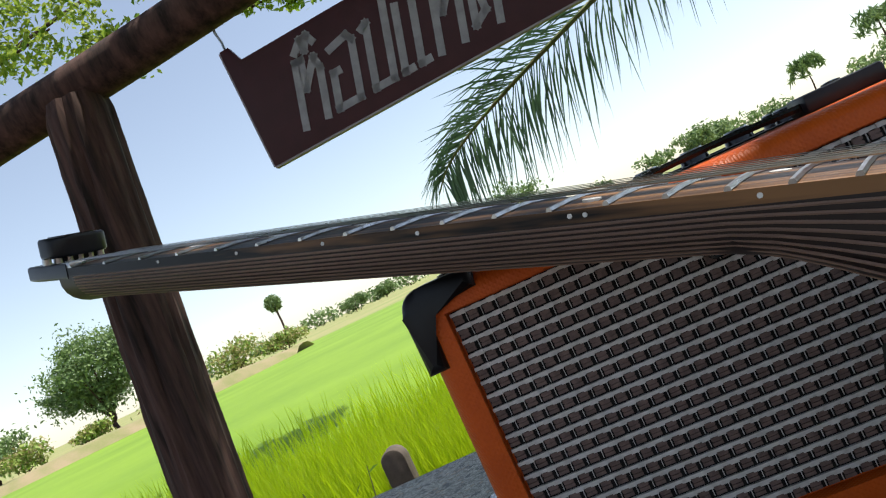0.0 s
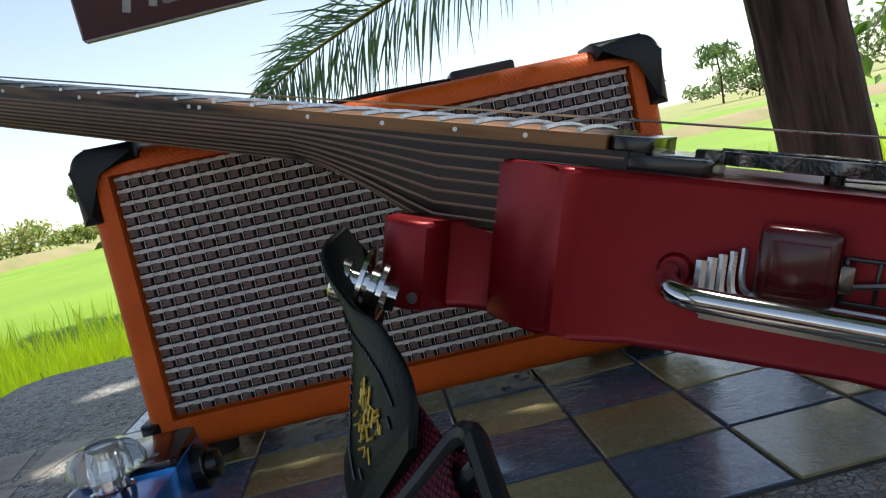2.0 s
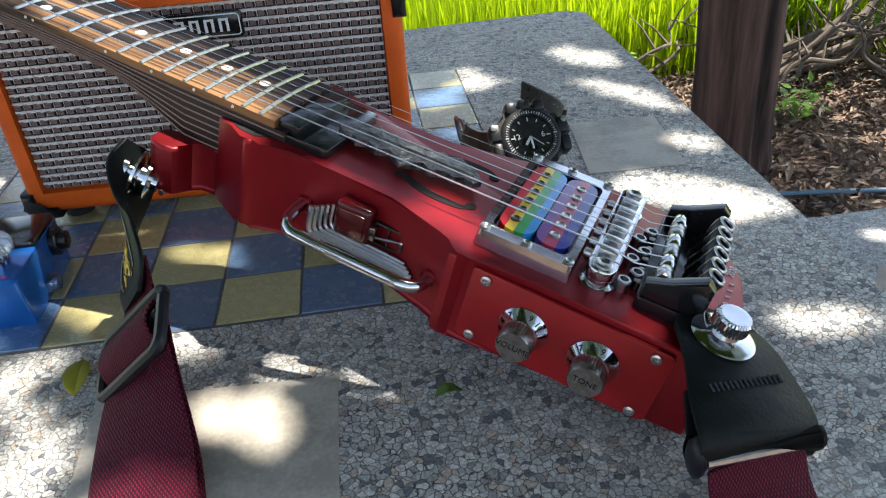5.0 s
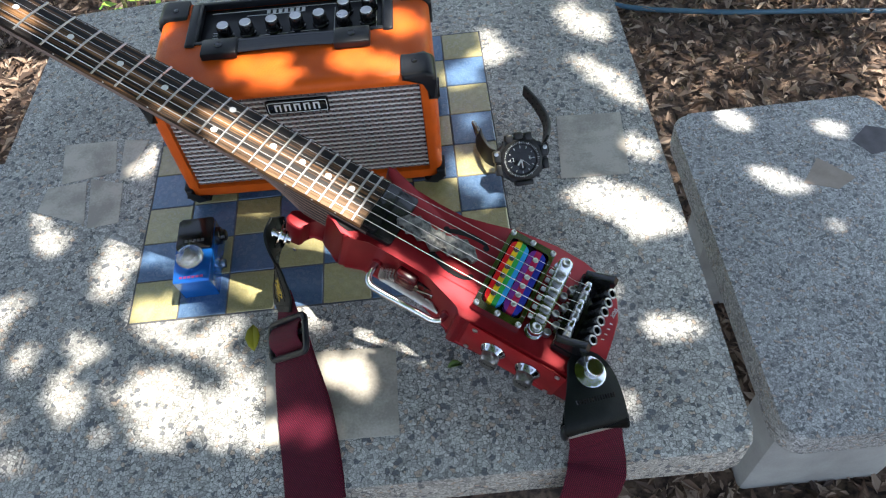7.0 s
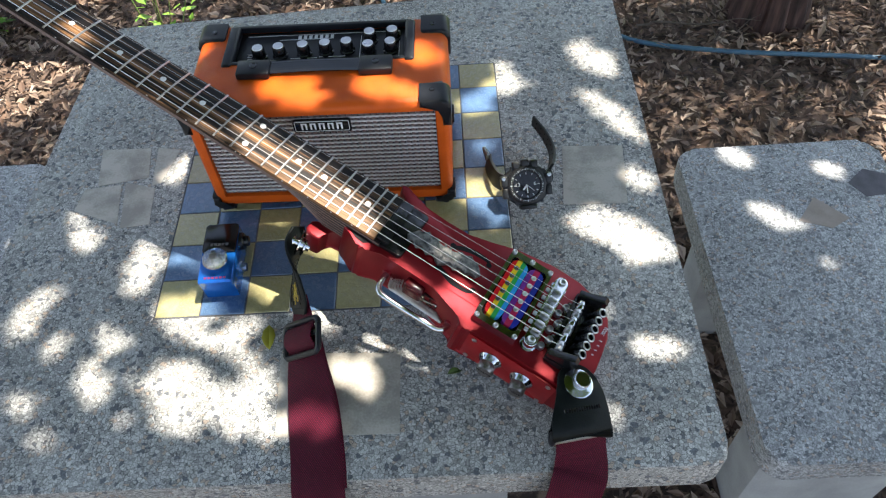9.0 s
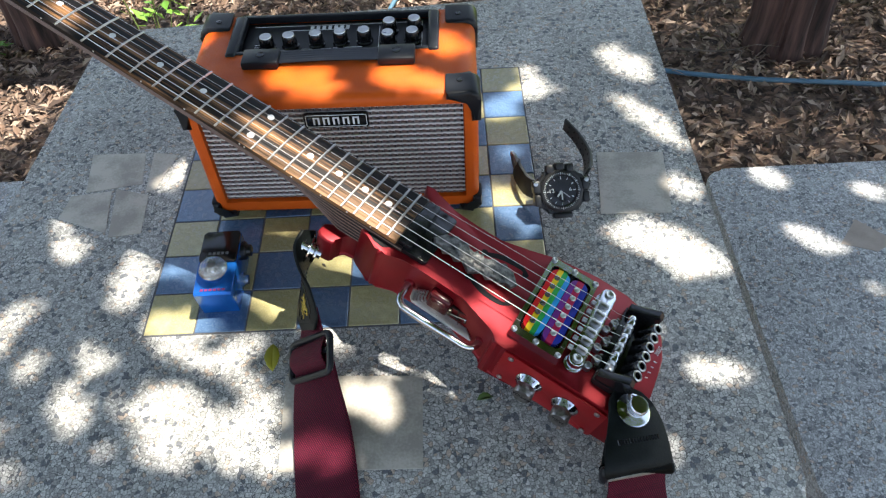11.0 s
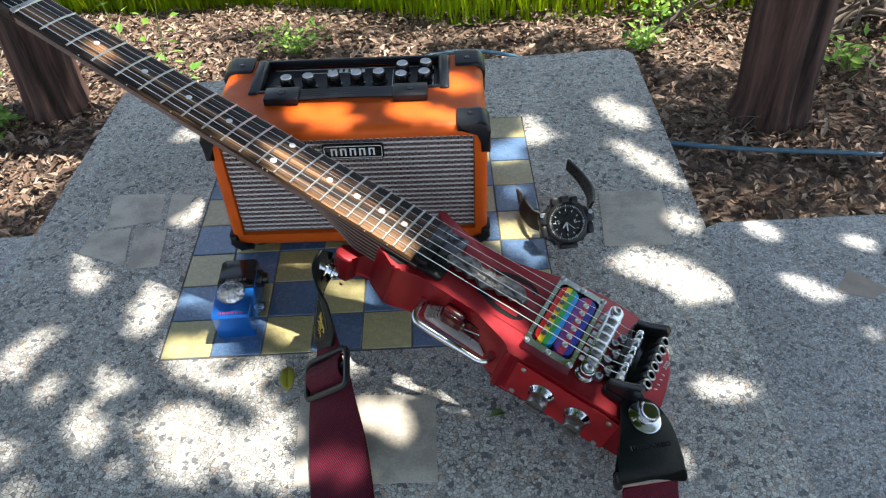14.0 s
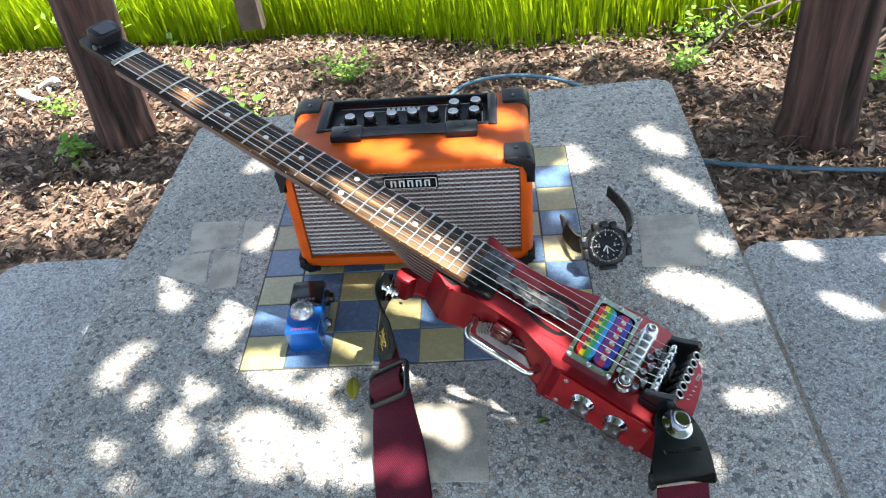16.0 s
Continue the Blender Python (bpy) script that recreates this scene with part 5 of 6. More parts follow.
for ang in (22, -22):
    bm = B()
    lathe(bm, [(0.0026, 0), (0.0026, 0.0028), (0.002, 0.0034)], FACE @ Matrix.Rotation(radians(ang + 90), 4, "Z") @ T((0.0255, 0, -0.001)) @ TO_X, 12)
    part("pusher", bm, STEEL, case)
# straps: one arm curls back and up, the other down to the buckle
a1 = spline([(0.0275, 0.004, 0.033), (0.035, 0.02, 0.03), (0.04, 0.042, 0.027), (0.038, 0.07, 0.026), (0.03, 0.095, 0.028)], 8)
bm = B()
ribbon(bm, a1, [0.021 - 0.00016 * k for k in range(len(a1))], 0.003, [(0.15, -0.35, 0.9)] * len(a1))
sp = part("strap", bm, WATCH_OLIVE, watch, "olive-black resin strap with punched holes")
# punched holes: solid black pegs stand for the shade in them
bm = B()
for k in range(8, len(a1) - 2, 3):
    d = (a1[k + 1] - a1[k - 1]).normalized()
    s_ = (Vector((0.15, -0.35, 0.9)) - d * Vector((0.15, -0.35, 0.9)).dot(d)).normalized()
    u_ = s_.cross(d)
    for e in (-0.004, 0.004):
        c = a1[k] + s_ * e
        tube(bm, [c - u_ * 0.0017, c + u_ * 0.0017], 0.0012, 8)
part("holes", bm, BLACK_GLOSS, sp)["kind"] = "stuff"
a2 = spline([(-0.0265, 0.0, 0.026), (-0.0335, 0.012, 0.022), (-0.036, 0.026, 0.019), (-0.037, 0.042, 0.016), (-0.036, 0.052, 0.0155)], 8)
bm = B()
ribbon(bm, a2, 0.021, 0.0034, [(0.25, 0.25, 0.9)] * len(a2))
part("strap", bm, WATCH_OLIVE, watch, "olive-black resin strap to the buckle")
bm = B()
fr = round_rect(0, 0, 0.024, 0.014, 0.003, 3)
BM_ = T((-0.036, 0.057, 0.0155)) @ pose(0, 0, 0, 80, 0, 100)
tube(bm, [BM_ @ Vector((y, x, 0)) for x, y in fr + fr[:1]], 0.0023, 6)
tube(bm, [BM_ @ Vector((0.0, 0.0, 0)), BM_ @ Vector((0.008, 0.0, 0.002))], 0.0012, 6)
part("buckle", bm, STEEL, watch, "steel watch buckle")
for s in (-1, 1):
    bm = B()
    box(bm, s * 0.0245, 0.0, 0.031, 0.009, 0.013, 0.012, bevel=0.003, m=pose(0, 0, 0, 30, 0, 0) @ T((0, 0.012, 0.0)))
    part("lug", bm, WATCH_BLACK, case)


# ---- ground, field and backdrop ----
GZ0_ = -0.75
SOIL = material("leaf_litter_soil", (0.15, 0.1, 0.07), (0.03, 0.02, 0.015), rough=0.95, scale=38, fine=150, bump=1.0, spread=0.3)
RICE = material("rice_green", (0.17, 0.28, 0.006), (0.12, 0.215, 0.006), rough=0.7, scale=0.35, fine=9, bump=0.0)
DRY = material("dry_field", (0.3, 0.26, 0.12), (0.16, 0.22, 0.05), rough=0.9, scale=0.08, fine=1.5, bump=0.0)
EARTH = material("pale_earth_bund", (0.28, 0.22, 0.13), (0.18, 0.19, 0.07), rough=0.9, scale=1.2, fine=20, bump=0.3)
BARK = material("brown_post_bark", (0.115, 0.058, 0.046), (0.014, 0.008, 0.006), rough=0.85, scale=30, fine=160, bump=1.0, stretch=(1, 1, 0.07))


def leaf_material(name, a, b, translucent=0.35, rough=0.5, dead=None):
    """Leaves whose colour changes from leaf to leaf."""
    m = bpy.data.materials.new(name)
    m.use_nodes = True
    n, link = m.node_tree.nodes, m.node_tree.links.new
    p = n["Principled BSDF"]
    g = n.new("ShaderNodeNewGeometry")
    ramp = n.new("ShaderNodeValToRGB")
    cols = [a, b] + ([dead] if dead else [])
    while len(ramp.color_ramp.elements) < len(cols):
        ramp.color_ramp.elements.new(0.5)
    for k, (e, c) in enumerate(zip(ramp.color_ramp.elements, cols)):
        e.position, e.color = k / (len(cols) - 1), (*c, 1)
    link(g.outputs["Random Per Island"], ramp.inputs[0])
    link(ramp.outputs[0], p.inputs["Base Color"])
    p.inputs["Roughness"].default_value = rough
    if translucent:
        tr = n.new("ShaderNodeBsdfTranslucent")
        link(ramp.outputs[0], tr.inputs["Color"])
        ms = n.new("ShaderNodeMixShader")
        ms.inputs[0].default_value = translucent
        link(p.outputs[0], ms.inputs[1])
        link(tr.outputs[0], ms.inputs[2])
        link(ms.outputs[0], n["Material Output"].inputs["Surface"])
    return m


def leaves_mesh(name, centres, sizes, mat, rng, flat=0.0, narrow=0.45, curl=0.25, parent=None, droop=0.0):
    """Many small pointed leaves: two bent halves each, in one mesh."""
    k = len(centres)
    yaw = rng.uniform(0, 2 * np.pi, k)
    tilt = rng.normal(0, 1.0, k) * (1 - flat) * 0.9 - droop
    roll = rng.normal(0, 1.0, k) * (1 - flat) * 0.9
    d = np.stack([np.cos(yaw) * np.cos(tilt), np.sin(yaw) * np.cos(tilt), np.sin(tilt)], 1)
    s = np.stack([-np.sin(yaw), np.cos(yaw), np.zeros(k)], 1)
    u = np.cross(d, s)
    s, u = s * np.cos(roll)[:, None] + u * np.sin(roll)[:, None], u * np.cos(roll)[:, None] - s * np.sin(roll)[:, None]
    L_, W_ = sizes[:, None], sizes[:, None] * narrow
    c = np.asarray(centres)
    cu = curl * L_ * rng.uniform(0.3, 1.0, k)[:, None]
    v = np.stack([c - d * L_ / 2, c - d * L_ * 0.08 + s * W_ / 2 + u * cu * 0.4, c + d * L_ / 2 + u * cu * 0.2, c - d * L_ * 0.08 - s * W_ / 2 + u * cu * 0.4], 1).reshape(-1, 3)
    base = np.arange(k) * 4
    faces = np.concatenate([np.stack([base, base + 1, base + 2], 1), np.stack([base, base + 2, base + 3], 1)])
    me = bpy.data.meshes.new(name)
    me.from_pydata(v.tolist(), [], faces.tolist())
    me.materials.append(mat)
    ob = new(name, me)
    if parent:
        ob.parent = parent
    return ob


def ground_z(x, y):
    near = max(0.0, 1 - max(abs(x), abs(y - 1)) / 9)
    z = GZ0_ + 0.018 * noise.noise((x * 1.1, y * 1.1, 0)) * near
    edge = 2.27 + 0.1 * noise.noise((x * 0.8, 3, 1))
    if y > edge:
        z -= 0.12 * min(1, (y - edge) / 0.5)
    if y > 5.5:
        z += 0.3 * min(1, (y - 5.5) / 1.5)
    return z


xs = [-3500, -600, -150, -60, -30, -15, -8, -5.5] + [-4 + 0.25 * k for k in range(33)] + [5.5, 8, 15, 30, 60, 150, 600, 3500]
ys = [-3500, -300, -40, -8, -4, -3] + [-2 + 0.2 * k for k in range(22)] + [2.4, 2.55, 2.7, 2.9, 3.2, 3.6, 4.2, 4.8, 5.5, 6, 6.5, 7, 9, 11, 14.2, 16.6, 20, 26, 33, 45, 70, 120, 300, 900, 3500]
bm = B()
grid = [[bm.verts.new((x, y, ground_z(x, y))) for x in xs] for y in ys]
for r, (a, b) in enumerate(zip(grid, grid[1:])):
    for k in range(len(xs) - 1):
        f = bm.faces.new((a[k], a[k + 1], b[k + 1], b[k]))
        yc, xc = (ys[r] + ys[r + 1]) / 2, (xs[k] + xs[k + 1]) / 2
        edge = 2.2 + 0.45 * min(1, max(0, (0.35 - xc) / 0.8)) + 0.1 * noise.noise((xc * 0.8, 3, 1))
        f.material_index = 0 if yc < edge else (1 if yc < (33 if xc > 5 else 46) else 2)
ground = link_mesh("ground", bm, SOIL, None, True)
ground.data.materials.append(RICE)
ground.data.materials.append(DRY)
tagged(ground, "brown leaf-strewn soil giving way to a bright rice field", "ground", "", "structure")


def bank(name, pts, width, height, mat, label):
    bm = B()
    rng = random.Random(7)
    prev = None
    for x, y in pts:
        z = ground_z(x, y)
        w_, h_ = width * rng.uniform(0.8, 1.2), height * rng.uniform(0.75, 1.2)
        row = [bm.verts.new((x, y + a * w_, z + b * h_ - 0.02)) for a, b in ((-0.5, 0), (-0.25, 0.8), (0, 1), (0.25, 0.85), (0.5, 0))]
        if prev:
            for j in range(4):
                bm.faces.new((prev[j], prev[j + 1], row[j + 1], row[j]))
        prev = row
    return tagged(link_mesh(name, bm, mat, None, True), label, "earth bank", "", "structure")


bank("bund", [(4 + 1.5 * k, 15.2 + 0.25 * math.sin(k * 0.7)) for k in range(34)], 1.6, 0.28, EARTH, "pale dry earth bund across the rice field")
bank("dry_bank", [(-37 + 1.0 * k, 19.5 + 0.03 * k + 0.0009 * k ** 3 + 0.3 * math.sin(k)) for k in range(26)], 2.4, 0.45, EARTH, "pale dry bank with scrub at the field edge")

rng_np = np.random.default_rng(11)
# rice plants at the field's edge
k = 95000
gx = rng_np.uniform(-4.2, 5.0, k)
gy = 2.15 + rng_np.gamma(1.6, 0.75, k)
edge = np.array([2.2 + 0.45 * min(1, max(0, (0.35 - x) / 0.8)) + 0.1 * noise.noise((x * 0.8, 3, 1)) for x in gx])
keep = (gy > edge) & (gy < 6.4)
gx, gy = gx[keep], gy[keep]
k = len(gx)
gz = np.array([ground_z(x, y) for x, y in zip(gx, gy)]) - 0.01
hh = rng_np.uniform(0.26, 0.5, k) * np.clip(1.1 - 0.07 * (gy - 2.4), 0.6, 1.1)
yaw = rng_np.uniform(0, 6.283, k)
lean = rng_np.uniform(0.02, 0.14, k)
dx, dy = np.cos(yaw) * lean, np.sin(yaw) * lean
sx, sy = -np.sin(yaw) * 0.0032, np.cos(yaw) * 0.0032
v = np.stack([np.stack([gx - sx, gy - sy, gz], 1), np.stack([gx + sx, gy + sy, gz], 1),
              np.stack([gx + dx * 0.4 + sx, gy + dy * 0.4 + sy, gz + hh * 0.6], 1), np.stack([gx + dx * 0.4 - sx, gy + dy * 0.4 - sy, gz + hh * 0.6], 1),
              np.stack([gx + dx, gy + dy, gz + hh], 1)], 1).reshape(-1, 3)
b0 = np.arange(k) * 5
faces = [(a, a + 1, a + 2, a + 3) for a in b0] + [(a + 3, a + 2, a + 4) for a in b0]
me = bpy.data.meshes.new("rice_grass")
me.from_pydata(v.tolist(), [], [tuple(int(i) for i in f) for f in faces])
me.materials.append(leaf_material("rice_blades", (0.33, 0.46, 0.006), (0.43, 0.55, 0.01), 0.62, 0.5))
tagged(new("rice_grass", me), "tall bright green rice blades at the field edge", "grass", "", "stuff")

# leaf litter
k = 115000
lx, ly = rng_np.uniform(-2.8, 3.0, k), rng_np.uniform(-0.9, 2.75, k)
under = (lx > -0.1) & (lx < 0.5) & (ly > -0.1) & (ly < 0.4)
lx, ly = lx[~under], ly[~under]
lz = np.array([ground_z(x, y) for x, y in zip(lx, ly)]) + rng_np.uniform(0.002, 0.02, len(lx))
litter = leaves_mesh("leaf_litter", np.stack([lx, ly, lz], 1), rng_np.gamma(4.0, 0.0062, len(lx)).clip(0.009, 0.06), leaf_material("dead_leaves", (0.04, 0.025, 0.018), (0.15, 0.088, 0.055), 0.0, 0.75, dead=(0.36, 0.275, 0.205)), rng_np, flat=0.6, narrow=0.36, curl=0.7)
tagged(litter, "curled dry brown leaves strewn over the soil", "leaf litter", "", "stuff")


def post(m, r, h, lean, label):
    t = thing("post", m, label, "wooden post", "posts of the sign frame")
    bm = B()
    rng = random.Random(round(r * 1e4))
    seg, rows_ = 84, 40
    rings = []
    lobes = [(rng.random() * 6.28, rng.uniform(0.012, 0.035), j) for j in (2, 3, 5, 8, 13)]
    for i in range(rows_ + 1):
        f = i / rows_
        ring = []
        for k in range(seg):
            a = 2 * math.pi * k / seg
            groove = -0.05 * max(0, noise.noise((math.cos(a) * 5, math.sin(a) * 5, f * 1.6))) * 2.2
            vein = abs(noise.noise((math.cos(a) * 4 + 7, math.sin(a) * 4, f * 2.2)))
            groove -= 0.07 * max(0, 1 - vein / 0.07)
            rr = r * (1.08 - 0.12 * f + (0.2 * (1 - f * 14) if f < 1 / 14 else 0)) * (1 + groove + sum(am * math.sin(j * a + ph + f * j * 0.3) for ph, am, j in lobes) + rng.uniform(-0.012, 0.012))
            if f > 0.985:
                rr *= 0.9
            ring.append(bm.verts.new((rr * math.cos(a) + lean * f ** 1.4 * h, rr * math.sin(a), -0.05 + f * (h + 0.05))))
        rings.append(ring)
    for a, b in zip(rings, rings[1:]):
        for k in range(seg):
            bm.faces.new((a[k], a[(k + 1) % seg], b[(k + 1) % seg], b[k]))
    bm.faces.new(rings[0][::-1])
    bm.faces.new(rings[-1])
    part("trunk", bm, BARK, t)
    return t


post_left = post(T((-1.002, 1.75, GZ0_)), 0.092, 1.74, 0.086, "rough dark brown wooden post with bark under the beam")
post_right = post(T((1.31, 1.5, GZ0_)), 0.102, 1.84, -0.075, "thick dark brown wooden post with furrowed bark")
bm = B()
tube(bm, spline([(-2.2, 1.78, 0.93), (-1.1, 1.76, 1.01), (-0.45, 1.74, 1.053), (0.3, 1.66, 1.095), (1.2, 1.53, 1.13), (2.2, 1.42, 1.15)], 6), 0.066, 14)
beam = tagged(link_mesh("beam", bm, BARK, None, True), "dark round wooden beam lying across the posts", "beam")

# sign hung from the beam
SIGN_RED = material("sign_paint", (0.06, 0.009, 0.013), (0.045, 0.007, 0.01), rough=0.5, scale=20, fine=300, bump=0.05)
SIGN_EDGE = material("sign_edge", (0.4, 0.36, 0.38), rough=0.6, bump=0)
SIGN_WHITE = material("sign_letter_paint", (0.42, 0.42, 0.43), (0.3, 0.3, 0.31), rough=0.6, scale=40, bump=0.05)
sign = thing("sign_board", T((-0.422, 1.75, 0.592)) @ pose(0, 0, 0, 0, -1.6, -3), "hanging dark red sign board with white lettering", "sign")
bm = B()
prism(bm, [(0, 0), (1.3, 0), (1.3, 0.288), (0.044, 0.288), (0.026, 0.334), (0.0, 0.334)], -0.01, 0.01, bevel=0.001, m=TO_MY)
board = part("board", bm, SIGN_RED, sign)
bm = B()
box(bm, 0.65, 0, -0.003, 1.3, 0.021, 0.005)
box(bm, -0.002, 0, 0.165, 0.004, 0.021, 0.33)
part("edging", bm, SIGN_EDGE, sign, smooth=False)


def strokes(x0, lines, w_, h_, thick):
    bm = B()
    for line in lines:
        for (ax, ay), (bx_, by_) in zip(line, line[1:]):
            a, b = Vector((x0 + ax * w_ + 0.3 * ay * h_, 0, 0.05 + ay * h_)), Vector((x0 + bx_ * w_ + 0.3 * by_ * h_, 0, 0.05 + by_ * h_))
            d = (b - a).normalized() * thick * 0.5
            s_ = Vector((-d.z, 0, d.x))
            q_ = [a - d + s_, a - d - s_, b + d - s_, b + d + s_]
            lo_ = [bm.verts.new(p + Vector((0, -0.0102, 0))) for p in q_]
            hi_ = [bm.verts.new(p + Vector((0, -0.0125, 0))) for p in q_]
            bm.faces.new(hi_)
            for k in range(4):
                bm.faces.new((lo_[k], lo_[(k + 1) % 4], hi_[(k + 1) % 4], hi_[k]))
    part("lettering", bm, SIGN_WHITE, board, smooth=False)


LETTERS = [  # the sign's letters, as strokes in a unit box
    (0.085, 0.085, [[(0, 0), (0, 1), (0.25, 1), (0.3, 0.55), (0.8, 0.95)], [(1, 0), (1, 0.75), (0.8, 0.95)]]),
    (0.09, 0.07, [[(0, 1.15), (0.35, 1.3), (0.5, 1.12), (0.7, 1.32), (0.95, 1.2)]]),
    (0.21, 0.085, [[(0.25, 0.55), (0.05, 0.55), (0.05, 0.0), (1, 0.0), (1, 0.9), (0.8, 1), (0.05, 0.92)]]),
    (0.335, 0.085, [[(0, 0.95), (0.2, 1), (0.2, 0.0), (1, 0.0), (1, 1.3)]]),
    (0.455, 0.05, [[(0.1, 1), (0.1, 0), (0.6, 0)]]),
    (0.515, 0.05, [[(0.1, 1), (0.1, 0), (0.6, 0)]]),
    (0.59, 0.085, [[(0, 0), (0, 1), (0.25, 1), (0.3, 0.55), (0.8, 0.95)], [(1, 0), (1, 0.75), (0.8, 0.95)]]),
    (0.715, 0.085, [[(0.35, 0.5), (0.5, 0.25), (0.05, 0.1), (0.0, 0.8), (0.3, 1), (0.8, 1), (1, 0.8), (1, 0)]]),
]
for x0, w_, lines in LETTERS:
    strokes(0.122 + (x0 - 0.085) * 0.785, lines, w_ * 0.78, 0.158, 0.02)
for hx in (0.014, 1.25):
    bm = B()
    tube(bm, [(hx, 0, 0.325), (hx, 0.004, 0.36), (hx - 0.004, 0.0, 0.39), (hx, 0, 0.43)], 0.004, 8)
    part("hook", bm, STEEL, sign, "rusty wire hook")

# ---- hose, branches, weeds and oddments on the soil ----
HOSE = material("blue_hose", (0.035, 0.095, 0.15), (0.06, 0.13, 0.18), rough=0.4, scale=12, bump=0.05)
bm = B()
tube(bm, spline([(3.2, 1.02, -0.735), (2.2, 1.13, -0.735), (1.43, 1.254, -0.733), (1.1, 1.31, -0.733), (0.85, 1.4, -0.735), (0.72, 1.6, -0.735), (0.66, 1.8, -0.73), (0.54, 1.9, -0.722), (0.37, 1.945, -0.72), (0.2, 1.89, -0.722), (0.12, 1.7, -0.73), (0.2, 1.5, -0.735)], 8), 0.007, 8)
tagged(link_mesh("hose", bm, HOSE, None, True), "faded blue garden hose lying over dry leaves", "hose")
DEADWOOD = material("dead_wood", (0.13, 0.1, 0.078), (0.06, 0.045, 0.035), rough=0.85, scale=30, fine=200, bump=0.5, stretch=(1, 1, 0.3))


def dead_branch(base, tips, r):
    t = thing("fallen_branch", T(base), "grey dry fallen branch at the field edge", "branch", "fallen branches")
    for tip in tips:
        bm = B()
        tip = Vector(tip)
        n_ = 7
        rg = random.Random(tip.x + tip.y)
        pts = [tip * (j / n_) + Vector((rg.uniform(-1, 1), rg.uniform(-1, 1), rg.uniform(-0.5, 1))) * 0.02 * min(j, 3) for j in range(n_ + 1)]
        line = spline(pts, 4)
        tube(bm, line, [r * 0.8 * (1.05 - 0.9 * j / len(line)) for j in range(len(line))], 7)
        stick = part("stick", bm, DEADWOOD, t)
        for j in range(6, len(line) - 2, 4):
            bm = B()
            side = Vector((rg.uniform(-1, 1), rg.uniform(-1, 1), rg.uniform(0, 1))) * 0.13
            tube(bm, [line[j], line[j] + side * 0.5 + Vector((0, 0, 0.012)), line[j] + side], [r * 0.35, r * 0.22, r * 0.1], 5)
            part("twig", bm, DEADWOOD, stick)


dead_branch((1.05, 2.02, -0.74), [(0.6, 0.27, 0.12), (0.42, 0.1, 0.2), (0.25, 0.3, 0.05)], 0.014)
dead_branch((1.55, 1.9, -0.73), [(0.6, -0.2, 0.35), (0.5, 0.1, 0.2), (0.7, 0.1, 0.5), (0.3, -0.3, 0.3)], 0.013)
dead_branch((1.5, 2.0, -0.71), [(0.85, 0.05, 0.2), (0.95, 0.12, 0.32), (0.9, 0.2, 0.08), (0.8, -0.1, 0.13), (1.1, 0.0, 0.42)], 0.024)
dead_branch((1.75, 2.12, -0.72), [(0.7, -0.05, 0.3), (0.6, 0.05, 0.16), (0.75, 0.1, 0.22), (0.5, -0.15, 0.05)], 0.016)
dead_branch((2.42, 1.75, -0.72), [(-0.5, 0.25, 0.2), (-0.25, 0.15, 0.42), (-0.62, 0.3, 0.1)], 0.016)
dead_branch((0.9, 1.45, -0.735), [(0.32, -0.12, 0.01)], 0.005)
dead_branch((2.0, 1.5, -0.73), [(0.5, 0.5, 0.45), (-0.3, 0.4, 0.35), (0.2, 0.7, 0.3)], 0.012)
STEM = material("green_stem", (0.12, 0.2, 0.04), (0.16, 0.14, 0.05), rough=0.6, bump=0.05)
WEED = leaf_material("weed_leaves", (0.1, 0.24, 0.025), (0.24, 0.4, 0.05), 0.35, 0.5)


def weed(x, y, h, spread, count, size, seed, label="small green weed growing through dry leaves"):
    t = thing("weed", T((x, y, ground_z(x, y))), label, "weed", "weeds")
    rg = np.random.default_rng(seed)
    cs = []
    bm = B()
    for j in range(max(4, count // 14)):
        a = rg.uniform(0, 6.283)
        tip = Vector((math.cos(a) * spread * rg.uniform(0.3, 1), math.sin(a) * spread * rg.uniform(0.3, 1), h * rg.uniform(0.6, 1)))
        pts = [Vector((tip.x * f * f, tip.y * f * f, tip.z * f)) for f in (0, 0.35, 0.7, 1)]
        tube(bm, pts, [0.0025, 0.002, 0.0015, 0.001], 5)
        for i in range(14):
            f = rg.uniform(0.3, 1)
            p = Vector((tip.x * f * f, tip.y * f * f, tip.z * f))
            cs.append((p.x + rg.normal(0, size * 0.7), p.y + rg.normal(0, size * 0.7), p.z + rg.normal(0, size * 0.3)))
    part("stem", bm, STEM, t)["kind"] = "stuff"
    ob = leaves_mesh("foliage", cs, rg.uniform(size * 0.7, size * 1.3, len(cs)), WEED, rg, flat=0.55, narrow=0.5, parent=t)
    ob["kind"] = "stuff"


for args in ((-0.22, 2.02, 0.13, 0.17, 220, 0.022, 1), (1.0, 1.92, 0.1, 0.12, 140, 0.026, 2), (1.62, 1.7, 0.16, 0.12, 60, 0.04, 3), (-1.3, 1.9, 0.12, 0.1, 60, 0.026, 4), (-1.4, 2.5, 0.3, 0.3, 120, 0.05, 5),
             (1.12, 2.1, 0.16, 0.14, 110, 0.032, 6), (-1.12, 1.64, 0.1, 0.06, 30, 0.04, 7), (1.95, 2.3, 0.5, 0.35, 200, 0.06, 8), (2.3, 1.9, 0.4, 0.35, 160, 0.06, 9), (0.55, 2.35, 0.1, 0.1, 40, 0.04, 10), (-1.8, 2.2, 0.4, 0.35, 160, 0.055, 13)):
    weed(*args)
weed(-0.38, 1.12, 0.66, 0.12, 90, 0.035, 12, "thin tall green seedling beside the table")
bm = B()
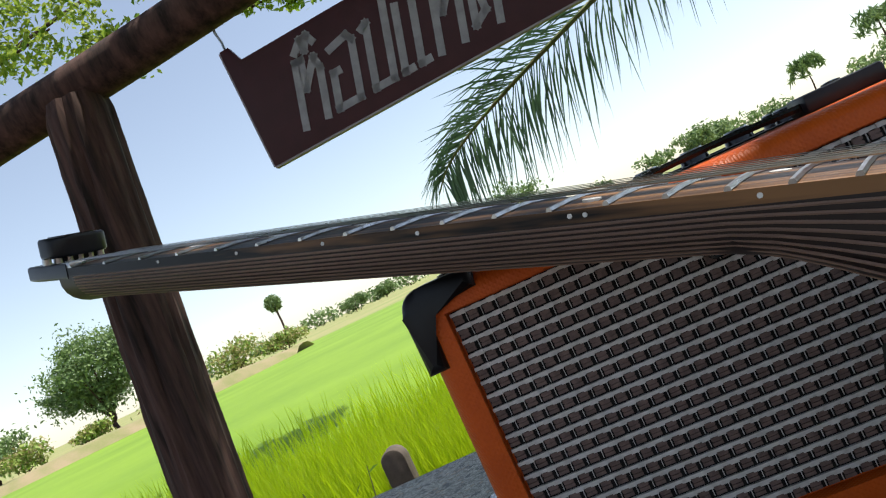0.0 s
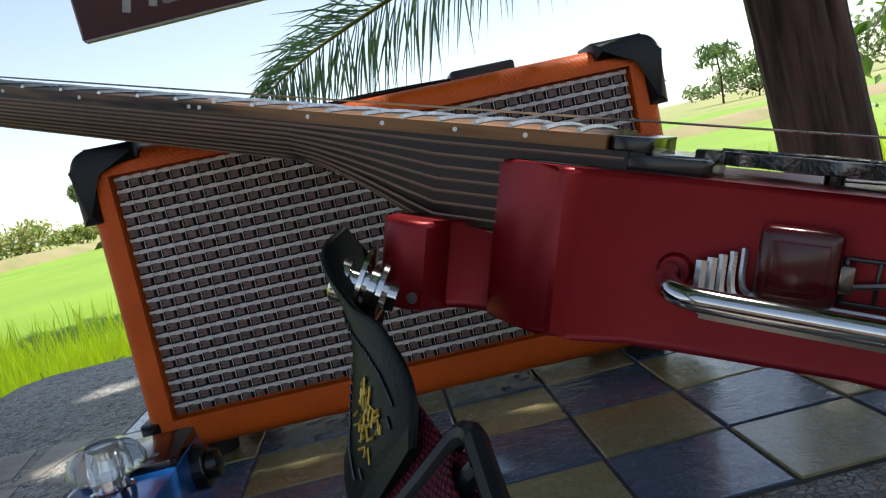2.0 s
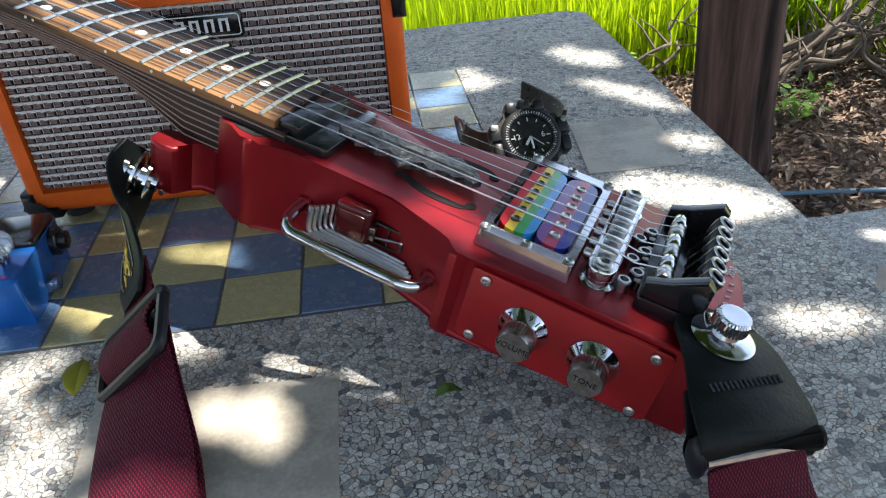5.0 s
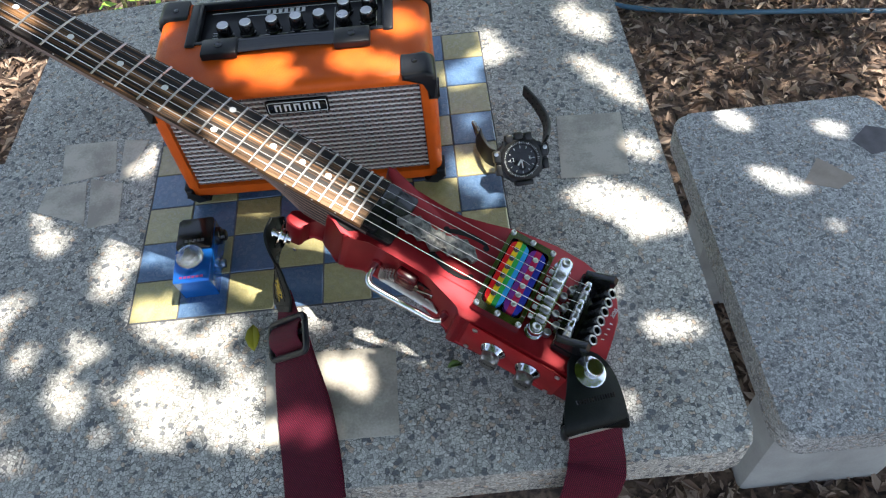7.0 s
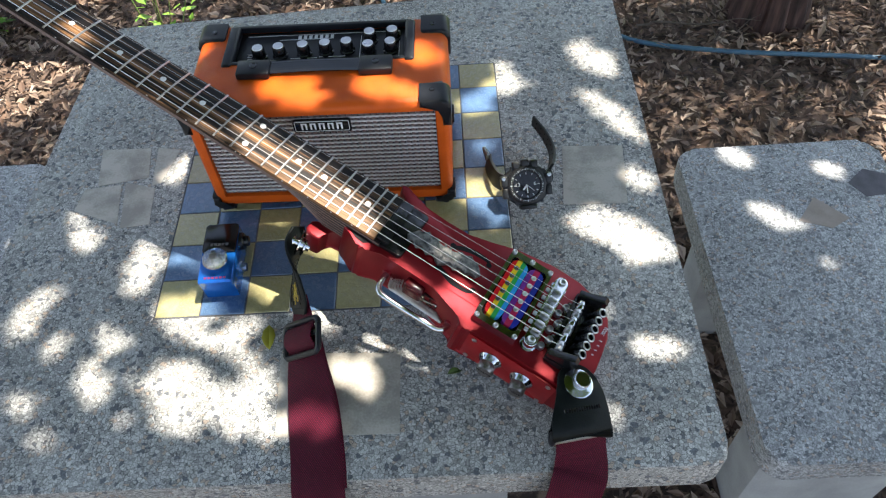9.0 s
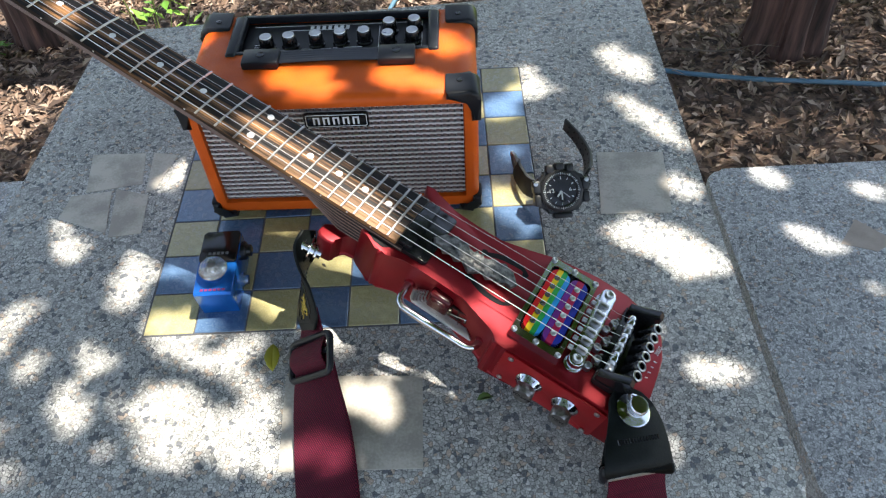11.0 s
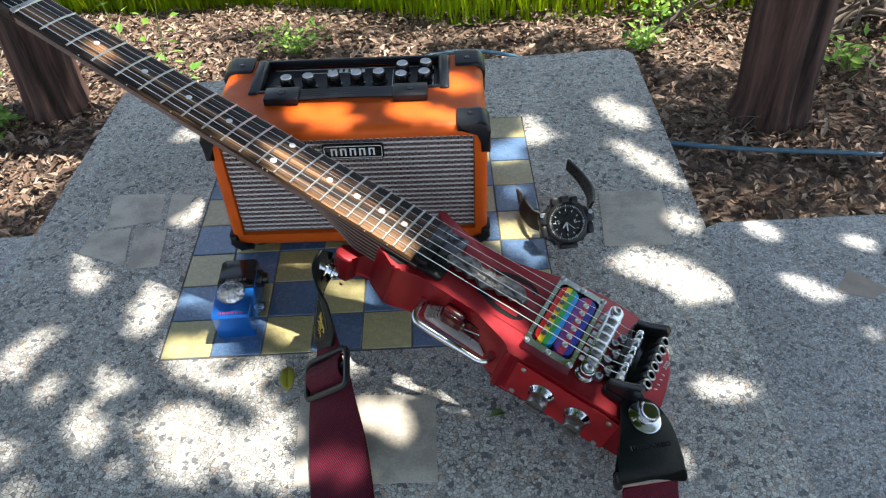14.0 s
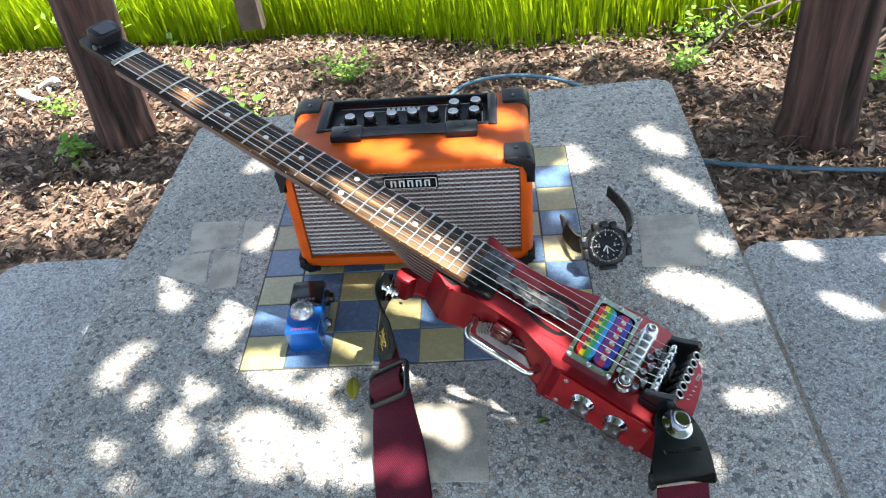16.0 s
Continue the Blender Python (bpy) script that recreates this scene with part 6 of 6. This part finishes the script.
rr = [(-1.479 + 0.075 * math.cos(a), 2.1 + 0.06 * math.sin(a), -0.725 + 0.02 * math.sin(2 * a)) for a in (0.4 + 5.2 * j / 18 for j in range(19))]
tube(bm, rr, 0.014, 8)
tagged(link_mesh("broken_ring", bm, material("dirty_white", (0.5, 0.48, 0.45), (0.35, 0.33, 0.3), rough=0.7, bump=0.2), None, True), "dirty white broken ring lying on leaves", "ring")
bm = B()
prism(bm, [(-0.05, 0), (0.05, 0)] + arc(0, 0.34, 0.05, 0, 180, 8), -0.04, 0.04, bevel=0.012, m=T((-0.72, 2.6, GZ0_)) @ TO_MY)
MARKER = material("weathered_marker", (0.13, 0.1, 0.08), (0.07, 0.055, 0.042), rough=0.85, scale=18, fine=200, bump=0.5)
tagged(link_mesh("marker_stone", bm, MARKER, None, True), "short round-topped weathered brown marker at field edge", "marker stone")

# ---- palm frond hanging into view ----
PALM = leaf_material("palm_leaflets", (0.06, 0.13, 0.07), (0.12, 0.22, 0.1), 0.25, 0.4)
frond = thing("palm_frond", T((0.3, 2.3, 0.65)), "drooping green palm frond hanging beside the sign", "palm frond")
FO = Vector((0.3, 2.3, 0.65))
mid = spline([Vector(p) - FO for p in ((1.6, 2.6, 1.14), (1.12, 2.45, 0.97), (0.73, 2.35, 0.8), (0.44, 2.3, 0.685), (0.23, 2.3, 0.605), (0.07, 2.3, 0.535), (-0.05, 2.3, 0.465), (-0.12, 2.3, 0.39))], 10)
bm = B()
tube(bm, mid, [0.012 * (1 - 0.9 * j / len(mid)) + 0.001 for j in range(len(mid))], 7)
part("midrib", bm, STEM, frond)
bm = B()
rg = random.Random(3)
for j in range(4, len(mid) - 6):
    d = (mid[j + 1] - mid[j - 1]).normalized()
    across = Vector((-d.z, 0, d.x))
    f = j / len(mid)
    for s_ in (-1, 1):
        for rep in range(3):
            out = d * rg.uniform(0.45, 0.95) + across * s_ * rg.uniform(0.5, 1.0) + Vector((0, rg.uniform(-0.6, 0.6), -0.15))
            out.normalize()
            ln = rg.uniform(0.2, 0.34) * (1.0 if f < 0.55 else max(0.25, 1 - 2.0 * (f - 0.55)))
            p0 = mid[j] + d * rg.uniform(-0.015, 0.015)
            p1 = p0 + out * ln * 0.5 + Vector((0, 0, -0.012))
            p2 = p0 + out * ln + Vector((0, 0, -0.09 * rg.uniform(0.5, 1.4)))
            w_ = out.cross(Vector((0, 1, 0.3))).normalized() * 0.0032
            vs = [bm.verts.new(p) for p in (p0 - w_ * 0.4, p0 + w_ * 0.4, p1 + w_, p2, p1 - w_)]
            bm.faces.new((vs[0], vs[1], vs[2], vs[4]))
            bm.faces.new((vs[4], vs[2], vs[3]))
part("leaflet_mass", bm, PALM, frond, smooth=False)["kind"] = "stuff"


# ---- trees ----
def crown_points(rg, centre, radii, clumps, per, clump_r):
    out = []
    c = np.array(centre)
    for _ in range(clumps):
        p = rg.normal(0, 1, 3)
        p /= np.linalg.norm(p)
        p *= rg.uniform(0.45, 1.0)
        q_ = c + p * np.array(radii)
        cr = clump_r * rg.uniform(0.6, 1.4)
        out.append(q_ + rg.normal(0, 1, (per, 3)) * cr * np.array([0.6, 0.6, 0.4]))
    return np.concatenate(out)


# far greens are paled: the haze of distance is put into their colour
TREE_FAR = leaf_material("far_leaves", (0.1, 0.17, 0.06), (0.2, 0.29, 0.1), 0.25, 0.6)
TREE_SCRUB = leaf_material("scrub_leaves", (0.14, 0.26, 0.03), (0.3, 0.36, 0.08), 0.25, 0.6, dead=(0.33, 0.24, 0.13))


def tree(x, y, h, w_, trunk_h, seed, label, mat=None, leaf=0.4, clumps=60, per=26, group="far trees", name="tree", base=None):
    z0 = ground_z(x, y) if base is None else base
    t = thing(name, T((x, y, z0)), label, name.replace("_", " "), group)
    rg = np.random.default_rng(seed)
    r2 = random.Random(seed)
    if trunk_h:
        bm = B()
        pts = [(0, 0, -0.1), (r2.uniform(-0.1, 0.1) * w_ * 0.3, 0, trunk_h * 0.5), (r2.uniform(-0.1, 0.1) * w_ * 0.5, 0, trunk_h), (0, 0, trunk_h + (h - trunk_h) * 0.6)]
        tube(bm, spline(pts, 4), [h * 0.028 * (1 - 0.06 * j) for j in range(13)], 8)
        for _ in range(6):
            a = r2.uniform(0, 6.28)
            e = Vector((math.cos(a) * w_ * 0.36, math.sin(a) * w_ * 0.36, trunk_h + (h - trunk_h) * r2.uniform(0.3, 0.75)))
            tube(bm, [(0, 0, trunk_h * r2.uniform(0.7, 1.0)), tuple(e * 0.5 + Vector((0, 0, trunk_h * 0.45))), tuple(e)], [h * 0.014, h * 0.009, h * 0.003], 6)
        part("trunk", bm, BARK, t)
    cs = crown_points(rg, (0, 0, trunk_h * 0.85 + (h - trunk_h) * 0.5), (w_ * 0.48, w_ * 0.4, (h - trunk_h) * 0.48), clumps, per, w_ * 0.11)
    cs = cs[cs[:, 2] > 0.0]
    leaves_mesh("crown", cs, rg.uniform(leaf * 0.6, leaf * 1.4, len(cs)), mat or TREE_FAR, rg, flat=0.2, parent=t)["kind"] = "stuff"


def fan_palm(x, y, h, seed):
    t = thing("palm_tree", T((x, y, ground_z(x, y))), "lone far palm with a round fan crown", "palm tree")
    bm = B()
    tube(bm, [(0, 0, -0.2), (h * 0.02, 0, h * 0.5), (0, 0, h * 0.86)], [h * 0.028, h * 0.022, h * 0.022], 8)
    part("trunk", bm, BARK, t)
    rg = np.random.default_rng(seed)
    p = rg.normal(0, 1, (700, 3))
    p /= np.linalg.norm(p, axis=1)[:, None]
    p *= rg.uniform(0.3, 1, 700)[:, None] ** 0.5 * h * 0.17
    leaves_mesh("crown", p + np.array([0, 0, h * 0.87]), rg.uniform(0.5, 1.0, 700), TREE_FAR, rg, narrow=0.25, parent=t)["kind"] = "stuff"


def feather_palm(x, y, h, seed):
    t = thing("palm_tree", T((x, y, ground_z(x, y))), "far coconut palm with ragged feather leaves", "palm tree")
    rg = random.Random(seed)
    bm = B()
    tube(bm, [(0, 0, -0.2), (h * 0.03, 0, h * 0.4), (h * 0.01, 0, h * 0.8)], [h * 0.018, h * 0.014, h * 0.011], 8)
    part("trunk", bm, BARK, t)
    cs = []
    for j in range(16):
        a = 2 * math.pi * j / 16 + rg.uniform(-0.2, 0.2)
        rise = rg.uniform(-0.1, 0.9)
        for i in range(26):
            f = (i + 1) / 26
            cs.append((h * 0.01 + math.cos(a) * f * h * 0.33, math.sin(a) * f * h * 0.33, h * 0.8 + h * 0.3 * (rise * f - 0.75 * f * f) + rg.uniform(-0.05, 0.02) * h))
    r_ = np.random.default_rng(seed)
    leaves_mesh("crown", cs, r_.uniform(0.5, 1.1, len(cs)), TREE_FAR, r_, narrow=0.2, parent=t, droop=0.7)["kind"] = "stuff"


tree(-32.6, 50, 7.9, 7.8, 1.3, 21, "broad dark green tree beyond the field bank", leaf=0.3, clumps=120, per=130)
tree(-39.6, 46, 3.6, 7, 0.6, 22, "low green tree beside the field bank", leaf=0.4)
tree(-46.0, 44, 4.6, 8, 0.6, 37, "low green tree on the far bank", leaf=0.4)
tree(-22.6, 50, 2.4, 5.0, 0.2, 23, "light green scrub on the field bank", TREE_SCRUB, leaf=0.3)
tree(-27.3, 49, 1.5, 5.0, 0.1, 24, "light green scrub on the field bank", TREE_SCRUB, leaf=0.3)
tree(-19.4, 52, 1.5, 3.5, 0.1, 25, "dry brownish scrub on the field bank", TREE_SCRUB, leaf=0.28)
tree(-31.1, 45, 1.2, 3.0, 0.1, 38, "dry brownish scrub on the field bank", TREE_SCRUB, leaf=0.28)
tree(-35.5, 44, 1.9, 4.0, 0.1, 39, "light green scrub on the field bank", TREE_SCRUB, leaf=0.3)
fan_palm(-37.9, 103, 7.3, 26)
tree(-38.3, 145, 3.4, 7, 0.6, 27, "far rounded green tree", leaf=0.6)
tree(-31.8, 147, 3.3, 5.5, 0.6, 28, "far rounded green tree", leaf=0.6)
tree(-1.1, 120, 9.2, 10.5, 2.2, 29, "far spreading green tree", leaf=0.7)
tree(18.3, 77, 3.0, 4.6, 0.6, 30, "far rounded green tree", leaf=0.4)
tree(27.5, 106, 2.8, 6, 0.5, 31, "far rounded green tree", leaf=0.5)
feather_palm(26.9, 54, 4.9, 32)
feather_palm(21.4, 54, 3.8, 33)
tree(30.3, 55, 3.2, 7, 0.4, 34, "green tree clump behind the dry field", leaf=0.4)
tree(37.5, 50, 4.6, 8, 0.6, 35, "green tree clump behind the dry field", leaf=0.45)
feather_palm(44.0, 46, 5.6, 36)
for j in range(18):
    r_ = random.Random(100 + j)
    tree(-130 + j * 17 + r_.uniform(-4, 4), 240 + r_.uniform(-20, 20), r_.uniform(3, 5.5), r_.uniform(14, 20), 0.3, 50 + j, "hazy tree line on the horizon", leaf=1.6, clumps=26, per=14)
BRANCH_LEAF = leaf_material("near_leaves", (0.07, 0.17, 0.02), (0.2, 0.34, 0.04), 0.4, 0.45)


def leafy_branch(base, tip, count, size, spread, seed, label):
    t = thing("leafy_branch", T(base), label, "branch", "leafy branches")
    rg = np.random.default_rng(seed)
    e = Vector(tip) - Vector(base)
    bm = B()
    pts = spline([(0, 0, 0), tuple(e * 0.5 + Vector((0, 0, 0.06))), tuple(e)], 6)
    tube(bm, pts, [0.012 - 0.0008 * j for j in range(len(pts))], 6)
    part("twig", bm, DEADWOOD, t)
    f = rg.uniform(0.25, 1, count)[:, None]
    cs = f * np.array(e) + rg.normal(0, spread, (count, 3))
    leaves_mesh("foliage", cs, rg.uniform(size * 0.6, size * 1.3, count), BRANCH_LEAF, rg, flat=0.3, narrow=0.5, parent=t, droop=0.4)["kind"] = "stuff"


leafy_branch((2.9, 2.8, 0.9), (1.95, 2.25, 0.2), 170, 0.07, 0.13, 61, "leafy green branch hanging beside the post")
leafy_branch((3.0, 2.5, 0.6), (2.25, 2.35, -0.1), 160, 0.07, 0.15, 62, "leafy green branch hanging low beside the post")
leafy_branch((2.9, 2.1, 0.1), (2.12, 2.05, -0.4), 240, 0.06, 0.14, 63, "leafy green branch near the dry twigs")
UPPER_LEAF = leaf_material("upper_leaves", (0.12, 0.22, 0.03), (0.34, 0.4, 0.06), 0.5, 0.5)


def overhanging(base, ends, seed):
    """Boughs that reach into view from a tree beside the field."""
    t = thing("tree", T(base), "leafy yellow-green tree beside the sign frame", "tree", "near trees")
    rg = np.random.default_rng(seed)
    bm = B()
    tube(bm, spline([(0, 0, -0.1), (0.1, 0.1, 1.6), (0.2, 0.2, 3.4), (0.5, 0.3, 5.2)], 4), [0.17 - 0.008 * j for j in range(13)], 10)
    allp = []
    for ex, ey, ez, r_ in ends:
        e = Vector((ex, ey, ez)) - Vector(base)
        tube(bm, spline([(0.15, 0.15, 2.8), tuple(Vector((0.15, 0.15, 3.2)).lerp(e, 0.5) + Vector((0, 0, 0.35))), tuple(e)], 5), [0.05 - 0.004 * j for j in range(11)], 7)
        allp.append(crown_points(rg, tuple(e), (r_, r_, r_ * 0.7), 34, 36, r_ * 0.22))
    part("trunk", bm, BARK, t)
    cs = np.concatenate(allp)
    leaves_mesh("crown", cs, rg.uniform(0.045, 0.1, len(cs)), UPPER_LEAF, rg, flat=0.3, narrow=0.5, parent=t)["kind"] = "stuff"


overhanging((-7.2, 6.4, GZ0_), [(-3.65, 6.0, 3.92, 0.7), (-3.05, 6.2, 3.62, 0.65), (-2.65, 6.4, 3.27, 0.4), (-4.25, 6.0, 3.42, 0.6), (-2.05, 6.6, 4.02, 0.55), (-1.35, 6.8, 3.42, 0.4), (-0.95, 6.9, 3.22, 0.35)], 64)


# ---- shade tree added overhead, out of view: its crown is cut to shape the sunlight ----
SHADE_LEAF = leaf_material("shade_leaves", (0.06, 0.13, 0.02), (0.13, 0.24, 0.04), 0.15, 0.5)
# gaps cut in the leaves, as ovals where sun patches are set on the table's level: x, y, half length, half width,
# degrees
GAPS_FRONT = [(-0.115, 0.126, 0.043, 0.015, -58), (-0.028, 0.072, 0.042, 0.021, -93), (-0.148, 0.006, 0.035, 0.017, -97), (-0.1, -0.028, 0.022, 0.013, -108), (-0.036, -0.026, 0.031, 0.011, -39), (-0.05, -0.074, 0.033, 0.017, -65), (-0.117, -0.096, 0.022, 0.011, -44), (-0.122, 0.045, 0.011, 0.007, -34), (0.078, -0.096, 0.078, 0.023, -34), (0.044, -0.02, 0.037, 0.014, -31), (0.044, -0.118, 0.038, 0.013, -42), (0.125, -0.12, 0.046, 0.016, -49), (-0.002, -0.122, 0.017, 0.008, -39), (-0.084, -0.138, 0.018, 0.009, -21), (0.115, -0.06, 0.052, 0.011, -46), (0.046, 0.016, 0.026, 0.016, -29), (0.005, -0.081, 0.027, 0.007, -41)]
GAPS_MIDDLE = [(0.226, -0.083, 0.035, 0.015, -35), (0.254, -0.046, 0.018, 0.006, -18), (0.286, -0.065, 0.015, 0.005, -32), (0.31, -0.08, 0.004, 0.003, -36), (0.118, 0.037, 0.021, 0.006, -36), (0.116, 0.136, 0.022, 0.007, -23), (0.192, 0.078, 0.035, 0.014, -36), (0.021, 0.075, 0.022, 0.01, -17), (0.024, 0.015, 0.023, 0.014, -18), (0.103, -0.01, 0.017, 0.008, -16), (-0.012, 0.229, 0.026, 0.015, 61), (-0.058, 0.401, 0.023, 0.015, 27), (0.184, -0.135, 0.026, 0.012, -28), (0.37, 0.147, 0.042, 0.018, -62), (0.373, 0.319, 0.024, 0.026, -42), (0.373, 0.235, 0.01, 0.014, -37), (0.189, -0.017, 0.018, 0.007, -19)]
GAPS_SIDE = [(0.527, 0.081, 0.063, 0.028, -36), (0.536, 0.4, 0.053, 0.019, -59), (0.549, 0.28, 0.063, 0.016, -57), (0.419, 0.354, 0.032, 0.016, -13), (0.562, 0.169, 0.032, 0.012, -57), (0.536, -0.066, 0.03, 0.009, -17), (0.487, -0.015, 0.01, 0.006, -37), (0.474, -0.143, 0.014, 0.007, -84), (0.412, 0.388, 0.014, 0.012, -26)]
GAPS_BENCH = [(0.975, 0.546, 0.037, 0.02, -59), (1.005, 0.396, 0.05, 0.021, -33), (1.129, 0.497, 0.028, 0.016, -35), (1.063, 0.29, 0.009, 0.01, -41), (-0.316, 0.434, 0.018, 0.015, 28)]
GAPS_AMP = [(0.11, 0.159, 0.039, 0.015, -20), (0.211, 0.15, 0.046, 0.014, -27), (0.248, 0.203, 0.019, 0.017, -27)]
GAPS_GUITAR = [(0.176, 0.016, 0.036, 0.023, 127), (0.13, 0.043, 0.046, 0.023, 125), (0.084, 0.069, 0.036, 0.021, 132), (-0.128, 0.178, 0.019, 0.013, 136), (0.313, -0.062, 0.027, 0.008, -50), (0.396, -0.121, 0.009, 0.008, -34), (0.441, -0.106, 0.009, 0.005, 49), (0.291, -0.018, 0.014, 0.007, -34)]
shade = thing("shade_tree", T((-2.4, -2.6, GZ0_)), "large shade tree added out of view, gaps cut for sun patches", "tree")
# trunk and limbs are added behind the view to carry the crown
bm = B()
tube(bm, spline([(0, 0, -0.1), (0.1, 0.1, 1.1), (0.5, 0.6, 2.2), (1.3, 1.9, 3.0), (1.9, 3.0, 3.3)], 6), [0.2 - 0.006 * j for j in range(25)], 12)
part("trunk", bm, BARK, shade)
for end in ((1.0, 2.6, 3.3), (3.6, 2.0, 3.2), (0.9, 3.6, 3.3), (4.3, 1.7, 3.3), (2.6, 1.1, 3.2)):
    bm = B()
    tube(bm, spline([(0.52, 0.62, 2.2), (0.55 + (end[0] - 0.55) * 0.4, 0.7 + (end[1] - 0.7) * 0.4, 2.85), end], 6), [0.09 - 0.006 * j for j in range(13)], 9)
    part("limb", bm, BARK, shade)
rg = np.random.default_rng(77)
count = 190000
dense = 70000                    # thicker over the table and the benches
cx = np.concatenate([rg.uniform(-2.6, 3.2, count - dense), rg.uniform(-1.0, 1.5, dense)])
cy = np.concatenate([rg.uniform(-1.9, 2.15, count - dense), rg.uniform(-0.6, 0.8, dense)])
cz = rg.uniform(2.1, 2.7, count) - 0.55 * (cy < 0.8)
rise = rg.uniform(0, 1, count)
reach = ((cx - 0.3) / 2.9) ** 2 + ((cy - 0.12) / 2.1) ** 2
cz += np.where(rise > 0.7, (rise - 0.7) * 4.0 * np.clip(1.1 - reach, 0, 1), 0)
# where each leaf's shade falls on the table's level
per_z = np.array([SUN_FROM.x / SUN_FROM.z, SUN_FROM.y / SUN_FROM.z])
size = rg.uniform(0.03, 0.052, count)
ragged = np.array([noise.noise((a * 1.3, b * 1.3, 2.0)) for a, b in zip(cx, cy)])
keep = reach < 1.02 + 0.55 * ragged
# leaves that would shade a chosen sun patch are taken out
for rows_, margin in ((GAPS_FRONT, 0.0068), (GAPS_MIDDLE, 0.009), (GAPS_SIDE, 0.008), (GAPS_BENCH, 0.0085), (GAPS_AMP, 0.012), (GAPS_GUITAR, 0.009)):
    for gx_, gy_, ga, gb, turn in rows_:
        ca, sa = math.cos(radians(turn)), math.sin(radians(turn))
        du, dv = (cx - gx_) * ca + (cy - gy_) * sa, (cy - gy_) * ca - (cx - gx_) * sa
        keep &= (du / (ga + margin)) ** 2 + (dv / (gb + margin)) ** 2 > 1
# loose gaps elsewhere
val = np.array([noise.noise((a * 3.1, b * 3.1, 4.0)) + 0.5 * noise.noise((a * 8.0, b * 8.0, 9.0)) for a, b in zip(cx, cy)])
off_table = (cx < -0.22) | (cx > 0.6) | (cy < -0.22) | (cy > 0.6)
keep &= ~(off_table & (val > 0.58 - 0.44 * np.clip((cy - 0.55) * 2, 0, 1) * np.clip(1 - (cx - 0.5) * 1.2, 0.3, 1)))
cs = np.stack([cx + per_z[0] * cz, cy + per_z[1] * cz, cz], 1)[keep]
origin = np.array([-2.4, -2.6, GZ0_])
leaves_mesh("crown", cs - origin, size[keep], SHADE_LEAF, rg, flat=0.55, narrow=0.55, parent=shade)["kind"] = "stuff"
# two fallen leaves on the table
YELLOW_LEAF = material("yellow_leaf", (0.45, 0.4, 0.03), (0.36, 0.34, 0.03), rough=0.5, scale=60, bump=0.2, translucent=0.3)
GREEN_LEAF = material("green_leaf", (0.1, 0.16, 0.03), (0.06, 0.1, 0.02), rough=0.5, scale=60, bump=0.2)


def fallen_leaf(x, y, turn, ln, wd, mat, lift, label):
    bm = B()
    half = [(0, 0.0), (0.18, 0.32), (0.45, 0.5), (0.75, 0.36), (1, 0)]
    mid_ = [bm.verts.new((a * ln, 0, 0.001 + lift * 0.3 * math.sin(a * 3))) for a, b in half]
    for s_ in (-1, 1):
        side = [bm.verts.new((a * ln, s_ * b * wd, 0.0015 + lift * b * 2)) if 0 < b else mid_[j] for j, (a, b) in enumerate(half)]
        for j in range(4):
            vs = [v_ for i, v_ in enumerate((mid_[j], mid_[j + 1], side[j + 1], side[j])) if v_ not in (mid_[j], mid_[j + 1], side[j + 1], side[j])[:i]]
            bm.faces.new(vs)
    ob = link_mesh("fallen_leaf", bm, mat, None, True)
    sol = ob.modifiers.new("thick", "SOLIDIFY")
    sol.thickness = 0.0004
    ob.matrix_basis = T((x, y, 0.0004)) @ pose(0, 0, 0, 0, 0, turn)
    tagged(ob, label, "leaf", "fallen leaves")


fallen_leaf(0.133, -0.047, 96, 0.031, 0.0145, YELLOW_LEAF, 0.004, "yellow fallen leaf lying on the tabletop")
fallen_leaf(0.32, -0.086, 10, 0.015, 0.007, GREEN_LEAF, 0.005, "small curled green leaf on the tabletop")


# ---- chessboard tiles let into the table ----
S = 0.05
meshes = []
for v_, mat in ((0, TILE_YELLOW), (1, TILE_BLUE)):
    for k in range(3):
        bm = B()
        rg_ = random.Random(31 + k + 10 * v_)
        box(bm, 0, 0, 0, S - 0.0012, S - 0.0012, 0.006, bevel=0.0007, seg=1)
        for vert in bm.verts:
            vert.co.x += rg_.uniform(-0.0002, 0.0002)
            vert.co.y += rg_.uniform(-0.0002, 0.0002)
        me = bpy.data.meshes.new("tile")
        bm.to_mesh(me)
        bm.free()
        me.materials.append(mat)
        meshes.append(me)
bm = B()
box(bm, 0, 0.01, 0.7485, 0.402, 0.402, 0.004)
part("grout", bm, material("grout", (0.05, 0.05, 0.055), (0.09, 0.09, 0.09), rough=0.9, bump=0.2), table, smooth=False)
rg_ = random.Random(8)
for i in range(8):
    for j in range(8):
        me = meshes[((i + j) % 2) * 3 + rg_.randrange(3)]
        shared("tile", me, tabletop, T(((i + 0.5) * S - 0.2, (j + 0.5) * S - 0.19, 0.7482 + rg_.uniform(-0.0002, 0.0003))) @ pose(0, 0, 0, rg_.uniform(-0.2, 0.2), rg_.uniform(-0.2, 0.2), 90 * rg_.randrange(4)))
